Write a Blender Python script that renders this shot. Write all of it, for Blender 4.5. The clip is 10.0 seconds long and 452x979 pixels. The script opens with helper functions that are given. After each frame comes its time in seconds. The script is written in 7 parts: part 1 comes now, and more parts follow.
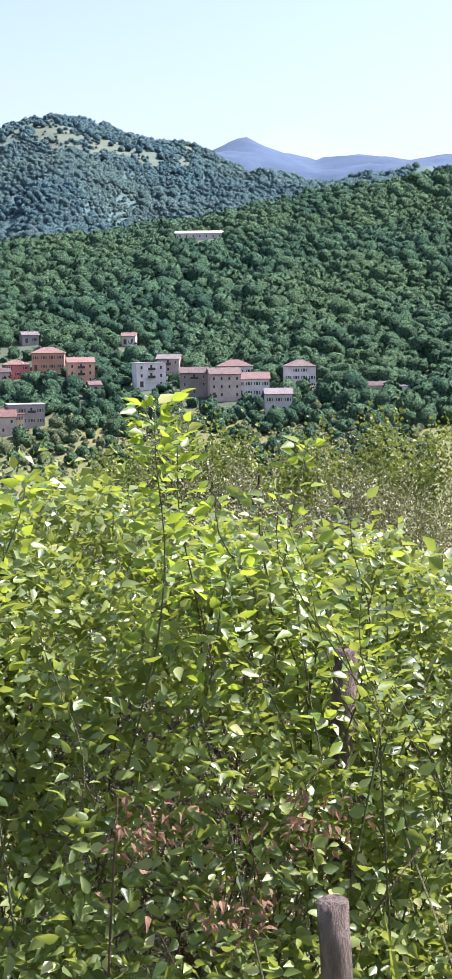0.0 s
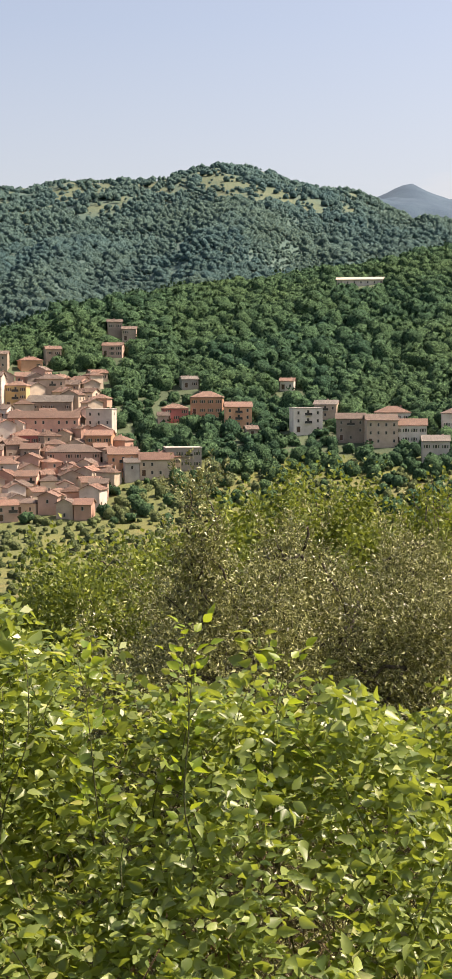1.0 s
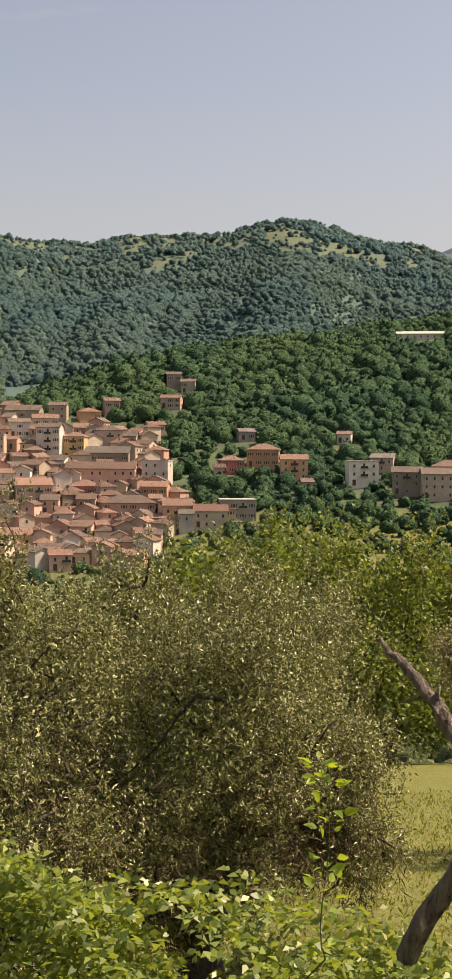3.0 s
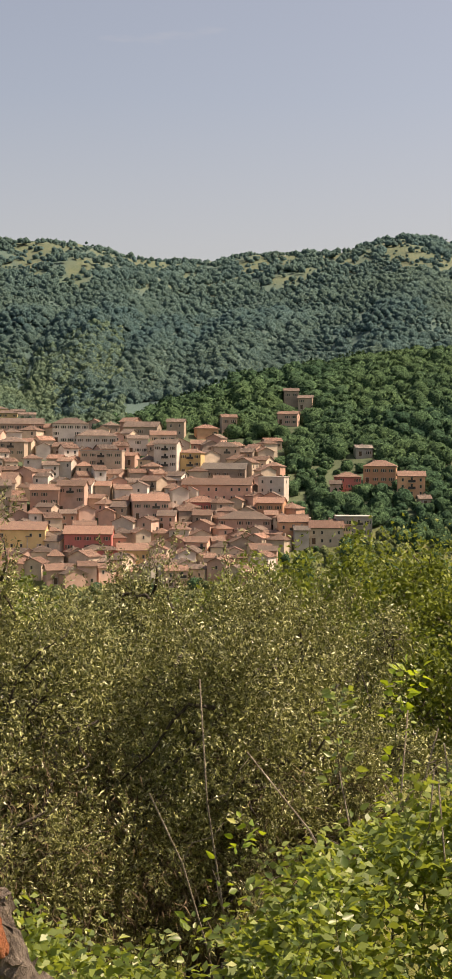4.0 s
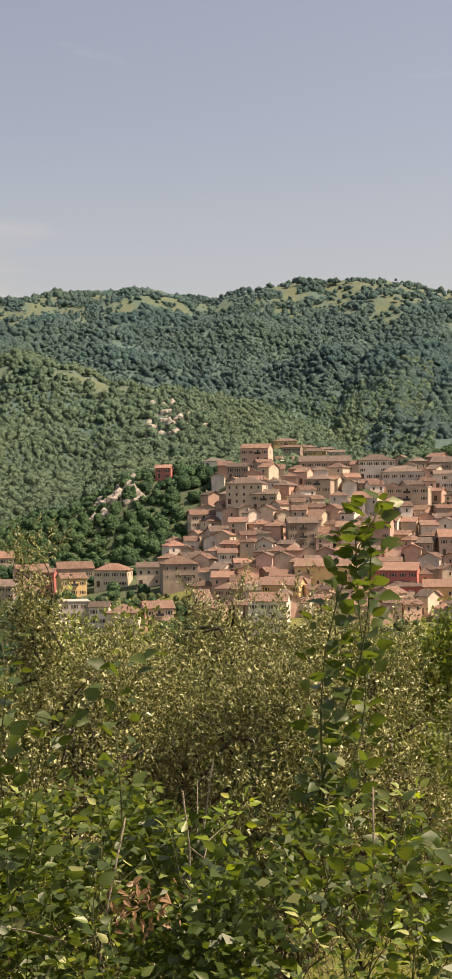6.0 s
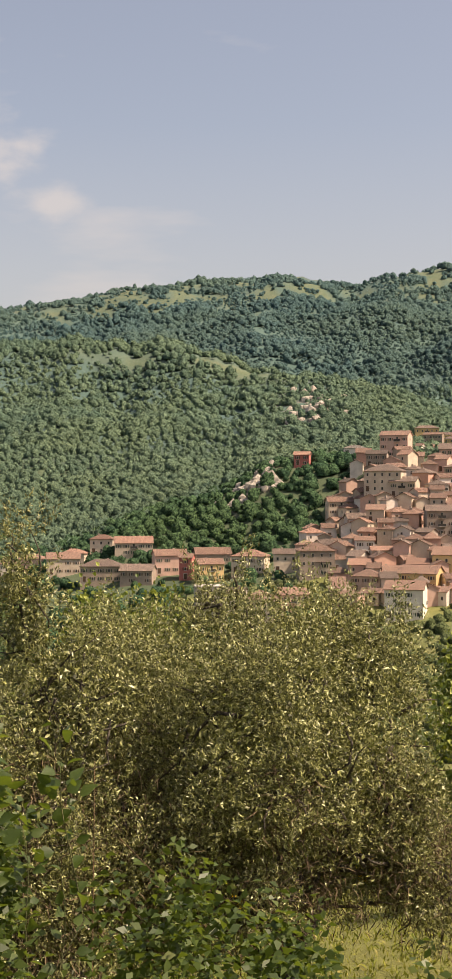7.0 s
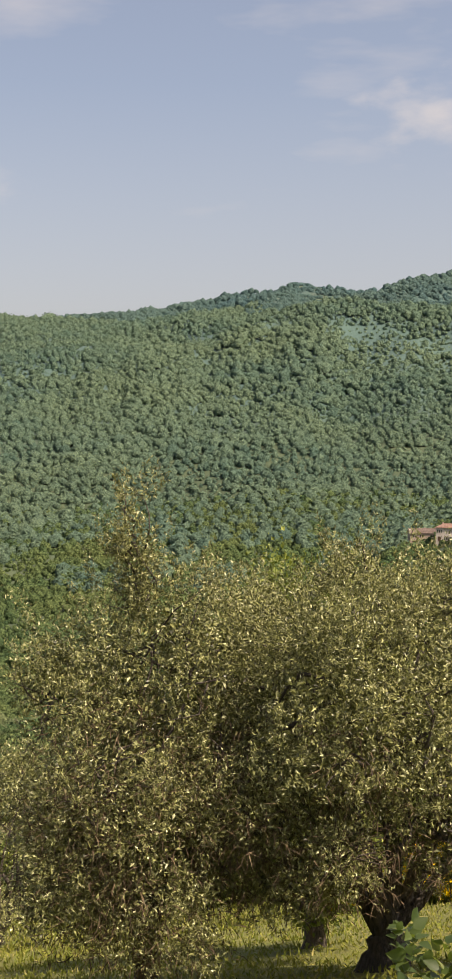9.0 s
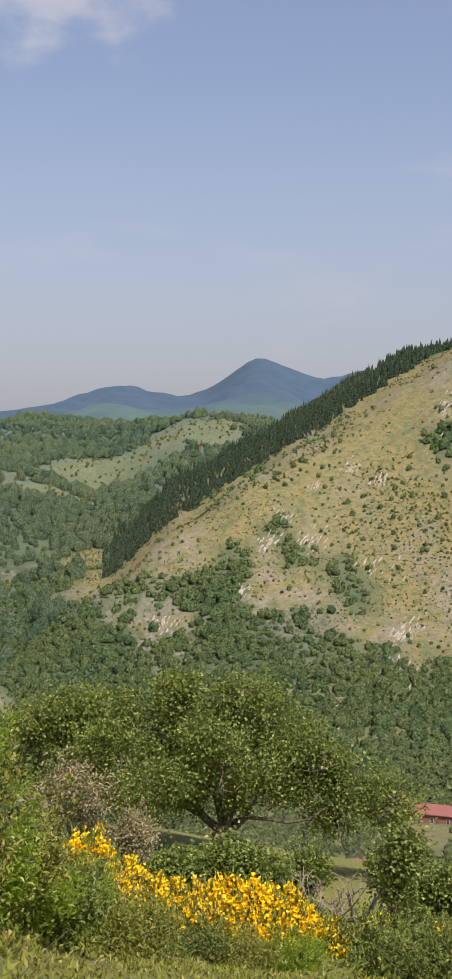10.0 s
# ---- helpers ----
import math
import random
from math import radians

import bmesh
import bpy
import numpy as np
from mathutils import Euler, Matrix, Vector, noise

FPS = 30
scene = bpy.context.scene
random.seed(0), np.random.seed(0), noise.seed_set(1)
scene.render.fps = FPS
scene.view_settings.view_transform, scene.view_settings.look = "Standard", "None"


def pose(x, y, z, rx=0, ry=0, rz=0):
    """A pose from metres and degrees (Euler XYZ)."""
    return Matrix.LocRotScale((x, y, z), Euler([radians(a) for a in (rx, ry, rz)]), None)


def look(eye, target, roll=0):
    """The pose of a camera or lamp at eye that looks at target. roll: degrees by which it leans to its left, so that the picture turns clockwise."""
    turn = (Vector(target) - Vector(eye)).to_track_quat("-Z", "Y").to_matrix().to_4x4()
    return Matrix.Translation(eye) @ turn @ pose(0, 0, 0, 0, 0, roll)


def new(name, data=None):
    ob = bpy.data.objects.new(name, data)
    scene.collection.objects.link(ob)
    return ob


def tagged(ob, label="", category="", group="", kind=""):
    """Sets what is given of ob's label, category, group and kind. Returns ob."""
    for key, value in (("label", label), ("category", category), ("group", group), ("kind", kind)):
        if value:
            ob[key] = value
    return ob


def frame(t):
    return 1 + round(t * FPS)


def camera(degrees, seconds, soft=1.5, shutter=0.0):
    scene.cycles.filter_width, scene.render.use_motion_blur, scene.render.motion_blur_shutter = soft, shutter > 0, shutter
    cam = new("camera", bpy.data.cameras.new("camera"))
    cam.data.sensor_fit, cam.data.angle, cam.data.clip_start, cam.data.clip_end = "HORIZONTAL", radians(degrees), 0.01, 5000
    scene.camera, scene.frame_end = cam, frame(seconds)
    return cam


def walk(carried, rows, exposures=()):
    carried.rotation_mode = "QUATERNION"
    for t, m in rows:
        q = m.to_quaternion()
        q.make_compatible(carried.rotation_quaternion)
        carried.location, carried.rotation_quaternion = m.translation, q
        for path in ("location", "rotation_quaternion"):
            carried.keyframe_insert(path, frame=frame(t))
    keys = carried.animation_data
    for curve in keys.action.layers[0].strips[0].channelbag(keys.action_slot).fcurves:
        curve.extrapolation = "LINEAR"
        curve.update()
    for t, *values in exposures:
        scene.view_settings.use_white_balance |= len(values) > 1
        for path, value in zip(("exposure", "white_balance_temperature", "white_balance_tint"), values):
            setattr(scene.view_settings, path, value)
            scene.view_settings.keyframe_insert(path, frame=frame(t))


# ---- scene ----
cam = camera(19.12, 10.0, 0.65)
PATH = [  # seconds, place, turn to the left, tilt up, lean
    (0.0, 0.000, 0.000, 0.930, -16.12, -6.10, -0.73),
    (0.2, 0.336, -0.073, 0.948, -15.12, -5.66, -0.57),
    (0.4, 0.673, -0.141, 0.966, -14.08, -5.24, -0.41),
    (0.5, 0.842, -0.174, 0.975, -13.45, -5.03, -0.35),
    (0.6, 1.011, -0.204, 0.984, -12.71, -4.85, -0.29),
    (0.8, 1.351, -0.261, 1.002, -10.99, -4.51, -0.19),
    (1.0, 1.691, -0.309, 1.018, -9.32, -4.14, -0.12),
    (1.2, 2.033, -0.351, 1.012, -7.69, -3.69, -0.09),
    (1.4, 2.375, -0.387, 1.005, -6.30, -3.21, -0.08),
    (1.5, 2.546, -0.404, 1.002, -5.94, -2.99, -0.06),
    (1.6, 2.717, -0.420, 0.979, -5.88, -2.76, -0.05),
    (1.8, 3.060, -0.452, 0.931, -6.39, -2.30, -0.03),
    (2.0, 3.402, -0.486, 0.883, -7.32, -1.93, 0.05),
    (2.2, 3.744, -0.523, 0.856, -8.48, -1.69, 0.22),
    (2.4, 4.086, -0.562, 0.812, -9.08, -1.56, 0.35),
    (2.5, 4.257, -0.582, 0.787, -9.03, -1.56, 0.37),
    (2.6, 4.428, -0.602, 0.761, -8.78, -1.60, 0.39),
    (2.8, 4.769, -0.640, 0.708, -7.86, -1.73, 0.38),
    (3.0, 5.112, -0.674, 0.656, -6.59, -1.88, 0.36),
    (3.2, 5.455, -0.703, 0.608, -5.27, -1.99, 0.36),
    (3.3, 5.627, -0.715, 0.589, -4.68, -2.00, 0.38),
    (3.4, 5.799, -0.726, 0.575, -4.12, -2.00, 0.41),
    (3.5, 5.972, -0.736, 0.566, -3.58, -1.99, 0.43),
    (3.6, 6.145, -0.744, 0.561, -3.09, -1.90, 0.45),
    (3.8, 6.491, -0.758, 0.555, -2.21, -1.57, 0.44),
    (4.0, 6.839, -0.767, 0.549, -1.45, -1.20, 0.40),
    (4.2, 7.187, -0.773, 0.543, -0.84, -0.86, 0.34),
    (4.4, 7.536, -0.776, 0.536, -0.30, -0.54, 0.26),
    (4.5, 7.711, -0.777, 0.533, 0.00, -0.42, 0.20),
    (4.6, 7.887, -0.776, 0.530, 0.32, -0.35, 0.14),
    (4.8, 8.245, -0.772, 0.524, 0.97, -0.28, -0.01),
    (5.0, 8.611, -0.764, 0.519, 1.86, -0.22, -0.16),
    (5.2, 8.984, -0.750, 0.519, 3.03, -0.12, -0.28),
    (5.4, 9.365, -0.728, 0.519, 4.53, -0.00, -0.38),
    (5.5, 9.559, -0.714, 0.518, 5.46, 0.06, -0.42),
    (5.6, 9.754, -0.696, 0.518, 6.56, 0.13, -0.46),
    (5.8, 10.149, -0.651, 0.516, 9.17, 0.28, -0.54),
    (6.0, 10.550, -0.592, 0.515, 11.94, 0.37, -0.51),
    (6.2, 10.959, -0.517, 0.511, 14.70, 0.33, -0.33),
    (6.4, 11.375, -0.429, 0.483, 16.73, 0.26, -0.20),
    (6.5, 11.587, -0.380, 0.463, 17.31, 0.21, -0.16),
    (6.6, 11.800, -0.329, 0.441, 17.66, 0.15, -0.14),
    (6.8, 12.235, -0.221, 0.397, 17.94, 0.01, -0.12),
    (7.0, 12.678, -0.107, 0.354, 18.04, -0.15, -0.09),
    (7.2, 13.132, 0.013, 0.316, 18.45, -0.30, -0.02),
    (7.3, 13.362, 0.075, 0.303, 18.91, -0.37, 0.04),
    (7.4, 13.594, 0.139, 0.296, 19.52, -0.43, 0.12),
    (7.5, 13.829, 0.205, 0.294, 20.07, -0.50, 0.19),
    (7.6, 14.066, 0.273, 0.298, 20.41, -0.54, 0.21),
    (7.8, 14.545, 0.413, 0.316, 20.65, -0.61, 0.17),
    (8.0, 15.033, 0.560, 0.334, 21.03, -0.69, 0.10),
    (8.2, 15.530, 0.715, 0.353, 21.64, -0.83, 0.07),
    (8.4, 16.032, 0.882, 0.371, 22.71, -1.01, 0.05),
    (8.5, 16.285, 0.972, 0.381, 23.77, -1.15, 0.03),
    (8.6, 16.538, 1.068, 0.392, 25.23, -1.32, 0.00),
    (8.7, 16.787, 1.170, 0.403, 27.15, -1.48, -0.00),
    (8.8, 17.032, 1.281, 0.414, 29.39, -1.62, 0.11),
    (8.9, 17.273, 1.401, 0.425, 32.90, -1.68, 0.19),
    (9.0, 17.508, 1.531, 0.437, 37.15, -1.72, 0.21),
    (9.1, 17.735, 1.672, 0.448, 41.57, -1.76, 0.13),
    (9.2, 17.955, 1.825, 0.459, 45.86, -1.76, 0.12),
    (9.3, 18.167, 1.989, 0.471, 49.96, -1.75, 0.12),
    (9.4, 18.369, 2.164, 0.482, 53.79, -1.78, 0.11),
    (9.5, 18.562, 2.348, 0.493, 57.42, -1.81, 0.07),
    (9.6, 18.745, 2.542, 0.505, 60.94, -1.87, -0.01),
    (9.7, 18.920, 2.742, 0.516, 64.22, -1.91, -0.09),
    (9.8, 19.086, 2.950, 0.527, 67.09, -1.87, -0.12),
    (9.9, 19.246, 3.162, 0.539, 69.67, -1.80, -0.14),
    (10.0, 19.399, 3.378, 0.550, 72.25, -1.73, -0.15),
]
walk(cam, [(t, pose(x, y, z, 90 + tilt, 0, turn) @ pose(0, 0, 0, 0, 0, lean)) for t, x, y, z, turn, tilt, lean in PATH],
     exposures=[(0.0, 1.36, 5700, 29), (0.5, 1.14, 6800, 17), (0.9, 0.93, 7500, 17), (1.4, 0.70, 8000, 17), (2.2, 0.60, 8300, 18), (3.5, 0.54, 8400, 18), (5.0, 0.57, 8600, 18), (6.2, 0.58, 8500, 18), (7.3, 0.63, 8200, 18.5), (8.6, 0.61, 8000, 18), (9.3, 0.48, 7250, 18), (10.0, 0.33, 6600, 19)])

# ---- world and sun ----
SUN_AZ, SUN_EL = -86.0, 54.0  # degrees to the left of +y, and up
world = bpy.data.worlds.new("world")
scene.world = world
world.use_nodes = True
wn, wl = world.node_tree.nodes, world.node_tree.links
sky = wn.new("ShaderNodeTexSky")
sky.sky_type = "NISHITA"
sky.sun_disc = False
sky.sun_elevation, sky.sun_rotation = radians(SUN_EL), radians(-SUN_AZ)
sky.air_density, sky.dust_density, sky.ozone_density, sky.altitude = 1.0, 3.6, 1.4, 450
wn["Background"].inputs["Strength"].default_value = 0.112
# soft thin clouds low over the hills
tc = wn.new("ShaderNodeTexCoord")
mp = wn.new("ShaderNodeMapping")
mp.inputs["Scale"].default_value = (2.2, 2.2, 9.0)
mp.inputs["Location"].default_value = (0.35, 1.3, 0.2)
nz = wn.new("ShaderNodeTexNoise")
nz.inputs["Scale"].default_value, nz.inputs["Detail"].default_value, nz.inputs["Roughness"].default_value = 1.6, 5, 0.55
ramp = wn.new("ShaderNodeMapRange")
ramp.inputs[1].default_value, ramp.inputs[2].default_value, ramp.inputs[4].default_value = 0.56, 0.78, 0.55
mixc = wn.new("ShaderNodeMix")
mixc.data_type = "RGBA"
mixc.inputs[7].default_value = (4.7, 4.75, 4.9, 1)
wl.new(tc.outputs["Generated"], mp.inputs[0])
wl.new(mp.outputs[0], nz.inputs["Vector"])
wl.new(nz.outputs[0], ramp.inputs[0])
puff = ramp.outputs[0]
for caz, cel, wide, dense in ((28.6, 13.9, 0.058, 0.62), (49.5, 11.2, 0.060, 0.45), (79.0, 18.5, 0.085, 0.6), (25.5, 11.8, 0.034, 0.5)):
    ca, ce = radians(caz), radians(cel)
    flat = wn.new("ShaderNodeVectorMath")
    flat.operation = "MULTIPLY"
    flat.inputs[1].default_value = (1, 1, 1.9)
    away = wn.new("ShaderNodeVectorMath")
    away.operation = "DISTANCE"
    away.inputs[1].default_value = (-math.sin(ca) * math.cos(ce), math.cos(ca) * math.cos(ce), 1.9 * math.sin(ce))
    fine_n = wn.new("ShaderNodeTexNoise")
    fine_n.inputs["Scale"].default_value, fine_n.inputs["Detail"].default_value = 22, 5
    rough_edge = wn.new("ShaderNodeMath")
    rough_edge.operation = "MULTIPLY_ADD"
    rough_edge.inputs[1].default_value, rough_edge.inputs[2].default_value = wide * 2.2, -wide * 1.1
    total = wn.new("ShaderNodeMath")
    total.operation = "ADD"
    body = wn.new("ShaderNodeMapRange")
    body.interpolation_type = "SMOOTHSTEP"
    body.inputs[1].default_value, body.inputs[2].default_value, body.inputs[3].default_value, body.inputs[4].default_value = 0.0, wide, dense, 0.0
    both = wn.new("ShaderNodeMath")
    both.operation = "MAXIMUM"
    wl.new(tc.outputs["Generated"], flat.inputs[0])
    wl.new(flat.outputs[0], away.inputs[0])
    wl.new(flat.outputs[0], fine_n.inputs["Vector"])
    wl.new(fine_n.outputs[0], rough_edge.inputs[0])
    wl.new(rough_edge.outputs[0], total.inputs[0])
    wl.new(away.outputs["Value"], total.inputs[1])
    wl.new(total.outputs[0], body.inputs[0])
    wl.new(body.outputs[0], both.inputs[0])
    wl.new(puff, both.inputs[1])
    puff = both.outputs[0]
wl.new(puff, mixc.inputs[0])
wl.new(sky.outputs[0], mixc.inputs[6])
veil = wn.new("ShaderNodeMix")
veil.data_type = "RGBA"
veil.inputs[7].default_value = (3.05, 3.28, 3.72, 1)
up_z = wn.new("ShaderNodeSeparateXYZ")
haze = wn.new("ShaderNodeMapRange")
haze.inputs[1].default_value, haze.inputs[2].default_value, haze.inputs[3].default_value, haze.inputs[4].default_value = 0.0, 0.26, 0.72, 0.16
wl.new(tc.outputs["Generated"], up_z.inputs[0])
wl.new(up_z.outputs[2], haze.inputs[0])
wl.new(haze.outputs[0], veil.inputs[0])
wl.new(mixc.outputs[2], veil.inputs[6])
wl.new(veil.outputs[2], wn["Background"].inputs["Color"])
sun = new("sun", bpy.data.lights.new("sun", "SUN"))
sun.data.energy, sun.data.angle, sun.data.color = 5.0, radians(0.6), (1.0, 0.93, 0.82)
sa, se = radians(SUN_AZ), radians(SUN_EL)
sun.matrix_world = look((-math.sin(sa) * math.cos(se) * 50, math.cos(sa) * math.cos(se) * 50, math.sin(se) * 50), (0, 0, 0))

rng = np.random.RandomState(7)


# ---- materials ----
def material(name, rough=0.8, metal=0.0):
    m = bpy.data.materials.new(name)
    m.use_nodes = True
    b = m.node_tree.nodes["Principled BSDF"]
    b.inputs["Roughness"].default_value, b.inputs["Metallic"].default_value = rough, metal
    return m, m.node_tree.nodes, m.node_tree.links, b


def mix(n, l, fac, a, b):
    """A colour mix; a and b are sockets or colours."""
    x = n.new("ShaderNodeMix")
    x.data_type = "RGBA"
    for s, v in ((0, fac), (6, a), (7, b)):
        if isinstance(v, (int, float)):
            x.inputs[s].default_value = v
        elif isinstance(v, tuple):
            x.inputs[s].default_value = (*v, 1)
        else:
            l.new(v, x.inputs[s])
    return x.outputs[2]


def noise_fac(n, l, scale, lo, hi, detail=4, vec=None, rough=0.6):
    t = n.new("ShaderNodeTexNoise")
    t.inputs["Scale"].default_value, t.inputs["Detail"].default_value, t.inputs["Roughness"].default_value = scale, detail, rough
    if vec:
        l.new(vec, t.inputs["Vector"])
    r = n.new("ShaderNodeMapRange")
    r.inputs[1].default_value, r.inputs[2].default_value = lo, hi
    l.new(t.outputs[0], r.inputs[0])
    return r.outputs[0]


def bump(n, l, b, height, strength, distance):
    k = n.new("ShaderNodeBump")
    k.inputs["Strength"].default_value, k.inputs["Distance"].default_value = strength, distance
    l.new(height, k.inputs["Height"])
    l.new(k.outputs[0], b.inputs["Normal"])


def world_vec(n):
    return n.new("ShaderNodeNewGeometry").outputs["Position"]


def leaf_material(name, dark, light, odd, through_col, share=0.3, rough=0.45, odd_from=0.9, patch=0.0, shine=0.25):
    """Leaves: each island takes its own tone; some light passes through."""
    m, n, l, b = material(name, rough)
    b.inputs["Specular IOR Level"].default_value = shine
    geo = n.new("ShaderNodeNewGeometry")
    r = n.new("ShaderNodeMapRange")
    r.inputs[1].default_value, r.inputs[2].default_value = odd_from, min(1.0, odd_from + 0.06)
    l.new(geo.outputs["Random Per Island"], r.inputs[0])
    c = mix(n, l, geo.outputs["Random Per Island"], dark, light)
    if patch:
        c = mix(n, l, noise_fac(n, l, patch, 0.42, 0.62, 3, geo.outputs["Position"]), c, light)
    c = mix(n, l, r.outputs[0], c, odd)
    l.new(c, b.inputs["Base Color"])
    tr = n.new("ShaderNodeBsdfTranslucent")
    tr.inputs["Color"].default_value = (*through_col, 1)
    ms = n.new("ShaderNodeMixShader")
    ms.inputs[0].default_value = share
    l.new(b.outputs[0], ms.inputs[1])
    l.new(tr.outputs[0], ms.inputs[2])
    l.new(ms.outputs[0], n["Material Output"].inputs[0])
    return m


def canopy_material(name, dark, light, odd, grain, patch, deep=0.45):
    """Tree crowns seen from afar: a tone for every crown, leaf masses and gaps between them as grain and relief, the
    gaps painted dark as shade.
    """
    m, n, l, b = material(name, 0.9)
    b.inputs["Specular IOR Level"].default_value = 0.05
    geo = n.new("ShaderNodeNewGeometry")
    pos = geo.outputs["Position"]
    tone = geo.outputs["Random Per Island"]
    c = mix(n, l, tone, dark, light)
    c = mix(n, l, noise_fac(n, l, patch, 0.40, 0.64, 4, pos), c, odd)
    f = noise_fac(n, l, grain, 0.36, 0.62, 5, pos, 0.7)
    # shade in the hollows of the relief is put into the base colour
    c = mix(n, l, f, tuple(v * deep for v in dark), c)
    l.new(c, b.inputs["Base Color"])
    bump(n, l, b, f, 1.0, 0.9 / grain)
    return m


def bark_material(name, a, b_, scale=14.0):
    m, n, l, b = material(name, 0.9)
    tcn = n.new("ShaderNodeTexCoord")
    mpn = n.new("ShaderNodeMapping")
    mpn.inputs["Scale"].default_value = (1, 1, 0.25)
    l.new(tcn.outputs["Object"], mpn.inputs[0])
    f = noise_fac(n, l, scale, 0.35, 0.65, 8, mpn.outputs[0], 0.7)
    l.new(mix(n, l, f, a, b_), b.inputs["Base Color"])
    bump(n, l, b, f, 0.9, 0.03)
    return m


# the pale odd tone gives pale undersides and painted glints
BRAMBLE_LEAF = leaf_material("bramble_leaf", (0.046, 0.086, 0.024), (0.262, 0.322, 0.088), (0.40, 0.42, 0.18), (0.42, 0.50, 0.06), 0.32, 0.40, 0.93, shine=0.45)
YOUNG_LEAF = leaf_material("young_leaf", (0.09, 0.16, 0.02), (0.22, 0.29, 0.03), (0.42, 0.42, 0.12), (0.46, 0.58, 0.04), 0.40, 0.42, 0.90, shine=0.4)
# very dark base colour: the backlit shade of the vine is painted in
SHADED_VINE_LEAF = leaf_material("shaded_vine_leaf", (0.024, 0.046, 0.012), (0.070, 0.102, 0.024), (0.20, 0.22, 0.09), (0.20, 0.28, 0.03), 0.3, 0.45, 0.95, shine=0.4)
DRY_LEAF = leaf_material("dry_leaf", (0.13, 0.075, 0.04), (0.28, 0.17, 0.095), (0.4, 0.3, 0.2), (0.3, 0.18, 0.1), 0.15, 0.8)
# the bright odd tone paints glints onto a few leaves
OLIVE_LEAF = leaf_material("olive_leaf", (0.022, 0.026, 0.010), (0.375, 0.385, 0.148), (0.68, 0.68, 0.40), (0.26, 0.28, 0.07), 0.10, 0.40, 0.92, shine=0.45)
OLIVE_TWIG = leaf_material("olive_twig", (0.045, 0.030, 0.018), (0.140, 0.098, 0.058), (0.19, 0.14, 0.085), (0.12, 0.08, 0.04), 0.05, 0.8)
OAK_LEAF = leaf_material("oak_leaf", (0.030, 0.056, 0.014), (0.215, 0.262, 0.062), (0.32, 0.36, 0.09), (0.33, 0.40, 0.05), 0.25, 0.5, 0.9)
SHRUB_LEAF = leaf_material("shrub_leaf", (0.13, 0.12, 0.055), (0.36, 0.33, 0.17), (0.38, 0.31, 0.20), (0.30, 0.28, 0.12), 0.18, 0.7, 0.8)
BROOM_FLOWER = leaf_material("broom_flower", (0.75, 0.48, 0.004), (0.92, 0.68, 0.01), (0.95, 0.74, 0.03), (0.9, 0.62, 0.01), 0.3, 0.7, 0.9)
BROOM_STEM = leaf_material("broom_stem", (0.07, 0.10, 0.025), (0.15, 0.19, 0.04), (0.24, 0.24, 0.05), (0.24, 0.28, 0.04), 0.2, 0.7)
STRAW = leaf_material("straw_husk", (0.30, 0.28, 0.16), (0.52, 0.48, 0.30), (0.60, 0.56, 0.38), (0.5, 0.45, 0.25), 0.3, 0.6)
GRASS_BLADE = leaf_material("grass_blade", (0.10, 0.135, 0.022), (0.25, 0.245, 0.045), (0.34, 0.30, 0.11), (0.32, 0.34, 0.05), 0.28, 0.7, 0.85)
# distance haze is painted into these four canopies: paler, bluer base colours
HAZED_MID_WOOD = canopy_material("hazed_wood_canopy", (0.052, 0.122, 0.076), (0.130, 0.244, 0.118), (0.140, 0.236, 0.100), 1.1, 0.012, 0.42)
HAZED_RIDGE_WOOD = canopy_material("hazed_ridge_canopy", (0.108, 0.190, 0.146), (0.208, 0.304, 0.196), (0.214, 0.296, 0.172), 0.9, 0.008, 0.64)
HAZED_BACK_WOOD = canopy_material("hazed_back_canopy", (0.066, 0.124, 0.084), (0.160, 0.236, 0.128), (0.175, 0.230, 0.112), 0.9, 0.008, 0.5)
HAZED_FAR_WOOD = canopy_material("hazed_far_canopy", (0.076, 0.152, 0.162), (0.124, 0.208, 0.186), (0.138, 0.212, 0.160), 0.55, 0.005, 0.74)
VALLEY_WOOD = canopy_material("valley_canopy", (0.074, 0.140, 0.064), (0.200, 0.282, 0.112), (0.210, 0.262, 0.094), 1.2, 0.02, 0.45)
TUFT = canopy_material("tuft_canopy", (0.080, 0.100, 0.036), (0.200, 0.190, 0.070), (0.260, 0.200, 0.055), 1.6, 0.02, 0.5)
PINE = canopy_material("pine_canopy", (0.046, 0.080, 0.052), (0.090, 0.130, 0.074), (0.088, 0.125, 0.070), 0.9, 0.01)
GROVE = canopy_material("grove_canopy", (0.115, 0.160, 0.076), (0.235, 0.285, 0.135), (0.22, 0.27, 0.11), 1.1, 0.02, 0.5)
OLIVE_BARK = bark_material("olive_bark", (0.030, 0.024, 0.018), (0.12, 0.10, 0.08))
OAK_BARK = bark_material("oak_bark", (0.045, 0.035, 0.026), (0.16, 0.13, 0.10))
DEAD_BARK = bark_material("dead_bark", (0.045, 0.030, 0.023), (0.36, 0.29, 0.23), 34)
TORN_WOOD = bark_material("torn_wood", (0.28, 0.07, 0.025), (0.50, 0.19, 0.08), 30)
CANE = bark_material("bramble_cane", (0.10, 0.08, 0.03), (0.22, 0.13, 0.07), 30)
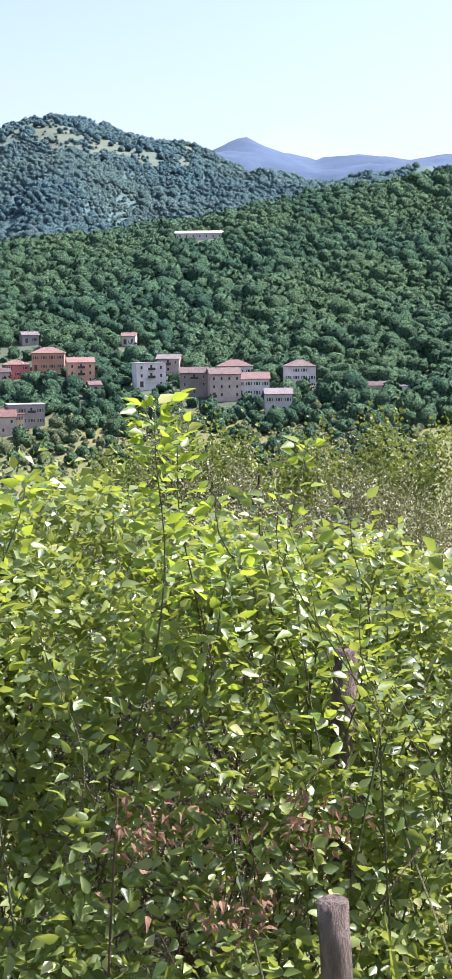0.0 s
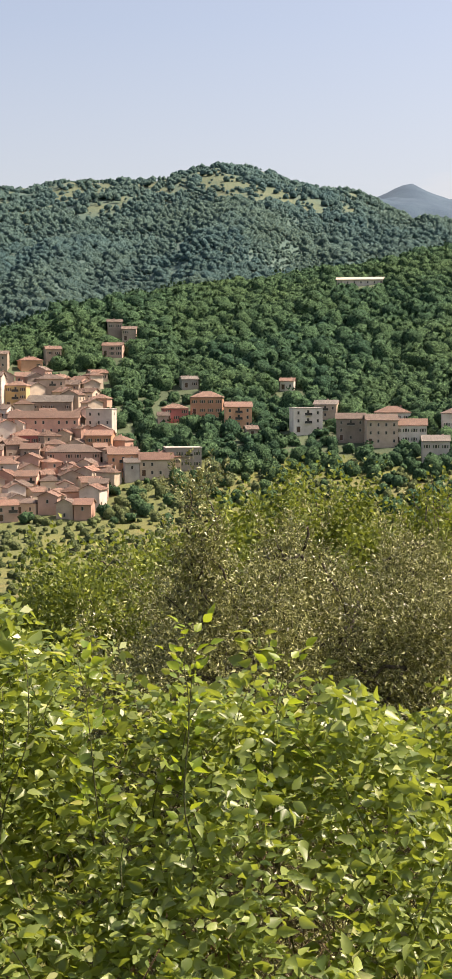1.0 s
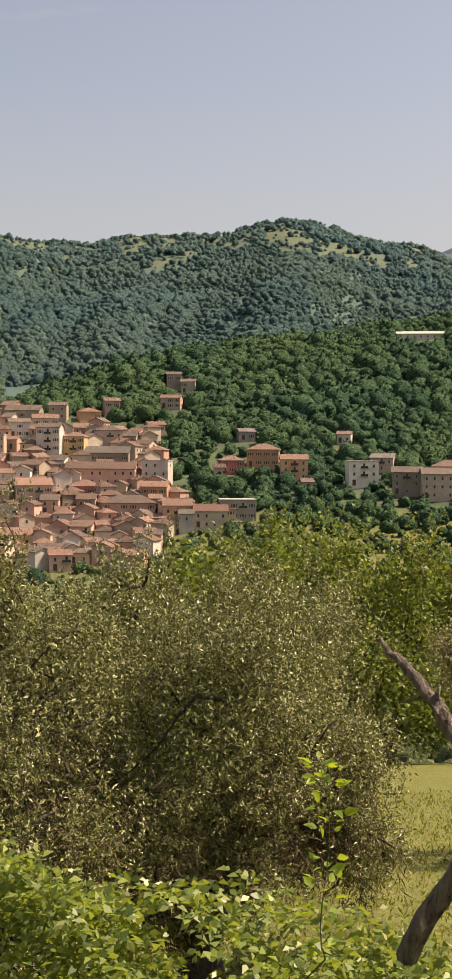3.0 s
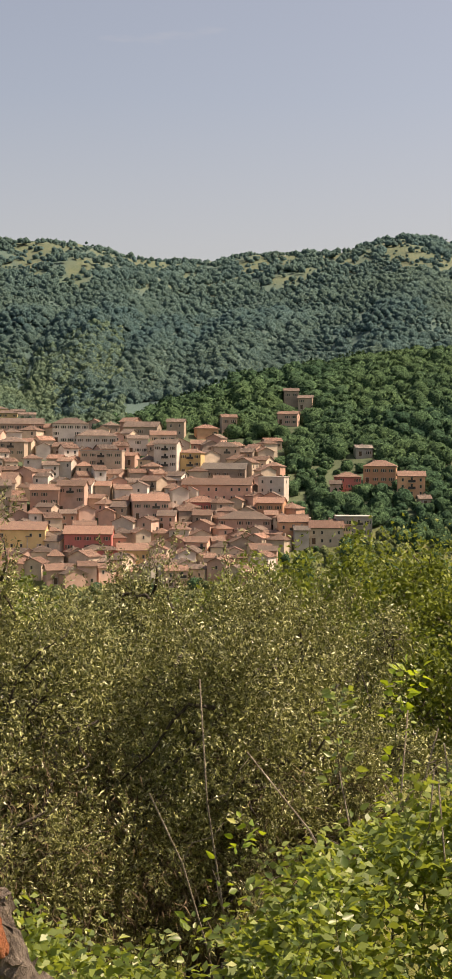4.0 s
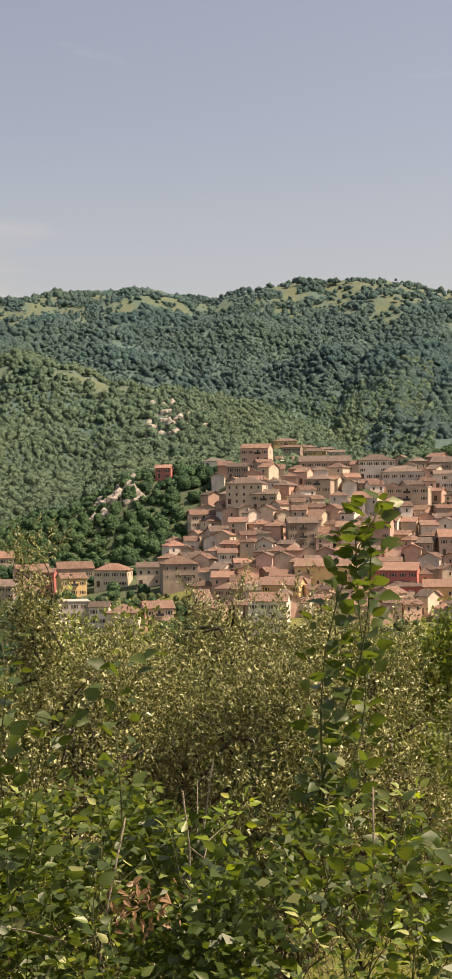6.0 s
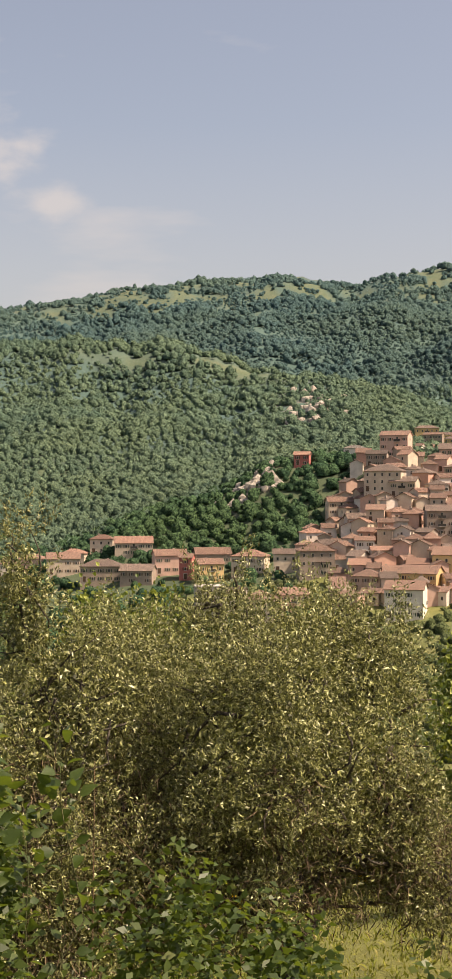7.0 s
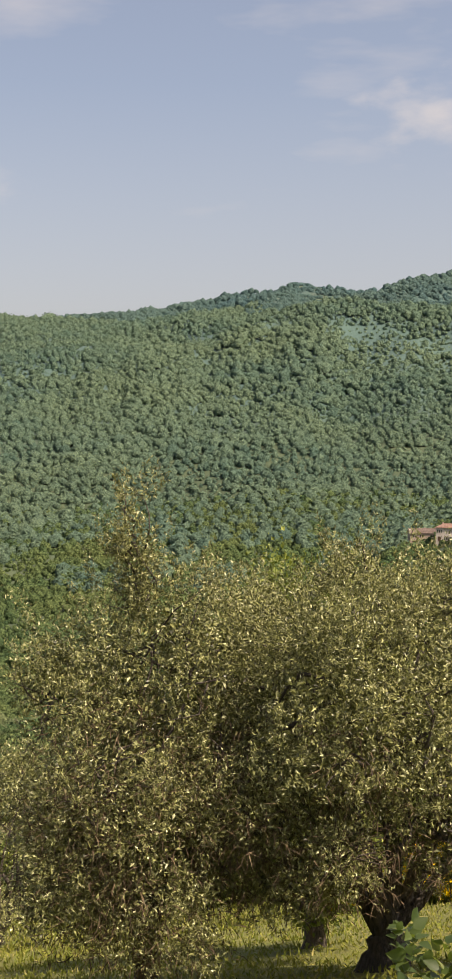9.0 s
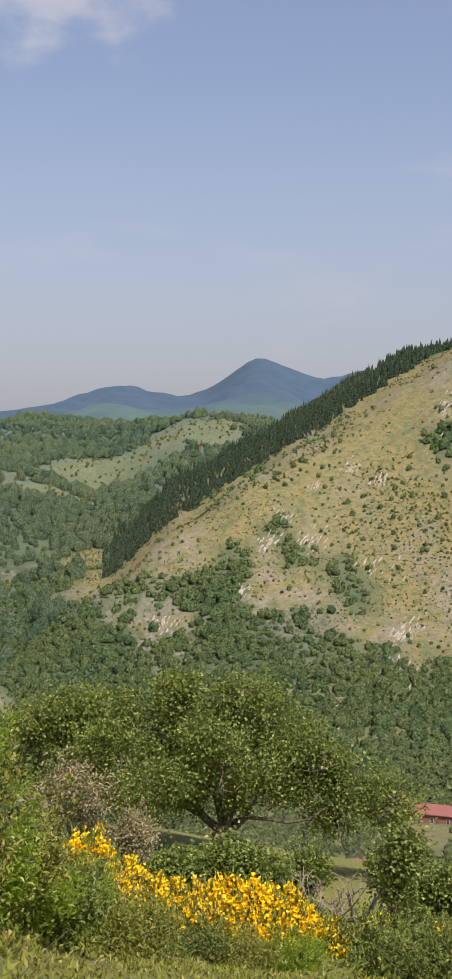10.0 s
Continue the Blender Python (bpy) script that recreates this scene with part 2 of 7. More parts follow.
GREEN_CANE = bark_material("green_cane", (0.09, 0.12, 0.035), (0.18, 0.17, 0.07), 30)
POST_WOOD = bark_material("post_wood", (0.10, 0.07, 0.05), (0.33, 0.26, 0.20), 26)
DRY_TWIG = bark_material("dry_twig", (0.20, 0.16, 0.12), (0.42, 0.36, 0.29), 20)


def mapped(n, l, pos):
    """The place, shifted, for a second pattern."""
    k = n.new("ShaderNodeMapping")
    k.inputs["Location"].default_value = (31.0, 17.0, 5.0)
    l.new(pos, k.inputs[0])
    return k.outputs[0]


def ground_material():
    """Grass, meadow, woodland floor and rock by the cover weights of the sheet; far wood is tinted blue as haze."""
    m, n, l, b = material("ground", 0.95)
    at = n.new("ShaderNodeVertexColor")
    at.layer_name = "cover"
    sep = n.new("ShaderNodeSeparateColor")
    l.new(at.outputs[0], sep.inputs[0])
    pos = world_vec(n)
    big = noise_fac(n, l, 0.02, 0.35, 0.65, 6, pos)
    mid = noise_fac(n, l, 0.35, 0.3, 0.7, 6, pos)
    fine = noise_fac(n, l, 9.0, 0.3, 0.7, 5, pos)
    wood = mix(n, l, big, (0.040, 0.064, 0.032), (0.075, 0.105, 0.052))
    meadow = mix(n, l, mid, (0.100, 0.110, 0.040), (0.190, 0.172, 0.066))
    meadow = mix(n, l, noise_fac(n, l, 0.06, 0.5, 0.66, 5, pos), meadow, (0.095, 0.108, 0.040))
    meadow = mix(n, l, noise_fac(n, l, 0.16, 0.42, 0.62, 6, pos, 0.7), meadow, (0.190, 0.150, 0.056))
    at2 = n.new("ShaderNodeVertexColor")
    at2.layer_name = "upland_haze"
    down = mix(n, l, noise_fac(n, l, 0.05, 0.4, 0.62, 6, pos, 0.7), (0.078, 0.112, 0.056), (0.132, 0.144, 0.068))
    meadow = mix(n, l, at2.outputs["Color"], meadow, down)
    grass = mix(n, l, fine, (0.10, 0.128, 0.022), (0.235, 0.222, 0.058))
    grass = mix(n, l, mid, grass, (0.155, 0.160, 0.036))
    rock = mix(n, l, noise_fac(n, l, 0.5, 0.35, 0.65, 8, pos), (0.12, 0.11, 0.085), (0.26, 0.235, 0.195))
    # air haze painted in: bluer wood floor uphill, blue for the furthest mountains
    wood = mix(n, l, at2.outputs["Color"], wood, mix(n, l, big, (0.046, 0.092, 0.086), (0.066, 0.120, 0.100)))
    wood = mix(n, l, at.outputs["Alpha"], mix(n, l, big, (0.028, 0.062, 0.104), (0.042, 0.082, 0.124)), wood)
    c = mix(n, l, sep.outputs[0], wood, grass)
    meadow = mix(n, l, noise_fac(n, l, 0.55, 0.56, 0.66, 6, pos, 0.75), meadow, (0.260, 0.225, 0.160))
    meadow = mix(n, l, noise_fac(n, l, 0.30, 0.50, 0.60, 6, mapped(n, l, pos), 0.75), meadow, (0.078, 0.096, 0.036))
    c = mix(n, l, sep.outputs[1], c, meadow)
    edge = n.new("ShaderNodeMath")
    edge.operation = "MULTIPLY"
    l.new(sep.outputs[2], edge.inputs[0])
    l.new(noise_fac(n, l, 0.09, 0.44, 0.54, 7, pos, 0.7), edge.inputs[1])
    c = mix(n, l, edge.outputs[0], c, rock)
    l.new(c, b.inputs["Base Color"])
    bump(n, l, b, noise_fac(n, l, 1.2, 0.2, 0.8, 8, pos, 0.7), 0.8, 0.25)
    return m


GROUND = ground_material()


def wall_material(name, col, dirt):
    """Rendered house wall, weathered in patches, a little different from house to house."""
    m, n, l, b = material(name, 0.9)
    oi = n.new("ShaderNodeObjectInfo")
    pos = world_vec(n)
    c = mix(n, l, noise_fac(n, l, 0.35, 0.35, 0.75, 6, pos), col, dirt)
    hs = n.new("ShaderNodeHueSaturation")
    r = n.new("ShaderNodeMapRange")
    r.inputs[3].default_value, r.inputs[4].default_value = 0.74, 1.14
    l.new(oi.outputs["Random"], r.inputs[0])
    hs.inputs["Saturation"].default_value = 0.82
    l.new(r.outputs[0], hs.inputs["Value"])
    l.new(c, hs.inputs["Color"])
    l.new(hs.outputs[0], b.inputs["Base Color"])
    bump(n, l, b, noise_fac(n, l, 3.0, 0.3, 0.7, 5, pos), 0.3, 0.03)
    return m


def roof_material(name, a, b_, c_):
    """Clay tile courses: ribs running down the slope, with lichen and odd tiles."""
    m, n, l, b = material(name, 0.85)
    tcn = n.new("ShaderNodeTexCoord")
    oi = n.new("ShaderNodeObjectInfo")
    wv = n.new("ShaderNodeTexWave")
    wv.bands_direction = "X"
    wv.inputs["Scale"].default_value, wv.inputs["Distortion"].default_value = 1.3, 0.6
    l.new(tcn.outputs["Object"], wv.inputs["Vector"])
    pos = world_vec(n)
    c = mix(n, l, noise_fac(n, l, 0.5, 0.35, 0.7, 6, pos), a, b_)
    c = mix(n, l, noise_fac(n, l, 1.6, 0.48, 0.66, 6, pos, 0.75), c, c_)
    c = mix(n, l, wv.outputs[0], mix(n, l, 0.5, c, (0.05, 0.035, 0.03)), c)
    hs = n.new("ShaderNodeHueSaturation")
    r = n.new("ShaderNodeMapRange")
    r.inputs[3].default_value, r.inputs[4].default_value = 0.65, 1.3
    l.new(oi.outputs["Random"], r.inputs[0])
    hs.inputs["Saturation"].default_value = 0.88
    l.new(r.outputs[0], hs.inputs["Value"])
    l.new(c, hs.inputs["Color"])
    l.new(hs.outputs[0], b.inputs["Base Color"])
    bump(n, l, b, wv.outputs[0], 1.0, 0.16)
    return m


WALLS = {
    "cream": wall_material("wall_cream", (0.662, 0.521, 0.377), (0.464, 0.343, 0.249)),
    "white": wall_material("wall_white", (0.749, 0.655, 0.568), (0.552, 0.457, 0.377)),
    "tan": wall_material("wall_tan", (0.507, 0.374, 0.270), (0.353, 0.249, 0.179)),
    "stone": wall_material("wall_stone", (0.418, 0.312, 0.239), (0.264, 0.198, 0.149)),
    "pink": wall_material("wall_pink", (0.618, 0.364, 0.270), (0.464, 0.270, 0.199)),
    "salmon": wall_material("wall_salmon", (0.639, 0.323, 0.209), (0.474, 0.249, 0.170)),
    "orange": wall_material("wall_orange", (0.684, 0.312, 0.129), (0.528, 0.229, 0.100)),
    "red": wall_material("wall_red", (0.528, 0.088, 0.060), (0.397, 0.083, 0.060)),
    "yellow": wall_material("wall_yellow", (0.728, 0.468, 0.149), (0.574, 0.353, 0.120)),
    "grey": wall_material("wall_grey", (0.485, 0.427, 0.377), (0.331, 0.282, 0.249)),
}
ROOFS = {
    "old": roof_material("roof_old", (0.197, 0.131, 0.102), (0.275, 0.185, 0.140), (0.147, 0.122, 0.097)),
    "clay": roof_material("roof_clay", (0.285, 0.146, 0.097), (0.354, 0.200, 0.134), (0.206, 0.141, 0.106)),
    "bright": roof_material("roof_bright", (0.365, 0.172, 0.110), (0.42, 0.225, 0.150), (0.275, 0.160, 0.115)),
    "grey": roof_material("roof_grey", (0.254, 0.219, 0.190), (0.322, 0.273, 0.233), (0.177, 0.156, 0.136)),
}


def plain(name, col, rough=0.6, metal=0.0, scale=6.0, vary=0.25):
    m, n, l, b = material(name, rough, metal)
    d = tuple(v * (1 - vary) for v in col)
    l.new(mix(n, l, noise_fac(n, l, scale, 0.3, 0.7, 5, world_vec(n)), col, d), b.inputs["Base Color"])
    return m


PANE = plain("window_pane", (0.06, 0.06, 0.062), 0.12)
FRAME = plain("window_frame", (0.52, 0.46, 0.40), 0.6)
SHUTTER = plain("shutter_brown", (0.11, 0.06, 0.035), 0.7)
SHUTTER_GREEN = plain("shutter_green", (0.05, 0.085, 0.05), 0.7)
IRON = plain("iron_rail", (0.06, 0.055, 0.05), 0.6, 0.4)
CONCRETE = plain("concrete", (0.45, 0.42, 0.38), 0.9)
PALE_ROOF = plain("pale_roof", (0.50, 0.45, 0.37), 0.85)
SHEET_RED = plain("red_sheet", (0.24, 0.095, 0.075), 0.7)
ROCK = plain("pale_rock", (0.43, 0.39, 0.335), 0.95, 0.0, 0.9, 0.55)
THISTLE = plain("thistle_head", (0.22, 0.13, 0.16), 0.9, 0.0, 60.0, 0.5)


# ---- mesh helpers ----
def np_mesh(name, verts, faces, mats, smooth=False, mat_index=None):
    """A mesh from arrays; faces is one array of quads or triangles, or a list of such arrays."""
    groups = faces if isinstance(faces, list) and isinstance(faces[0], np.ndarray) else [faces]
    groups = [np.asarray(g, np.int32) for g in groups if len(g)]
    me = bpy.data.meshes.new(name)
    verts = np.asarray(verts, np.float32)
    me.vertices.add(len(verts))
    me.vertices.foreach_set("co", verts.ravel())
    loops = np.concatenate([g.ravel() for g in groups])
    sizes = np.concatenate([np.full(len(g), g.shape[1], np.int32) for g in groups])
    me.loops.add(len(loops))
    me.loops.foreach_set("vertex_index", loops)
    me.polygons.add(len(sizes))
    me.polygons.foreach_set("loop_start", np.concatenate([[0], np.cumsum(sizes)[:-1]]).astype(np.int32))
    me.polygons.foreach_set("loop_total", sizes)
    me.polygons.foreach_set("use_smooth", np.full(len(sizes), smooth))
    if mat_index is not None:
        me.polygons.foreach_set("material_index", np.asarray(mat_index, np.int32))
    for m in (mats if isinstance(mats, (list, tuple)) else [mats]):
        me.materials.append(m)
    me.update(calc_edges=True)
    me.validate()
    return me


def child(name, me, parent, label=""):
    ob = new(name, me)
    ob.parent = parent
    return tagged(ob, label)


class Soup:
    """Gathers vertices and faces of one mesh."""

    def __init__(self):
        self.v, self.f3, self.f4, self.n = [], [], [], 0

    def add(self, v, f):
        f = np.asarray(f, np.int64) + self.n
        (self.f3 if f.shape[1] == 3 else self.f4).append(f)
        self.v.append(np.asarray(v, float))
        self.n += len(v)

    def mesh(self, name, mats, smooth=False):
        g = [np.concatenate(x) for x in (self.f4, self.f3) if x]
        return np_mesh(name, np.concatenate(self.v), g, mats, smooth)


def box_arrays(x0, x1, y0, y1, z0, z1):
    v = [(x, y, z) for z in (z0, z1) for y in (y0, y1) for x in (x0, x1)]
    f = [(0, 2, 3, 1), (4, 5, 7, 6), (0, 1, 5, 4), (2, 6, 7, 3), (0, 4, 6, 2), (1, 3, 7, 5)]
    return v, f


def unit(a):
    return a / np.maximum(1e-9, np.linalg.norm(a, axis=-1, keepdims=True))


def tube(soup, pts, radii, sides=7, rough=0.0, seed=0):
    """A tapered, slightly uneven limb along pts, closed at both ends."""
    rs = np.random.RandomState(seed)
    pts = np.asarray(pts, float)
    tang = unit(np.gradient(pts, axis=0))
    ref = np.where(np.abs(tang[:, 2:3]) > 0.9, [[1.0, 0, 0]], [[0, 0, 1.0]])
    a = unit(np.cross(tang, ref))
    b = np.cross(tang, a)
    ang = np.linspace(0, 2 * np.pi, sides, endpoint=False)
    rr = np.asarray(radii)[:, None] * (1 + rough * rs.uniform(-1, 1, (len(pts), sides)))
    v = pts[:, None] + rr[..., None] * (np.cos(ang)[None, :, None] * a[:, None] + np.sin(ang)[None, :, None] * b[:, None])
    v = np.concatenate([v.reshape(-1, 3), pts[:1], pts[-1:]])
    i, j = np.meshgrid(np.arange(len(pts) - 1), np.arange(sides), indexing="ij")
    i, j = i.ravel(), j.ravel()
    k = (j + 1) % sides
    q = np.stack([i * sides + j, i * sides + k, (i + 1) * sides + k, (i + 1) * sides + j], 1)
    s = np.arange(sides)
    e = (s + 1) % sides
    top, base = len(v) - 1, (len(pts) - 1) * sides
    n0 = soup.n
    soup.add(v, q)
    soup.f3.append(np.concatenate([np.stack([np.full(sides, top - 1), e, s], 1), np.stack([np.full(sides, top), base + s, base + e], 1)]) + n0)


def bend(p, q, steps=6, sag=0.1, seed=0):
    """Points from p to q along a wandering line."""
    rs = np.random.RandomState(seed)
    p, q = np.asarray(p, float), np.asarray(q, float)
    t = np.linspace(0, 1, steps)[:, None]
    w = rs.normal(0, 1, (2, 3)) * sag * np.linalg.norm(q - p)
    return p + (q - p) * t + np.sin(np.pi * t) * w[0] + np.sin(2 * np.pi * t) * w[1] * 0.5


def leaf_soup(soup, pts, along, size, width, rs, curl=0.25, cup=0.15):
    """Kite-shaped, slightly folded leaves at pts, pointing along the given ways."""
    n = len(pts)
    along = unit(along)
    side = unit(np.cross(along, unit(rs.normal(0, 1, (n, 3)) + [0, 0, 0.9])))
    up = np.cross(side, along)
    L = (size * rs.uniform(0.65, 1.25, n))[:, None]
    W = L * width
    base = pts
    mid = pts + along * L * 0.45 + up * L * cup
    tip = pts + along * L - up * L * curl * rs.uniform(-0.3, 1, n)[:, None]
    v = np.stack([base, mid + side * W, tip, mid - side * W], 1).reshape(-1, 3)
    i = np.arange(n)[:, None] * 4
    soup.add(v, i + np.array([0, 1, 2, 3]))


def leaf_soup_small(soup, pts, along, size, width, rs, curl=0.2, facing=(0, 0, 0.9)):
    """Oval pointed leaves of two halves folded along the rib."""
    n = len(pts)
    along = unit(along)
    side = unit(np.cross(along, unit(rs.normal(0, 0.8, (n, 3)) + np.array(facing))))
    up = np.cross(side, along)
    L = (size * rs.uniform(0.6, 1.3, n))[:, None]
    W = L * width
    bendv = curl * rs.uniform(0, 1, n)[:, None]

    def at_(t, s, lift):
        return pts + along * L * t + side * W * s + up * L * (lift - bendv * t * t)

    v = np.stack([at_(0, 0, 0), at_(0.5, 0, 0), at_(1.0, 0, 0), at_(0.14, 0.62, 0.06), at_(0.40, 1.0, 0.10), at_(0.74, 0.52, 0.06),
                  at_(0.14, -0.62, 0.06), at_(0.40, -1.0, 0.10), at_(0.74, -0.52, 0.06)], 1).reshape(-1, 3)
    i = np.arange(n)[:, None] * 9
    soup.add(v, np.concatenate([i + np.array(q) for q in ((0, 1, 4, 3), (1, 2, 5, 4), (0, 6, 7, 1), (1, 7, 8, 2))]))


# ---- the lie of the land ----
CX, CY, CZ = 8.0, -0.8, 0.25  # the middle of the walk; bearings are counted from here, to the left of +y
lattice = np.random.RandomState(3).rand(256, 256)


def value_noise(x, y):
    xi, yi = np.floor(x).astype(int), np.floor(y).astype(int)
    fx, fy = x - xi, y - yi
    fx, fy = fx * fx * (3 - 2 * fx), fy * fy * (3 - 2 * fy)
    g = lambda a, b: lattice[a % 256, b % 256]
    return (g(xi, yi) * (1 - fx) + g(xi + 1, yi) * fx) * (1 - fy) + (g(xi, yi + 1) * (1 - fx) + g(xi + 1, yi + 1) * fx) * fy - 0.5


def fbm(x, y, octaves=5):
    return sum(value_noise(x * 2 ** k + 17 * k, y * 2 ** k + 31 * k) * 0.5 ** k for k in range(octaves))


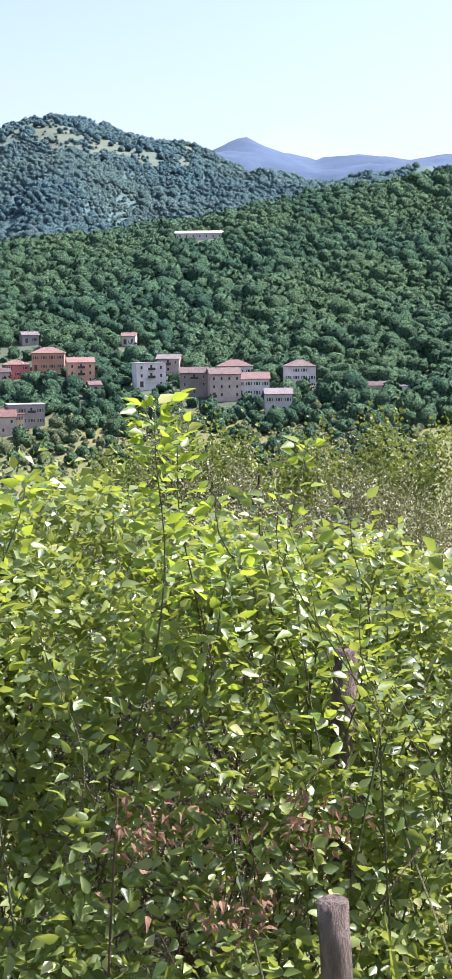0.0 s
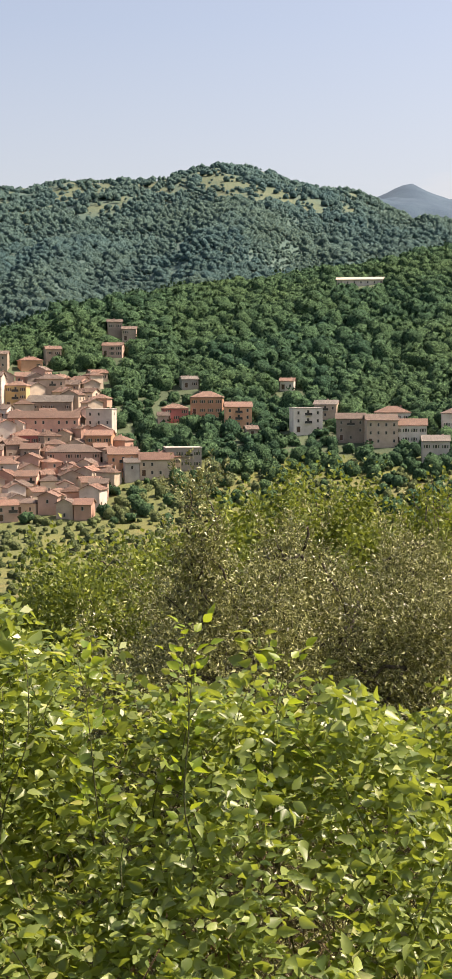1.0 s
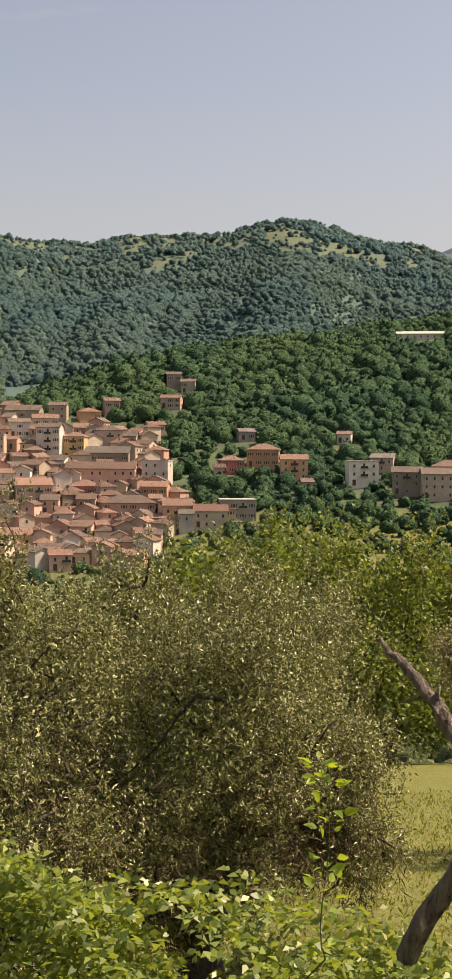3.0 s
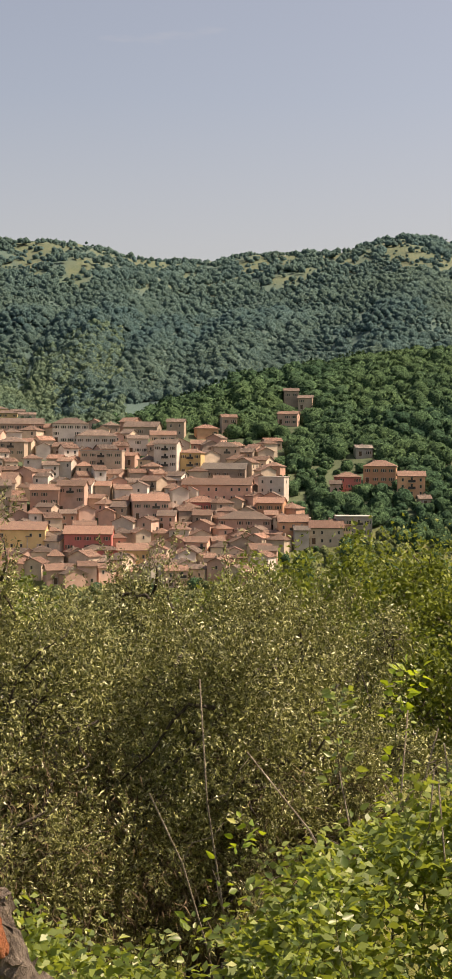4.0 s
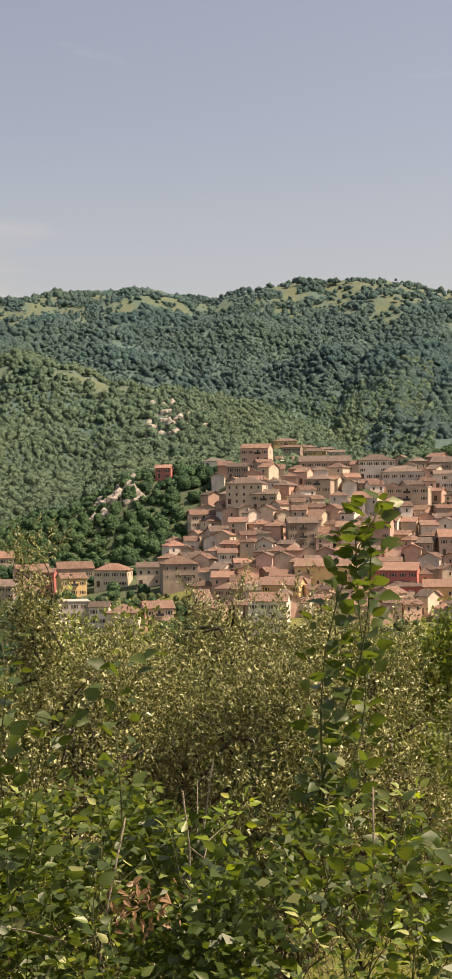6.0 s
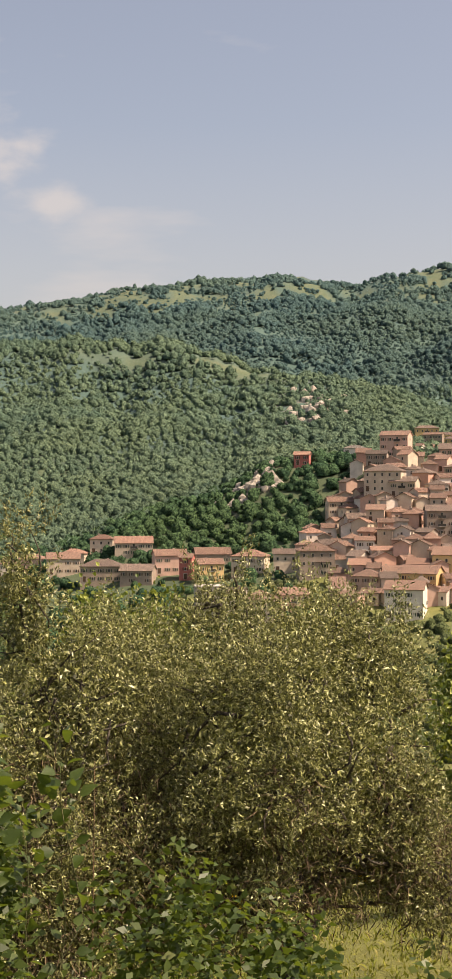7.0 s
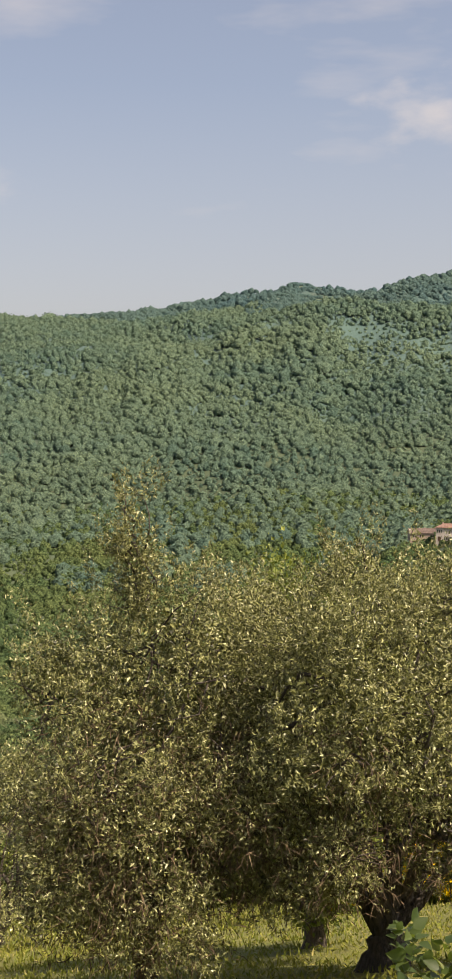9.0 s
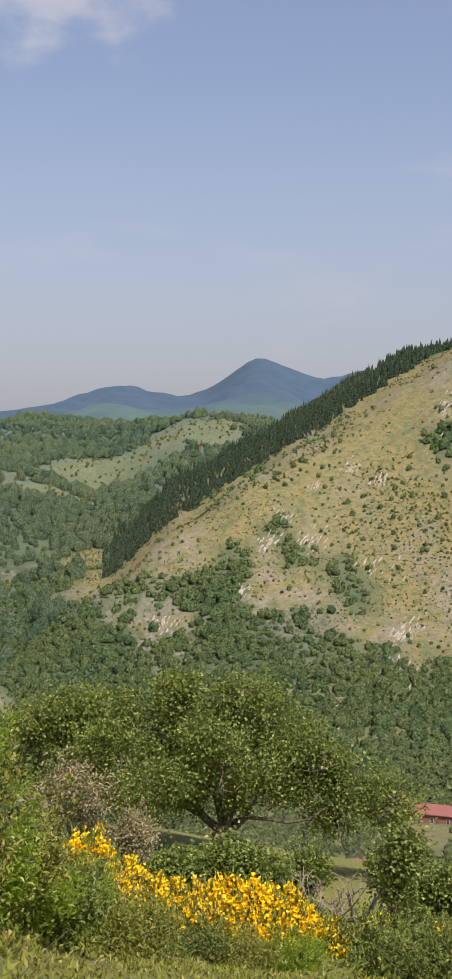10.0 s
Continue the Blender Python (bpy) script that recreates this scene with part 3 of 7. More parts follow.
# each bearing's profile: distance and elevation angle of its slopes, crests and valleys
PROFILE = {
    -180: [(60, 4), (300, 8), (900, 10), (4600, 6)],
    -70: [(70, -3), (300, 2), (900, 6), (4600, 6)],
    -36: [(90, -14), (200, -12), (400, -6), (520, -2.5), (620, 0.5), (800, 4.5), (950, 6.9), (1150, 6.2), (2100, 6.6), (3300, 7.2), (4600, 6)],
    -25: [(90, -15), (200, -13), (400, -6.5), (520, -2.5), (620, 0.3), (800, 4.2), (950, 6.7), (1150, 6.0), (2100, 6.5), (3300, 7.4), (4600, 6)],
    -20: [(90, -15), (200, -13), (400, -6.5), (520, -2.4), (620, 0.2), (800, 4.2), (950, 6.2), (1150, 5.5), (2100, 6.9), (2500, 6.4), (3300, 7.8), (4600, 6)],
    -17: [(90, -15.5), (200, -13.5), (400, -7), (520, -2.4), (620, 0.2), (760, 3.8), (900, 5.3), (1150, 4.4), (2100, 7.7), (2500, 7.0), (3300, 8.6), (4600, 6)],
    -14: [(90, -15.5), (200, -13.5), (400, -7), (520, -2.4), (620, 0.2), (760, 3.9), (870, 4.95), (1100, 3.8), (2050, 8.6), (2500, 7.8), (4600, 6)],
    -9: [(90, -15.5), (200, -14), (400, -7), (520, -2.5), (620, 0.2), (750, 3.9), (850, 4.95), (1100, 3.5), (2050, 9.45), (2500, 8.5), (4600, 6)],
    -5: [(90, -15.6), (200, -14), (400, -7), (500, -3.6), (620, 0.3), (720, 2.9), (800, 4.0), (1050, 2.6), (2050, 8.7), (2500, 8), (4600, 6)],
    -2: [(90, -15.6), (200, -14), (400, -7), (480, -4.6), (600, 0.0), (700, 2.4), (770, 3.3), (1000, 2.0), (2050, 8.45), (2500, 7.8), (4600, 6)],
    1: [(90, -15.6), (200, -14), (400, -7), (470, -5.0), (600, 0.2), (650, 1.4), (730, 2.5), (950, 1.4), (2050, 8.4), (2500, 7.8), (4600, 6)],
    3: [(90, -15.7), (200, -14), (400, -7.2), (470, -5.0), (600, 0.3), (640, 1.0), (700, 1.3), (900, 0.8), (2050, 8.5), (2500, 7.8), (4600, 6)],
    6: [(90, -15.8), (200, -14), (400, -7.2), (470, -5.0), (600, 0.6), (630, 0.9), (700, 0.7), (900, 0.8), (1150, 2.0), (2050, 9.0), (2500, 8), (4600, 6)],
    8.3: [(90, -15.9), (200, -14), (400, -7.2), (470, -5.0), (590, 0.7), (630, 1.0), (700, 0.6), (900, 1.0), (1150, 3.1), (1300, 2.6), (2050, 9.3), (2500, 8), (4600, 6)],
    11: [(90, -16), (200, -14.5), (400, -8), (470, -5.2), (580, 0.4), (620, 1.1), (700, 0.4), (900, 1.4), (1150, 4.2), (1350, 3.4), (2000, 8.7), (2500, 8), (4600, 6)],
    12.5: [(90, -16), (200, -14.5), (400, -8), (470, -5.2), (580, -1.4), (620, 0.9), (700, 0.2), (900, 1.4), (1150, 4.6), (1350, 3.6), (2000, 8.3), (2500, 8), (4600, 6)],
    15.6: [(90, -16), (200, -14.8), (400, -8.4), (470, -5.4), (560, -3.1), (600, -0.8), (630, 0.9), (700, -0.2), (900, 1.2), (1180, 5.0), (1400, 4), (2000, 8.75), (2500, 8), (4600, 6)],
    18: [(90, -16), (200, -15), (400, -8.6), (480, -5.4), (560, -3.7), (610, -1.4), (640, -0.6), (760, -1.0), (950, 1.2), (1200, 5.5), (1400, 4.4), (2000, 8.75), (2500, 8), (4600, 6)],
    21.5: [(90, -16.4), (200, -15.4), (400, -9), (500, -5.4), (560, -3.7), (610, -2.2), (640, -1.8), (760, -1.8), (950, 1.0), (1200, 6.1), (1400, 5), (1950, 8.4), (2500, 7), (4600, 6)],
    25: [(90, -17), (200, -16), (400, -10), (520, -5.8), (570, -4.0), (640, -3.4), (760, -2.6), (950, 1.0), (1220, 6.0), (1450, 5.2), (1900, 7.9), (2500, 7), (4600, 6)],
    29: [(90, -18), (200, -17), (400, -11), (520, -7), (600, -5.2), (760, -3), (950, 1.0), (1250, 5.95), (1450, 5.3), (1900, 7.2), (2500, 6), (4600, 5)],
    31: [(90, -18), (200, -17.5), (400, -12), (520, -8), (640, -5.6), (760, -3), (1000, 1.4), (1270, 5.9), (1450, 5.4), (1900, 6.75), (2500, 6), (4600, 5)],
    34: [(90, -19), (200, -18), (400, -12.5), (520, -9), (640, -6), (760, -3), (1000, 1.4), (1300, 5.75), (1500, 5.4), (1900, 7.4), (2500, 6), (4600, 5)],
    38: [(90, -20), (200, -18.5), (400, -13), (520, -10), (640, -6.5), (760, -3.4), (1000, 1.2), (1350, 5.6), (1500, 5.3), (1800, 6.4), (2500, 5), (4600, 4)],
    41: [(90, -20.5), (200, -18.5), (400, -13), (520, -10), (640, -6.5), (760, -3.6), (1000, 1.0), (1400, 5.3), (1500, 5.2), (1800, 5.75), (2500, 5), (4600, 4)],
    46: [(90, -21), (200, -19), (400, -13.4), (520, -10.5), (640, -6.8), (760, -4.0), (1000, 0.6), (1500, 5.2), (2100, 4.8), (2500, 5), (4600, 4)],
    49: [(90, -21.5), (200, -19), (340, -14.6), (430, -12.6), (520, -7), (590, -2.2), (700, -4.5), (1000, 0.4), (1500, 5.1), (2100, 4.6), (2500, 5), (4600, 4)],
    51.5: [(90, -22), (200, -19), (340, -15), (430, -12.8), (520, -7.4), (650, -0.9), (760, -3.4), (1000, 0.2), (1500, 5.0), (2100, 4.4), (2500, 5), (4600, 4)],
    54: [(90, -22), (200, -19.5), (340, -15.4), (430, -13), (520, -8), (700, 0.7), (800, -1.4), (1000, 0.2), (1500, 4.7), (2100, 4.0), (4600, 3)],
    57: [(90, -22), (150, -19), (200, -18.6), (340, -15.8), (430, -13.1), (520, -8.6), (740, 2.3), (840, 0.6), (1000, 0.4), (1500, 4.2), (2100, 4.1), (4600, 3)],
    59.3: [(90, -22), (150, -19), (200, -18.6), (340, -15.8), (430, -13.1), (520, -9), (770, 3.6), (860, 2.0), (1000, 1.4), (1500, 3.9), (2100, 3.8), (4600, 3)],
    61.4: [(90, -22), (150, -19), (200, -18.6), (340, -15.8), (430, -13.1), (520, -9), (790, 4.35), (870, 3.9), (1000, 2.6), (1500, 3.0), (2100, 3.0), (4600, 3)],
    64: [(90, -22), (150, -19), (200, -18.6), (340, -15.8), (430, -13.2), (520, -9.2), (760, 2.2), (810, 2.6), (880, 3.8), (1000, 2.2), (1500, 1.8), (3200, 2.8), (4600, 2)],
    66: [(90, -22), (150, -19), (200, -18.6), (340, -15.8), (430, -13.3), (520, -9.6), (740, 1.0), (790, 1.2), (870, 2.8), (1000, 1.2), (1500, 0.9), (3200, 3.0), (4600, 2)],
    68.3: [(90, -21.5), (150, -19), (200, -18.6), (340, -15.8), (430, -13.5), (520, -9.8), (720, -0.1), (780, -0.3), (860, 1.5), (1000, -0.2), (1450, 0.7), (1800, 0.0), (3200, 2.8), (4600, 2)],
    70.6: [(90, -21.5), (150, -19), (200, -18.6), (340, -15.9), (430, -13.8), (520, -10.2), (690, -1.5), (760, -1.8), (840, 0.2), (960, -1.6), (1400, 0.7), (1800, 0.2), (3200, 3.5), (4600, 2)],
    73.6: [(90, -21.5), (150, -19), (200, -18.6), (340, -16), (430, -14.2), (520, -11), (660, -3.5), (740, -4.0), (810, -1.4), (950, -3.0), (1150, -0.3), (1300, 0.5), (1800, 0.4), (3200, 2.0), (4600, 1.5)],
    77: [(90, -21.5), (150, -19), (200, -18.6), (340, -16.4), (430, -15), (520, -12), (620, -6.0), (700, -7), (900, -4), (1150, -2.0), (1500, 0.4), (1800, 0.3), (3200, 2.45), (4600, 1.5)],
    81.5: [(90, -21.5), (200, -20), (340, -16.6), (430, -15), (540, -9.6), (640, -10), (900, -4), (1100, -0.9), (1500, 0.5), (1800, 0.3), (3200, 1.4), (4600, 1)],
    92: [(90, -20), (200, -19), (340, -16), (540, -10), (900, -4), (1100, 0.4), (1500, 0.8), (3200, 1.2), (4600, 1)],
    130: [(60, -4), (300, 2), (900, 6), (4600, 5)],
    180: [(60, 4), (300, 8), (900, 10), (4600, 6)],
}
BEARINGS = np.array(sorted(PROFILE))
LOGR = np.linspace(math.log(40), math.log(4600), 420)


def smooth_column(c):
    lr, el = np.log([p[0] for p in c]), np.array([p[1] + (0.28 if p[0] > 150 else 0) for p in c], float)
    y = np.interp(LOGR, lr, el)
    k = np.hanning(9)
    return np.convolve(np.pad(y, 4, mode="edge"), k / k.sum(), "valid")


COLUMNS = np.array([smooth_column(PROFILE[a]) for a in BEARINGS])
# crests lowered under their trees to fit the skyline in the camera's view: bearing and degrees, by nearest and furthest
# distance
for (near_r, far_r), lower in {
    (690, 1000): [(-24, 0.0), (-17, 0.05), (-14.5, -0.15), (-12, -0.42), (-9, -0.80), (-6, -0.42), (-3, -0.20), (-1, -0.45), (1.4, -0.55), (3, -0.35), (5, 0.0)],
    (1080, 1500): [(5, 0.0), (8.5, -0.75), (12, -0.92), (14.4, -0.62), (16, -0.45), (18, -0.60), (21, -0.70), (23, -0.60), (25, -0.35), (28, 0.0), (34, -0.15), (38, 0.0)],
    (1620, 2500): [(-24, -0.5), (-15, -0.85), (-13.2, -0.60), (-11.5, -0.35), (-9, -0.45), (-6, -0.50), (-3.5, -0.58), (-1, -0.30), (2, -0.25), (4, -0.22), (5.7, -0.35), (7, -0.18), (8.6, -0.32), (10, -0.18), (11.5, 0.0),
                   (14, 0.06), (17, 0.0), (20, -0.20), (22.5, -0.20), (25, -0.65), (28, -0.40), (31, -0.35), (36, -0.6), (40, -0.92), (43, -0.70), (46, -0.3), (51, -0.4), (54, -0.48), (57, -0.82), (60, -0.75), (63, -0.3), (66, 0.0)],
    (1460, 1620): [(38, 0.0), (41, -0.7), (46, -0.25), (48.6, -0.47), (54, -0.48), (57, -0.82), (60, -0.75), (63, 0.0)],
    (2800, 4000): [(-24, -0.4), (-19, -0.35), (-17, -0.05), (-14, 0.0), (64, 0.0), (67, -0.38), (69, -0.16), (72, 0.1), (75, -0.42), (78, -0.1), (82, -0.15)],
}.items():
    edge_r = np.clip(np.minimum((LOGR - math.log(near_r)) / 0.05 + 1, (math.log(far_r) - LOGR) / 0.05 + 1), 0, 1)
    COLUMNS += np.interp(BEARINGS, *np.transpose(lower))[:, None] * edge_r[None] * ((BEARINGS >= lower[0][0]) & (BEARINGS <= lower[-1][0]))[:, None]

CREST = COLUMNS[:, LOGR > math.log(1000)].max(1)


def lane(x):
    """How much the lane lies above its far end, by the way along it."""
    return np.interp(x, [-6, 0, 1.7, 2.55, 3.4, 6, 8.5, 10.5, 14], [0.95, 0.93, 0.90, 0.84, 0.68, 0.42, 0.22, 0.10, 0.0])


def near_ground(x, y):
    """The verge, a bank below it and the sloping field."""
    v = np.maximum(y - 2.0, 0)
    s = np.clip(v / 6, 0, 1)
    z = -1.6 + 0.02 * np.clip(x, -60, 60) - 0.78 * np.minimum(v, 4) - 0.17 * np.maximum(v - 4, 0)
    z = z - 0.26 * np.clip(10 - x, 0, 40) * s * s * (3 - 2 * s) + np.maximum(-y - 3, 0) * 0.12
    z = z + lane(x) * np.clip(1 - (y - 4) / 8, 0, 1) * np.clip(1 - (-y - 8) / 20, 0, 1)
    return z + 0.10 * fbm(x * 0.6, y * 0.6, 3) * np.clip(np.abs(y) / 3, 0, 1)


def land(x, y):
    """Height of the ground."""
    x, y = np.asarray(x, float), np.asarray(y, float)
    dx, dy = x - CX, y - CY
    r = np.hypot(dx, dy)
    az = np.degrees(np.arctan2(-dx, dy))
    q = (np.log(np.clip(r, 41, 4590)) - LOGR[0]) / (LOGR[1] - LOGR[0])
    j = np.clip(q.astype(int), 0, len(LOGR) - 2)
    fj = q - j
    i = np.clip(np.searchsorted(BEARINGS, az) - 1, 0, len(BEARINGS) - 2)
    fi = (az - BEARINGS[i]) / (BEARINGS[i + 1] - BEARINGS[i])
    fi = np.clip(fi, 0, 1)
    fi = 0.5 * fi + 0.5 * fi * fi * (3 - 2 * fi)
    el = (COLUMNS[i, j] * (1 - fj) + COLUMNS[i, j + 1] * fj) * (1 - fi) + (COLUMNS[i + 1, j] * (1 - fj) + COLUMNS[i + 1, j + 1] * fj) * fi
    far = CZ + r * np.tan(np.radians(el))
    far = far + np.clip((r - 640) / 500, 0, 1) * (34 * fbm(x / 170, y / 170, 5)) * np.clip(r / 1500, 0.3, 1.0)
    crest = np.interp(az, BEARINGS, CREST)
    gully = np.clip((r - 850) / 300, 0, 1) * np.clip((crest - el - 0.5) / 2.2, 0, 1) * np.clip((el + 3) / 3, 0, 1) * np.clip((70 - az) / 6, 0, 1)
    far = far + gully * (52 * np.abs(fbm(az / 3.4 + r / 900, r / 700, 4)) - 10) * np.clip(r / 1900, 0.4, 1)
    w = np.clip((r - 48) / 50, 0, 1)
    w = w * w * (3 - 2 * w)
    return near_ground(x, y) * (1 - w) + far * w


def polar(az, r):
    a = np.radians(az)
    return CX - np.sin(a) * r, CY + np.cos(a) * r


def ground_at(az, el, r0=300.0, r1=1400.0):
    """Where the sight line at that bearing and elevation first meets the ground."""
    r = np.linspace(r0, r1, 2200)
    x, y = polar(az, r)
    e = np.degrees(np.arctan2(land(x, y) - CZ, r))
    k = np.argmax(e >= el)
    k = k if e[k] >= el else int(np.argmax(e))
    return float(x[k]), float(y[k]), float(r[k])


def cover(x, y):
    """Weights of field grass, meadow and rock."""
    r = np.hypot(x - CX, y - CY)
    az = np.degrees(np.arctan2(CX - x, y - CY))
    el = np.degrees(np.arctan2(land(x, y) - CZ, r))
    n1, n2 = fbm(x / 90, y / 90, 5), fbm(x / 30 + 9, y / 30, 4)
    grass = np.clip((115 - r) / 20, 0, 1)
    grass = np.maximum(grass, (r > 100) * (r < 500) * np.where(az < 30, 0.75, 0.45) * np.clip(1 + n2, 0, 1))
    crest = np.clip((r - 1650) / 200, 0, 1) * np.clip((el - np.interp(az, BEARINGS, CREST) + 0.85) / 1.1 + n1 * 1.6 + n2 * 3.4, 0, 0.72) * (az > -20) * (az < 36) * (r < 2300)
    brow = 0.95 * np.exp(-((r - np.interp(az, [18, 21.5, 25, 29], [1188, 1190, 1208, 1238])) / 15) ** 2) * np.clip((az - 14) / 3, 0, 1) * np.clip((28 - az) / 4, 0, 1) * np.clip(0.9 + n1 * 2, 0, 1)
    foot = np.interp(az, [48, 52, 55, 58, 61, 65, 68, 74, 80], [-6.4, -6.8, -5.4, -4.6, -6.6, -7.4, -5.6, -5.4, -6.4])
    hill = (r > 480) * (r < 845) * np.clip((az - 48) / 1, 0, 1) * np.clip(0.45 + (el - foot) / 2.6 + n1 * 3.6 + n2 * 2.4, 0, 1)
    combe = np.exp(-((az - 57.4 - (el + 3.65) * 1.15 + n2 * 1.6) / 0.85) ** 2) * np.clip((1.4 - el) / 1.2, 0, 1)
    hill = hill * np.clip(1 - 1.5 * combe, 0.05, 1) * np.clip((80 - az) / 2.5, 0, 1)
    spur = (r > 1040) * (r < 1330) * (az > 71) * np.clip(0.35 + n1 * 3.4, 0, 0.9)
    field = np.exp(-(((az - 54.5) / 1.5) ** 2 + ((r - 448) / 9) ** 2)) * 1.6
    terrace = (r > 180) * (r < 480) * (az < 27) * np.clip(0.15 + n2 * 1.5, 0, 1)
    floor_ = (r > 112) * (r < 450) * (az > 34) * np.clip(0.65 + n2 * 1.6, 0, 0.9)
    meadow = np.clip(np.maximum.reduce([floor_, crest, brow, hill, spur, field, terrace]), 0, 1)
    rock = (r > 480) * (r < 830) * (az > 52) * np.clip(-0.04 + n2 * 1.7 + 0.06 * (az > 66), 0, 0.6) + np.exp(-(((az - 16.6) / 0.9) ** 2 + ((r - 618) / 14) ** 2)) * 1.6
    rock = rock + np.exp(-(((az - 14.5) / 1.0) ** 2 + ((el - 3.2) / 0.9) ** 2)) * (r > 900) * (r < 1250)
    return np.clip(grass, 0, 1), meadow, np.clip(rock, 0, 1)


def build_ground():
    az = np.concatenate([np.arange(-180, -30, 5.0), np.arange(-30, 86, 0.36), np.arange(86, 180.1, 5.0)[:-1]])
    r = np.concatenate([np.linspace(0.6, 40, 60), np.geomspace(42, 4500, 190)])
    A, R = np.meshgrid(az, r)
    x, y = polar(A, R)
    z = land(x, y)
    v = np.stack([x, y, z], -1).reshape(-1, 3)
    v = np.concatenate([v, [[CX, CY, float(land(CX, CY))]]])
    na, nr = len(az), len(r)
    i, j = np.meshgrid(np.arange(nr - 1), np.arange(na), indexing="ij")
    i, j = i.ravel(), j.ravel()
    k = (j + 1) % na
    q = np.stack([i * na + j, (i + 1) * na + j, (i + 1) * na + k, i * na + k], 1)
    a = np.arange(na)
    fan = np.stack([np.full(na, len(v) - 1), a, (a + 1) % na], 1)
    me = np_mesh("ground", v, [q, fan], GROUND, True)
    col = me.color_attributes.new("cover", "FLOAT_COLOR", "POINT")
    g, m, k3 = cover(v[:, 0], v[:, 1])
    # alpha falls with distance and brings in the painted blue haze
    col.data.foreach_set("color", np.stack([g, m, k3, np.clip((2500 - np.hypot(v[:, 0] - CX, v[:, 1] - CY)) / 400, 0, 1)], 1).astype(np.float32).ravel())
    up = me.color_attributes.new("upland_haze", "FLOAT_COLOR", "POINT")
    # weight by distance, for crest meadow and for hazed wood floor
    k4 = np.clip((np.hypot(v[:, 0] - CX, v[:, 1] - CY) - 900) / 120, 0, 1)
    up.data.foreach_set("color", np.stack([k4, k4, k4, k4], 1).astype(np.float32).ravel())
    return tagged(new("ground", me), "sloping grass field running down to wooded hills and grassy ridges", "ground", kind="structure")


build_ground()


# ---- the village ----
def empty(name, x, y, z, turn=0.0):
    ob = new(name)
    ob.empty_display_size = 0.3
    ob.matrix_basis = pose(x, y, z, 0, 0, turn)
    return ob


def ring_mesh(name, w, h, t, mat):
    """A window surround with its sill: one band round the opening."""
    o = [(-w / 2 - t, -0.1), (w / 2 + t, -0.1), (w / 2 + t, h + t), (-w / 2 - t, h + t)]
    q = [(-w / 2, 0.0), (w / 2, 0.0), (w / 2, h), (-w / 2, h)]
    v = [(a, -0.07, b) for a, b in o + q] + [(a, 0.0, b) for a, b in o + q]
    f = []
    for k in range(4):
        m = (k + 1) % 4
        f += [(k, m, 4 + m, 4 + k), (8 + k, 12 + k, 12 + m, 8 + m), (k, 8 + k, 8 + m, m), (4 + k, 4 + m, 12 + m, 12 + k)]
    return np_mesh(name, v, np.array(f), mat)


RING, RING_TALL, RING_DOOR = ring_mesh("window", 0.72, 1.15, 0.10, FRAME), ring_mesh("window_tall", 0.8, 1.9, 0.10, FRAME), ring_mesh("door_frame", 1.3, 2.2, 0.14, FRAME)
PANE_MESH = np_mesh("pane", *box_arrays(-0.36, 0.36, -0.03, 0, 0, 1.15), PANE)
PANE_TALL = np_mesh("pane_tall", *box_arrays(-0.4, 0.4, -0.03, 0, 0, 1.9), PANE)
LEAF_DOOR = np_mesh("door_leaf", *box_arrays(-0.65, 0.65, -0.03, 0, 0, 2.2), SHUTTER)
SHUTTERS = [np_mesh("shutter", *box_arrays(-0.2, 0.2, -0.08, -0.01, 0, 1.15), m) for m in (SHUTTER, SHUTTER_GREEN)]
SLAB = np_mesh("balcony", *box_arrays(-1.5, 1.5, -1.0, 0, -0.15, 0), CONCRETE)
RAIL = np_mesh("railing", *box_arrays(-1.48, 1.48, -0.98, -0.94, 0.0, 0.95), IRON)


def put_window(root, m, shutters, tall=False):
    ob = child("window", RING_TALL if tall else RING, root)
    ob.matrix_basis = m
    child("pane", PANE_TALL if tall else PANE_MESH, ob)
    if shutters is not None and not tall:
        for a in (-0.92, 0.92):
            child("shutter", shutters, ob).matrix_basis = pose(a, 0, 0)
    return ob


CHIMNEY = np_mesh("chimney", *box_arrays(-0.35, 0.35, -0.35, 0.35, -0.8, 1.0), WALLS["stone"])
house_spots = []
WALL_WORDS = {"cream": "cream", "white": "off-white", "tan": "tan", "stone": "bare stone", "pink": "faded pink", "salmon": "salmon pink", "orange": "orange", "red": "dark red", "yellow": "ochre yellow", "grey": "grey"}
ROOF_WORDS = {"old": "old brown tile", "clay": "clay tile", "bright": "bright terracotta", "grey": "weathered grey tile"}


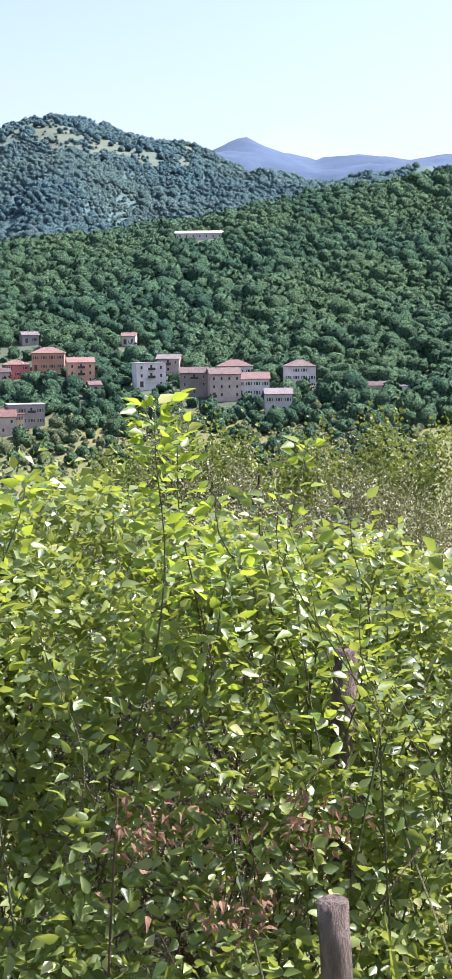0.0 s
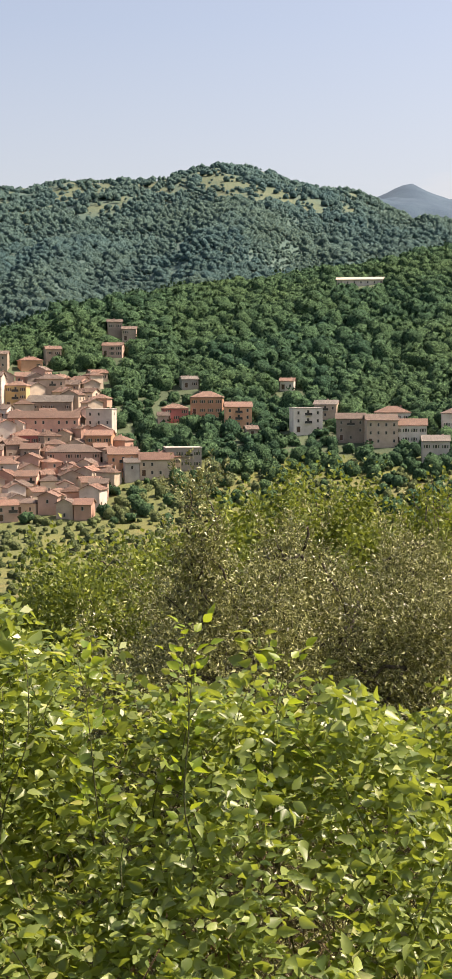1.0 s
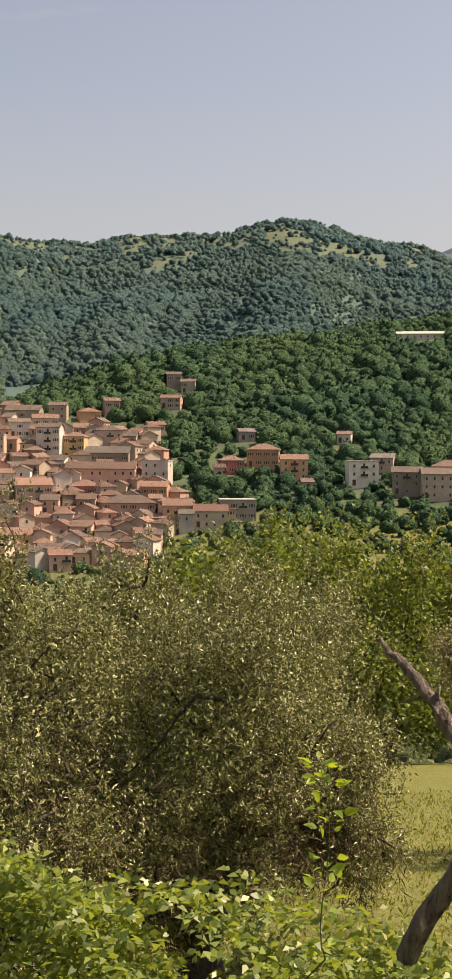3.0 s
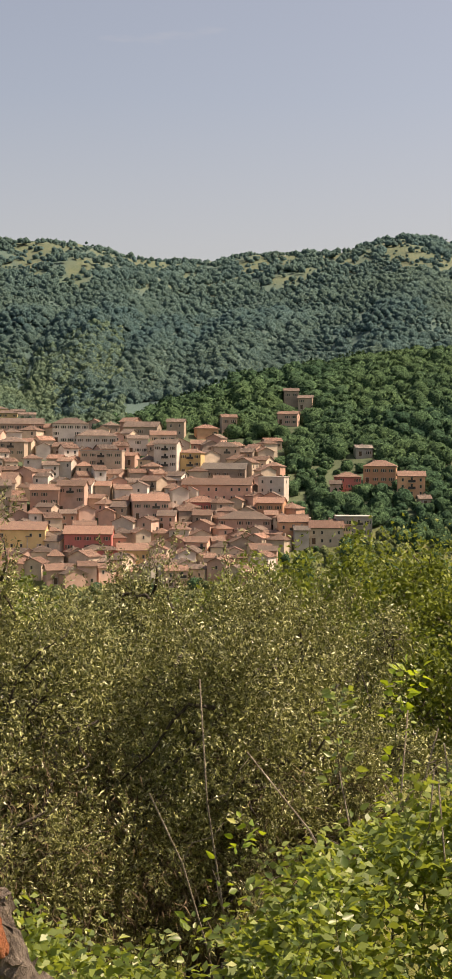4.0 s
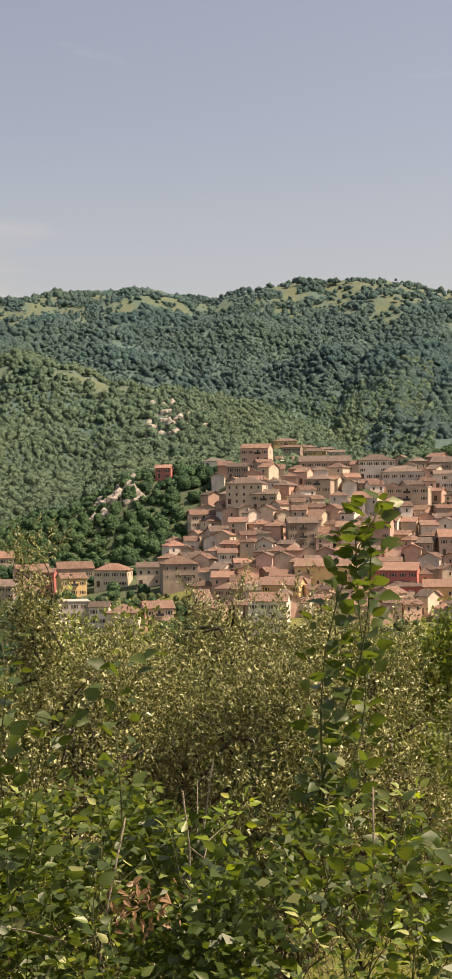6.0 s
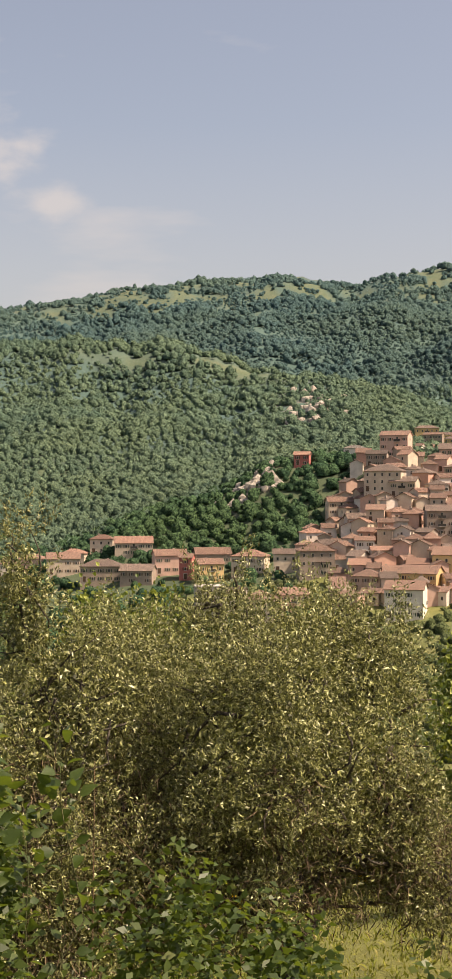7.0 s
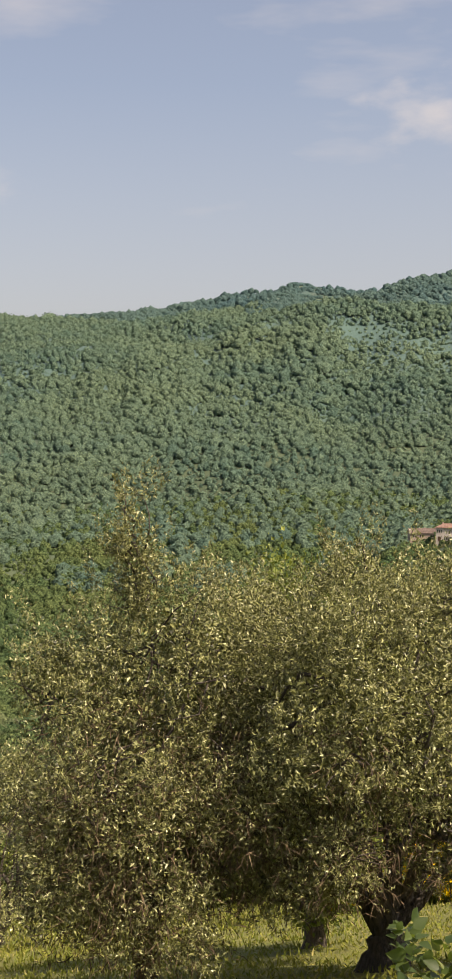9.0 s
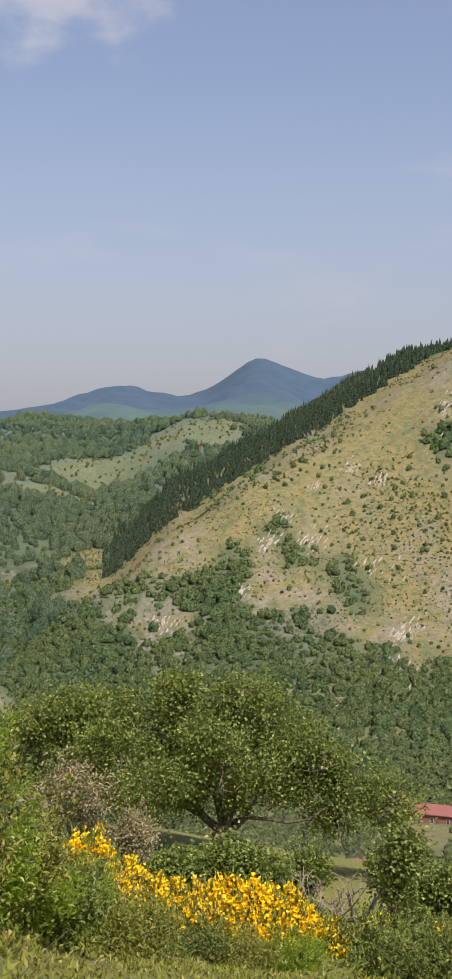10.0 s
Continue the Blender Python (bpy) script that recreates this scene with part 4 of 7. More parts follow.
def house(x, y, w, d, h, turn, wall, roof, form, rs, name="house", z=None, fine=True):
    """A rendered village house: walls down into the slope, tiled roof with eaves, windows in rows, a chimney."""
    z = float(land(x, y)) if z is None else z
    root = empty(name, x, y, z, turn)
    house_spots.append((x, y, max(w, d)))
    rise = 0.0 if form == "flat" else d * 0.5 * 0.46
    hw, hd, foot = w / 2, d / 2, -5.0
    if form == "gable":
        v = [(-hw, -hd, foot), (hw, -hd, foot), (hw, hd, foot), (-hw, hd, foot), (-hw, -hd, h), (hw, -hd, h), (hw, hd, h), (-hw, hd, h), (-hw, 0, h + rise), (hw, 0, h + rise)]
        me = bpy.data.meshes.new("wall")
        me.from_pydata(v, [], [(0, 1, 5, 4), (2, 3, 7, 6), (1, 2, 6, 9, 5), (3, 0, 4, 8, 7), (0, 3, 2, 1)])
        me.materials.append(WALLS[wall])
    else:
        me = np_mesh("wall", *box_arrays(-hw, hw, -hd, hd, foot, h), WALLS[wall])
    child("wall", me, root)
    e, t = 0.45, 0.22
    s = Soup()
    if form == "gable":
        drop = e * rise / hd
        for sg in (-1, 1):
            a = [(-hw - e, sg * (hd + e), h - drop), (hw + e, sg * (hd + e), h - drop), (hw + e, 0, h + rise), (-hw - e, 0, h + rise)]
            b = [(p[0], p[1], p[2] + t) for p in a]
            s.add(a + b, [(4, 5, 6, 7), (3, 2, 1, 0), (0, 1, 5, 4), (1, 2, 6, 5), (2, 3, 7, 6), (3, 0, 4, 7)])
    elif form == "hip":
        k = max(0.3, hw - hd)
        a = [(-hw - e, -hd - e, h), (hw + e, -hd - e, h), (hw + e, hd + e, h), (-hw - e, hd + e, h), (-k, 0, h + rise + 0.2), (k, 0, h + rise + 0.2)]
        b = [(p[0], p[1], p[2] - t) for p in a[:4]]
        s.add(a + b, [(0, 1, 5, 4), (2, 3, 4, 5), (6, 7, 1, 0), (7, 8, 2, 1), (8, 9, 3, 2), (9, 6, 0, 3), (9, 8, 7, 6)])
        s.add(a[:6], [(1, 2, 5), (3, 0, 4)])
    else:
        s.add(*box_arrays(-hw - 0.25, hw + 0.25, -hd - 0.25, hd + 0.25, h, h + 0.3))
    child("roof", s.mesh("roof", CONCRETE if form == "flat" else ROOFS[roof]), root)
    kind = [None, SHUTTERS[0], SHUTTERS[1]][rs.randint(3)] if fine else None
    floors = max(1, int(round(h / 3.1)))
    cols = max(1, int(w / 3.0))
    balc = rs.rand() < 0.35 and floors > 1 and w > 7
    for f in range(floors):
        zz = h * (f + 0.5) / floors - 0.75
        for c in range(cols):
            if rs.rand() < (0.15 if fine else 0.35):
                continue
            xx = -hw + w * (c + 0.5) / cols
            if balc and f > 0 and c == cols // 2:
                put_window(root, pose(xx, -hd - 0.01, zz - 0.3), None, True)
                bal = child("balcony", SLAB, root)
                bal.matrix_basis = pose(xx, -hd - 0.01, zz - 0.35)
                child("railing", RAIL, bal)
            elif f == 0 and c == 0:
                dr = child("door", RING_DOOR, root)
                dr.matrix_basis = pose(xx, -hd - 0.01, 0.1)
                child("door_leaf", LEAF_DOOR, dr)
            else:
                put_window(root, pose(xx, -hd - 0.01, zz), kind)
        side = 1 if rs.rand() < 0.5 else -1
        for c in range(max(1, int(d / 5))):
            if rs.rand() < (0.4 if fine else 0.6):
                continue
            yy = -hd + d * (c + 0.5) / max(1, int(d / 5))
            put_window(root, pose(side * (hw + 0.01), yy, zz, 0, 0, 90 * side), None)
    if form != "flat":
        child("chimney", CHIMNEY, root).matrix_basis = pose(hw * rs.uniform(-0.6, 0.6), hd * 0.35, h + rise * 0.75)
    words = "single" if floors < 2 else ("two" if floors == 2 else "three")
    tagged(root, f"{WALL_WORDS[wall]} {words}-storey village house under a {'flat concrete' if form == 'flat' else ROOF_WORDS[roof]} roof", "house", "houses of the hill village")
    return root


# bearing, elevation of the foot, width, height, wall, roof
LANDMARKS = {
    "upper": [
        (0.11, -0.56, 9.4, 10.4, "yellow", "clay"), (-0.48, 1.04, 9.6, 4.9, "orange", "bright"), (-1.43, 1.26, 6.8, 7.3, "tan", "clay"), (1.18, -0.61, 10.4, 14.6, "white", "old"),
        (2.45, 0.34, 9.1, 7.3, "white", "old"), (1.36, 0.50, 11.2, 7.3, "cream", "clay"), (5.30, 0.76, 15.6, 9.1, "white", "old"), (4.20, 0.34, 17.5, 8.3, "white", "old"),
        (3.92, -0.51, 18.2, 9.1, "tan", "grey"), (9.24, 1.98, 10.4, 5.2, "yellow", "old"), (8.33, 1.75, 9.4, 4.7, "yellow", "old"), (7.45, 1.65, 6.0, 4.7, "cream", "old"),
        (7.48, 1.01, 22.1, 6.3, "pink", "old"), (2.22, 1.09, 15.1, 4.7, "stone", "old"), (0.79, 1.09, 7.8, 7.0, "tan", "old"),
    ],
    "middle": [
        (-3.36, -1.69, 11.7, 10.4, "white", "grey"), (-3.28, -2.46, 11.7, 8.6, "orange", "bright"), (-0.99, -1.67, 30.5, 8.1, "salmon", "clay"), (-0.26, -2.10, 13.5, 5.2, "red", "bright"),
        (1.95, -2.43, 16.1, 8.9, "pink", "bright"), (6.33, -2.16, 12.5, 10.4, "salmon", "clay"), (5.20, -2.16, 12.2, 12.2, "pink", "clay"), (-1.28, -0.10, 11.7, 8.6, "tan", "old"),
        (-1.22, -0.71, 20.8, 5.2, "stone", "grey"), (8.45, -2.10, 13.0, 11.7, "stone", "old"), (-2.16, -3.00, 23.4, 7.3, "pink", "old"), (0.60, -3.17, 8.6, 5.7, "orange", "bright"),
    ],
    "lower": [
        (7.47, -3.74, 24.7, 9.9, "yellow", "clay"), (4.50, -4.10, 20.8, 11.7, "red", "bright"), (-6.00, -3.29, 13.0, 7.8, "cream", "bright"), (2.66, -4.25, 13.6, 6.5, "yellow", "clay"),
        (4.11, -4.26, 15.6, 6.8, "red", "old"), (-4.51, -3.12, 8.6, 7.3, "white", "grey"), (-4.54, -3.65, 6.5, 9.1, "grey", "grey"), (-6.74, -3.12, 15.6, 8.3, "grey", "grey"),
        (7.67, -3.47, 15.6, 7.0, "yellow", "clay"), (6.58, -3.80, 13.5, 7.8, "cream", "old"), (9.20, -4.30, 16.9, 7.8, "yellow", "clay"), (11.62, -2.95, 8.3, 7.8, "white", "clay"),
    ],
    "castle": [
        (10.37, 1.21, 12.5, 10.2, "pink", "clay"), (11.15, 0.82, 9.1, 6.5, "stone", "old"), (8.93, 1.76, 8.3, 4.7, "tan", "clay"), (7.97, 1.43, 10.4, 6.2, "yellow", "old"),
        (7.09, 1.48, 7.8, 5.2, "cream", "old"), (14.35, 0.89, 6.8, 5.5, "red", "bright"), (13.56, 1.02, 6.8, 3.2, "grey", "grey"), (12.21, 1.14, 9.1, 5.5, "white", "grey"),
        (10.79, -0.25, 16.4, 9.9, "cream", "old"), (9.97, -0.47, 11.7, 7.6, "cream", "old"), (12.72, -1.50, 11.5, 9.4, "cream", "clay"), (11.86, -1.83, 12.2, 5.7, "grey", "old"),
        (7.70, 0.21, 11.7, 6.8, "tan", "old"),
    ],
    "east": [
        (-5.99, -1.35, 4.7, 5.7, "pink", "old"), (-6.50, -1.09, 10.7, 6.2, "red", "clay"), (-7.89, -0.84, 14.1, 8.3, "orange", "clay"), (-9.18, -1.38, 11.7, 9.6, "orange", "clay"),
        (-7.15, 0.27, 7.3, 4.7, "grey", "grey"), (-12.06, -1.62, 13.0, 9.9, "white", "grey"), (-12.98, -1.00, 10.1, 6.8, "tan", "grey"), (-13.95, -1.96, 12.5, 10.4, "stone", "old"),
        (-15.21, -2.13, 13.8, 11.4, "tan", "old"), (-15.74, -1.18, 15.1, 5.2, "white", "clay"), (-16.45, -2.06, 14.5, 8.6, "white", "clay"), (-17.49, -2.84, 11.9, 9.9, "white", "grey"),
    ],
    "east2": [
        (-18.46, -1.73, 13.8, 10.4, "white", "old"), (-19.35, -2.27, 6.7, 5.7, "cream", "old"), (-21.67, -2.01, 8.8, 4.7, "cream", "old"), (-22.73, -2.23, 4.9, 5.2, "white", "grey"),
        (-11.36, 0.18, 6.2, 4.7, "white", "clay"), (-5.60, -3.45, 14.6, 8.3, "cream", "bright"), (-4.17, -3.37, 13.0, 9.9, "orange", "clay"), (-9.72, -1.81, 5.2, 4.2, "tan", "old"),
        (-4.10, 2.41, 6.5, 7.0, "stone", "old"), (-4.72, 2.25, 6.3, 5.7, "tan", "old"), (-4.00, 1.62, 8.9, 5.2, "pink", "clay"), (-3.28, 0.61, 7.8, 3.2, "cream", "bright"),
    ],
    "foot": [
        (22.85, -2.85, 10.1, 7.3, "cream", "bright"), (21.53, -2.90, 16.6, 6.2, "cream", "bright"), (19.21, -3.96, 5.7, 10.4, "red", "clay"), (18.27, -4.06, 11.4, 8.8, "yellow", "clay"),
        (19.97, -3.70, 14.3, 8.8, "pink", "clay"), (18.17, -3.31, 15.6, 5.5, "stone", "clay"), (16.49, -3.67, 14.8, 8.3, "cream", "bright"), (18.17, -5.67, 13.0, 13.8, "grey", "grey"),
        (17.03, -5.66, 8.8, 13.0, "white", "old"), (15.98, -5.65, 14.3, 10.4, "cream", "clay"), (14.61, -5.36, 13.0, 9.1, "pink", "clay"), (26.89, -3.84, 9.6, 7.0, "white", "clay"),
    ],
    "foot2": [
        (25.82, -3.60, 11.2, 6.7, "pink", "clay"), (24.51, -3.71, 14.3, 7.8, "cream", "clay"), (24.04, -3.33, 10.4, 6.2, "cream", "bright"), (22.84, -4.03, 18.2, 7.8, "tan", "old"),
        (21.30, -4.10, 14.3, 6.5, "stone", "old"), (15.00, -3.66, 10.4, 9.1, "cream", "old"), (13.70, -3.78, 15.6, 11.7, "stone", "clay"), (27.97, -3.96, 11.9, 5.7, "tan", "old"),
        (9.80, -5.54, 16.9, 13.5, "white", "clay"), (11.43, -4.44, 13.0, 7.8, "tan", "clay"), (12.61, -4.19, 10.4, 6.5, "pink", "clay"), (13.64, -3.81, 10.9, 7.3, "cream", "old"),
    ],
}
hs = np.random.RandomState(11)
for quarter in LANDMARKS.values():
    for az, el, w, h, wall, roof in quarter:
        x, y, r = ground_at(az, el, 380)
        k = r / 560
        form = "flat" if (roof == "grey" and hs.rand() < 0.5) else ("hip" if hs.rand() < 0.35 and w > 9 else "gable")
        rise = 0 if form == "flat" else 1.3
        house(x, y, w * k * 0.94, min(11, max(6.0, w * 0.7)), max(3.0, h * k - rise), az + hs.uniform(-16, 16), wall, roof, form, hs)

# the packed streets between them
spots = np.array(house_spots)
fill = []
for row in range(29):
    el0 = -5.1 + row * 0.225
    az = float(np.interp(el0, [-5.1, -3.0, -1.5, 0.0, 1.2], [12.6, 14.6, 13.4, 12.4, 12.0]))
    end = -3.2 + 0.9 * max(0.0, -el0 - 3.6) - (0.9 if el0 < -1.8 else -0.2)
    if el0 > 0.4:
        end = 2.6
    while az > end:
        w = hs.uniform(4.4, 8.4)
        az -= math.degrees((w * 0.5) / 560)
        x, y, r = ground_at(az, el0 + hs.uniform(-0.2, 0.2), 380)
        az -= math.degrees((w * 0.5 + hs.uniform(0.2, 2.0)) / 560)
        d2 = np.hypot(spots[:, 0] - x, spots[:, 1] - y) - spots[:, 2] * 0.15
        if len(fill):
            ff = np.array(fill)
            d2 = np.concatenate([d2, np.hypot(ff[:, 0] - x, ff[:, 1] - y)])
        if d2.min() < 5.6:
            continue
        fill.append((x, y))
        wall = ["cream", "tan", "stone", "cream", "white", "pink", "salmon", "cream", "white", "pink"][hs.randint(10)]
        roof = ["old", "clay", "clay", "clay", "bright", "clay", "old"][hs.randint(7)]
        form = "gable" if hs.rand() < 0.75 else "hip"
        turn = az + hs.uniform(-35, 35) + (90 if hs.rand() < 0.42 else 0)
        house(x, y, w, hs.uniform(5.5, 8.5), hs.uniform(3.4, 6.4), turn, wall, roof, form, hs, fine=False)

# the long white shed on the wooded hill
lx, ly, lr = ground_at(-14.6, 4.55, 700)
shed = empty("shed", lx, ly, float(land(lx, ly)), -14.6)
child("wall", np_mesh("wall", *box_arrays(-14.5, 14.5, -5, 5, -3, 2.75), WALLS["white"]), shed)
# roof pitched towards the camera so that its pale top shows
slope = [(x_, y_, z_ + t_) for t_ in (0, 0.3) for y_, z_ in ((-5.8, 2.6), (5.8, 5.0)) for x_ in (-15.2, 15.2)]
child("roof", np_mesh("roof", slope, box_arrays(0, 1, 0, 1, 0, 1)[1], PALE_ROOF), shed)
for k in range(7):
    put_window(shed, pose(-12 + 4 * k, -5.01, 0.6), None)
tagged(shed, "long low white shed on the wooded hill, its pale roof tilted towards the lane", "shed")
house_spots.append((lx, ly, 20))
# spots kept treeless so that the camera sees shed, barns, wall and houses
sight_gaps = [(lx + (CX - lx) / lr * q, ly + (CY - ly) / lr * q, 24) for q in (8, 16, 26)]
for az, r in ((63.6, 330), (63.6, 312), (63.6, 292), (63.6, 270), (58, 318), (56.5, 318), (55, 318), (58, 300), (56.5, 300), (55, 300), (53.8, 318), (66.3, 150), (66.3, 135), (70.2, 170), (70.2, 150)):
    sight_gaps.append((19.3 - math.sin(radians(az)) * r, 3.3 + math.cos(radians(az)) * r, 12))
for az, el in ((-4.1, 2.3), (-4.7, 2.2), (-4.0, 1.6), (-3.3, 0.6), (-7.1, 0.3), (-11.4, 0.2)):
    hx, hy, hr = ground_at(az, el, 380)
    sight_gaps += [(hx + (CX - hx) / hr * q, hy + (CY - hy) / hr * q, 11) for q in (7, 14)]


# ---- woods ----
def ico(sub):
    bm = bmesh.new()
    bmesh.ops.create_icosphere(bm, subdivisions=sub, radius=1)
    v = np.array([p.co[:] for p in bm.verts])
    f = np.array([[p.index for p in q.verts] for q in bm.faces])
    bm.free()
    return v, f


ICO1, ICO2 = ico(1), ico(2)


def scatter(name, label, mat, az0, az1, r0, r1, count, size, keep, templates, squash=1.0, seed=1, clear=6.0, smooth=True):
    """One body of woodland: crowns of several make-ups standing on the land."""
    rs = np.random.RandomState(seed)
    az = rs.uniform(az0, az1, count)
    r = np.sqrt(rs.uniform(r0 ** 2, r1 ** 2, count))
    x, y = polar(az, r)
    z = land(x, y)
    ok = rs.rand(count) < keep(x, y, az, r, np.degrees(np.arctan2(z - CZ, r)))
    if clear and house_spots:
        hp = np.array(house_spots + sight_gaps)
        d = np.full(count, 1e9)
        for hx, hy, hw in hp:
            d = np.minimum(d, np.hypot(x - hx, y - hy) - hw * 0.5)
        ok &= d > clear * 0.55
    x, y, z, r = x[ok], y[ok], z[ok], r[ok]
    s = Soup()
    which = rs.randint(0, len(templates), len(x))
    for k, (v, t) in enumerate(templates):
        idx = np.where(which == k)[0]
        if not len(idx):
            continue
        a = rs.uniform(0, 2 * np.pi, len(idx))
        sc = size * rs.uniform(0.5, 1.0, len(idx)) ** 1.3 * 1.5
        c, q = np.cos(a)[:, None], np.sin(a)[:, None]
        vx = (v[None, :, 0] * c - v[None, :, 1] * q) * sc[:, None] + x[idx][:, None]
        vy = (v[None, :, 0] * q + v[None, :, 1] * c) * sc[:, None] + y[idx][:, None]
        vz = v[None, :, 2] * (sc * squash * rs.uniform(0.8, 1.25, len(idx)))[:, None] + (z[idx] + sc * squash * 0.6)[:, None]
        nv = v.shape[0]
        off = (np.arange(len(idx)) * nv)[:, None, None]
        n0 = s.n
        s.v.append(np.stack([vx, vy, vz], -1).reshape(-1, 3))
        for src, dst in ((t.f3, s.f3), (t.f4, s.f4)):
            if src:
                f = np.concatenate(src)
                dst.append((f[None] + off).reshape(-1, f.shape[1]) + n0)
        s.n += nv * len(idx)
    return tagged(new(name, s.mesh(name, mat, smooth)), label, "wood", kind="stuff")


ts = np.random.RandomState(5)


def cone_template(rs):
    a = np.linspace(0, 2 * np.pi, 6, endpoint=False)
    s = Soup()
    for k in range(3):
        rr, zz = 1.0 - 0.28 * k, k * 1.1
        v = np.concatenate([np.stack([np.cos(a) * rr * rs.uniform(0.8, 1.1, 6), np.sin(a) * rr * rs.uniform(0.8, 1.1, 6), np.full(6, zz - 0.6)], 1), [[0, 0, zz + 1.5]]])
        s.add(v, [(i, (i + 1) % 6, 6) for i in range(6)])
    return np.concatenate(s.v), s


CONES = [cone_template(ts) for _ in range(4)]


def lump_template(rs, core, lobes, deep, cut, clumps=0):
    """A tree crown seen from afar: leaf masses heaped round a core, open below."""
    v, f = core
    d = unit(rs.normal(0, 1, (lobes, 3)) + [0, 0, 0.35])
    near = np.max(v @ d.T, 1)
    rad = 1 - deep + deep * 1.35 * np.clip((near - 0.62) / 0.38, 0, 1) ** 0.7 + rs.uniform(-0.05, 0.07, len(v))
    w = v * rad[:, None] * [1, 1, rs.uniform(0.85, 1.2)]
    f = f[(v[f][:, :, 2].max(1) > cut)]
    used = np.unique(f)
    back = np.zeros(len(v), int)
    back[used] = np.arange(len(used))
    s = Soup()
    s.add(w[used], back[f])
    if clumps:
        o = unit(rs.normal(0, 1, (clumps, 3)) + [0, 0, 0.5])
        near = np.clip((np.max(o @ d.T, 1) - 0.62) / 0.38, 0, 1) ** 0.7
        leaves = Soup()
        leaf_soup(leaves, o * (0.97 - deep + deep * 1.35 * near)[:, None], o * 0.5 + rs.normal(0, 0.8, o.shape), 0.36, 0.5, rs)
        q = np.concatenate(leaves.f4)
        s.add(np.concatenate(leaves.v), np.concatenate([q[:, [0, 1, 2]], q[:, [0, 2, 3]]]))
    return np.concatenate(s.v), s


NEAR_LUMPS = [lump_template(ts, ICO2, 15, 0.46, -0.35, 22) for _ in range(9)]
FAR_LUMPS = [lump_template(ts, ICO1, 8, 0.36, -0.2) for _ in range(9)]
MID_LUMPS = [lump_template(ts, ICO1, 8, 0.36, -0.2, 10) for _ in range(9)]


def skyline_so_far(az0, az1, r1):
    """The highest elevation that the land reaches before each distance, by bearing."""
    A, R = np.meshgrid(np.arange(az0, az1 + 0.5, 0.5), np.arange(100.0, r1 + 10, 10.0), indexing="ij")
    x, y = polar(A, R)
    e = np.degrees(np.arctan2(land(x, y) - CZ, R))
    return np.maximum.accumulate(e, 1)


def forest(name, label, mat, az0, az1, r0, r1, step, size, keep, templates, seed, clear=0.0, tall=1.0):
    """A closed wood of crown beside crown on the slopes that face the lane, open where the cover is meadow, rock or houses."""
    rs = np.random.RandomState(seed)
    corner = np.array([polar(a, r) for a in np.linspace(az0, az1, 9) for r in (r0, r1)])
    gx, gy = np.meshgrid(np.arange(corner[:, 0].min(), corner[:, 0].max(), step), np.arange(corner[:, 1].min(), corner[:, 1].max(), step * 0.87))
    gx = gx + step * 0.5 * (np.arange(len(gx)) % 2)[:, None]
    x = (gx + rs.uniform(-0.42, 0.42, gx.shape) * step).ravel()
    y = (gy + rs.uniform(-0.42, 0.42, gx.shape) * step).ravel()
    r, az = np.hypot(x - CX, y - CY), np.degrees(np.arctan2(CX - x, y - CY))
    inside = (az > az0) & (az < az1) & (r > r0) & (r < r1)
    x, y, r, az = x[inside], y[inside], r[inside], az[inside]
    z = land(x, y)
    el = np.degrees(np.arctan2(z - CZ, r))
    top = skyline_so_far(az0, az1, r1)
    hide = top[np.clip(((az - az0) / 0.5).astype(int), 0, len(top) - 1), np.clip(((r - 140) / 10).astype(int), 0, top.shape[1] - 1)]
    ok = (rs.rand(len(x)) < keep(x, y, az, r, el)) & (el > hide - 0.6 * size / r * 57)
    if clear:
        for hx, hy, hw in house_spots + sight_gaps:
            ok &= np.hypot(x - hx, y - hy) - hw * 0.5 > clear
    x, y, z = x[ok], y[ok], z[ok]
    s = Soup()
    which = rs.randint(0, len(templates), len(x))
    stand = 1 + 0.6 * fbm(x / 60, y / 60, 3)
    for k, (v, t) in enumerate(templates):
        idx = np.where(which == k)[0]
        if not len(idx):
            continue
        a = rs.uniform(0, 2 * np.pi, len(idx))
        sc = size * (0.5 + 0.95 * rs.rand(len(idx)) ** 1.6) * stand[idx]
        up = sc * tall * rs.uniform(0.85, 1.3, len(idx))
        c, q = np.cos(a)[:, None], np.sin(a)[:, None]
        vx = (v[None, :, 0] * c - v[None, :, 1] * q) * sc[:, None] + x[idx][:, None]
        vy = (v[None, :, 0] * q + v[None, :, 1] * c) * sc[:, None] + y[idx][:, None]
        vz = v[None, :, 2] * up[:, None] + (z[idx] + up * 0.35)[:, None]
        f = np.concatenate(t.f3)
        s.f3.append((f[None] + (np.arange(len(idx)) * len(v))[:, None, None]).reshape(-1, 3) + s.n)
        s.v.append(np.stack([vx, vy, vz], -1).reshape(-1, 3))
        s.n += len(v) * len(idx)
    return tagged(new(name, s.mesh(name, mat, True)), label, "wood", kind="stuff")


def bare(x, y):
    """How little meadow or rock there is."""
    g, m, k = cover(x, y)
    return np.clip(1.05 - 1.32 * m - 0.9 * k, 0, 1)


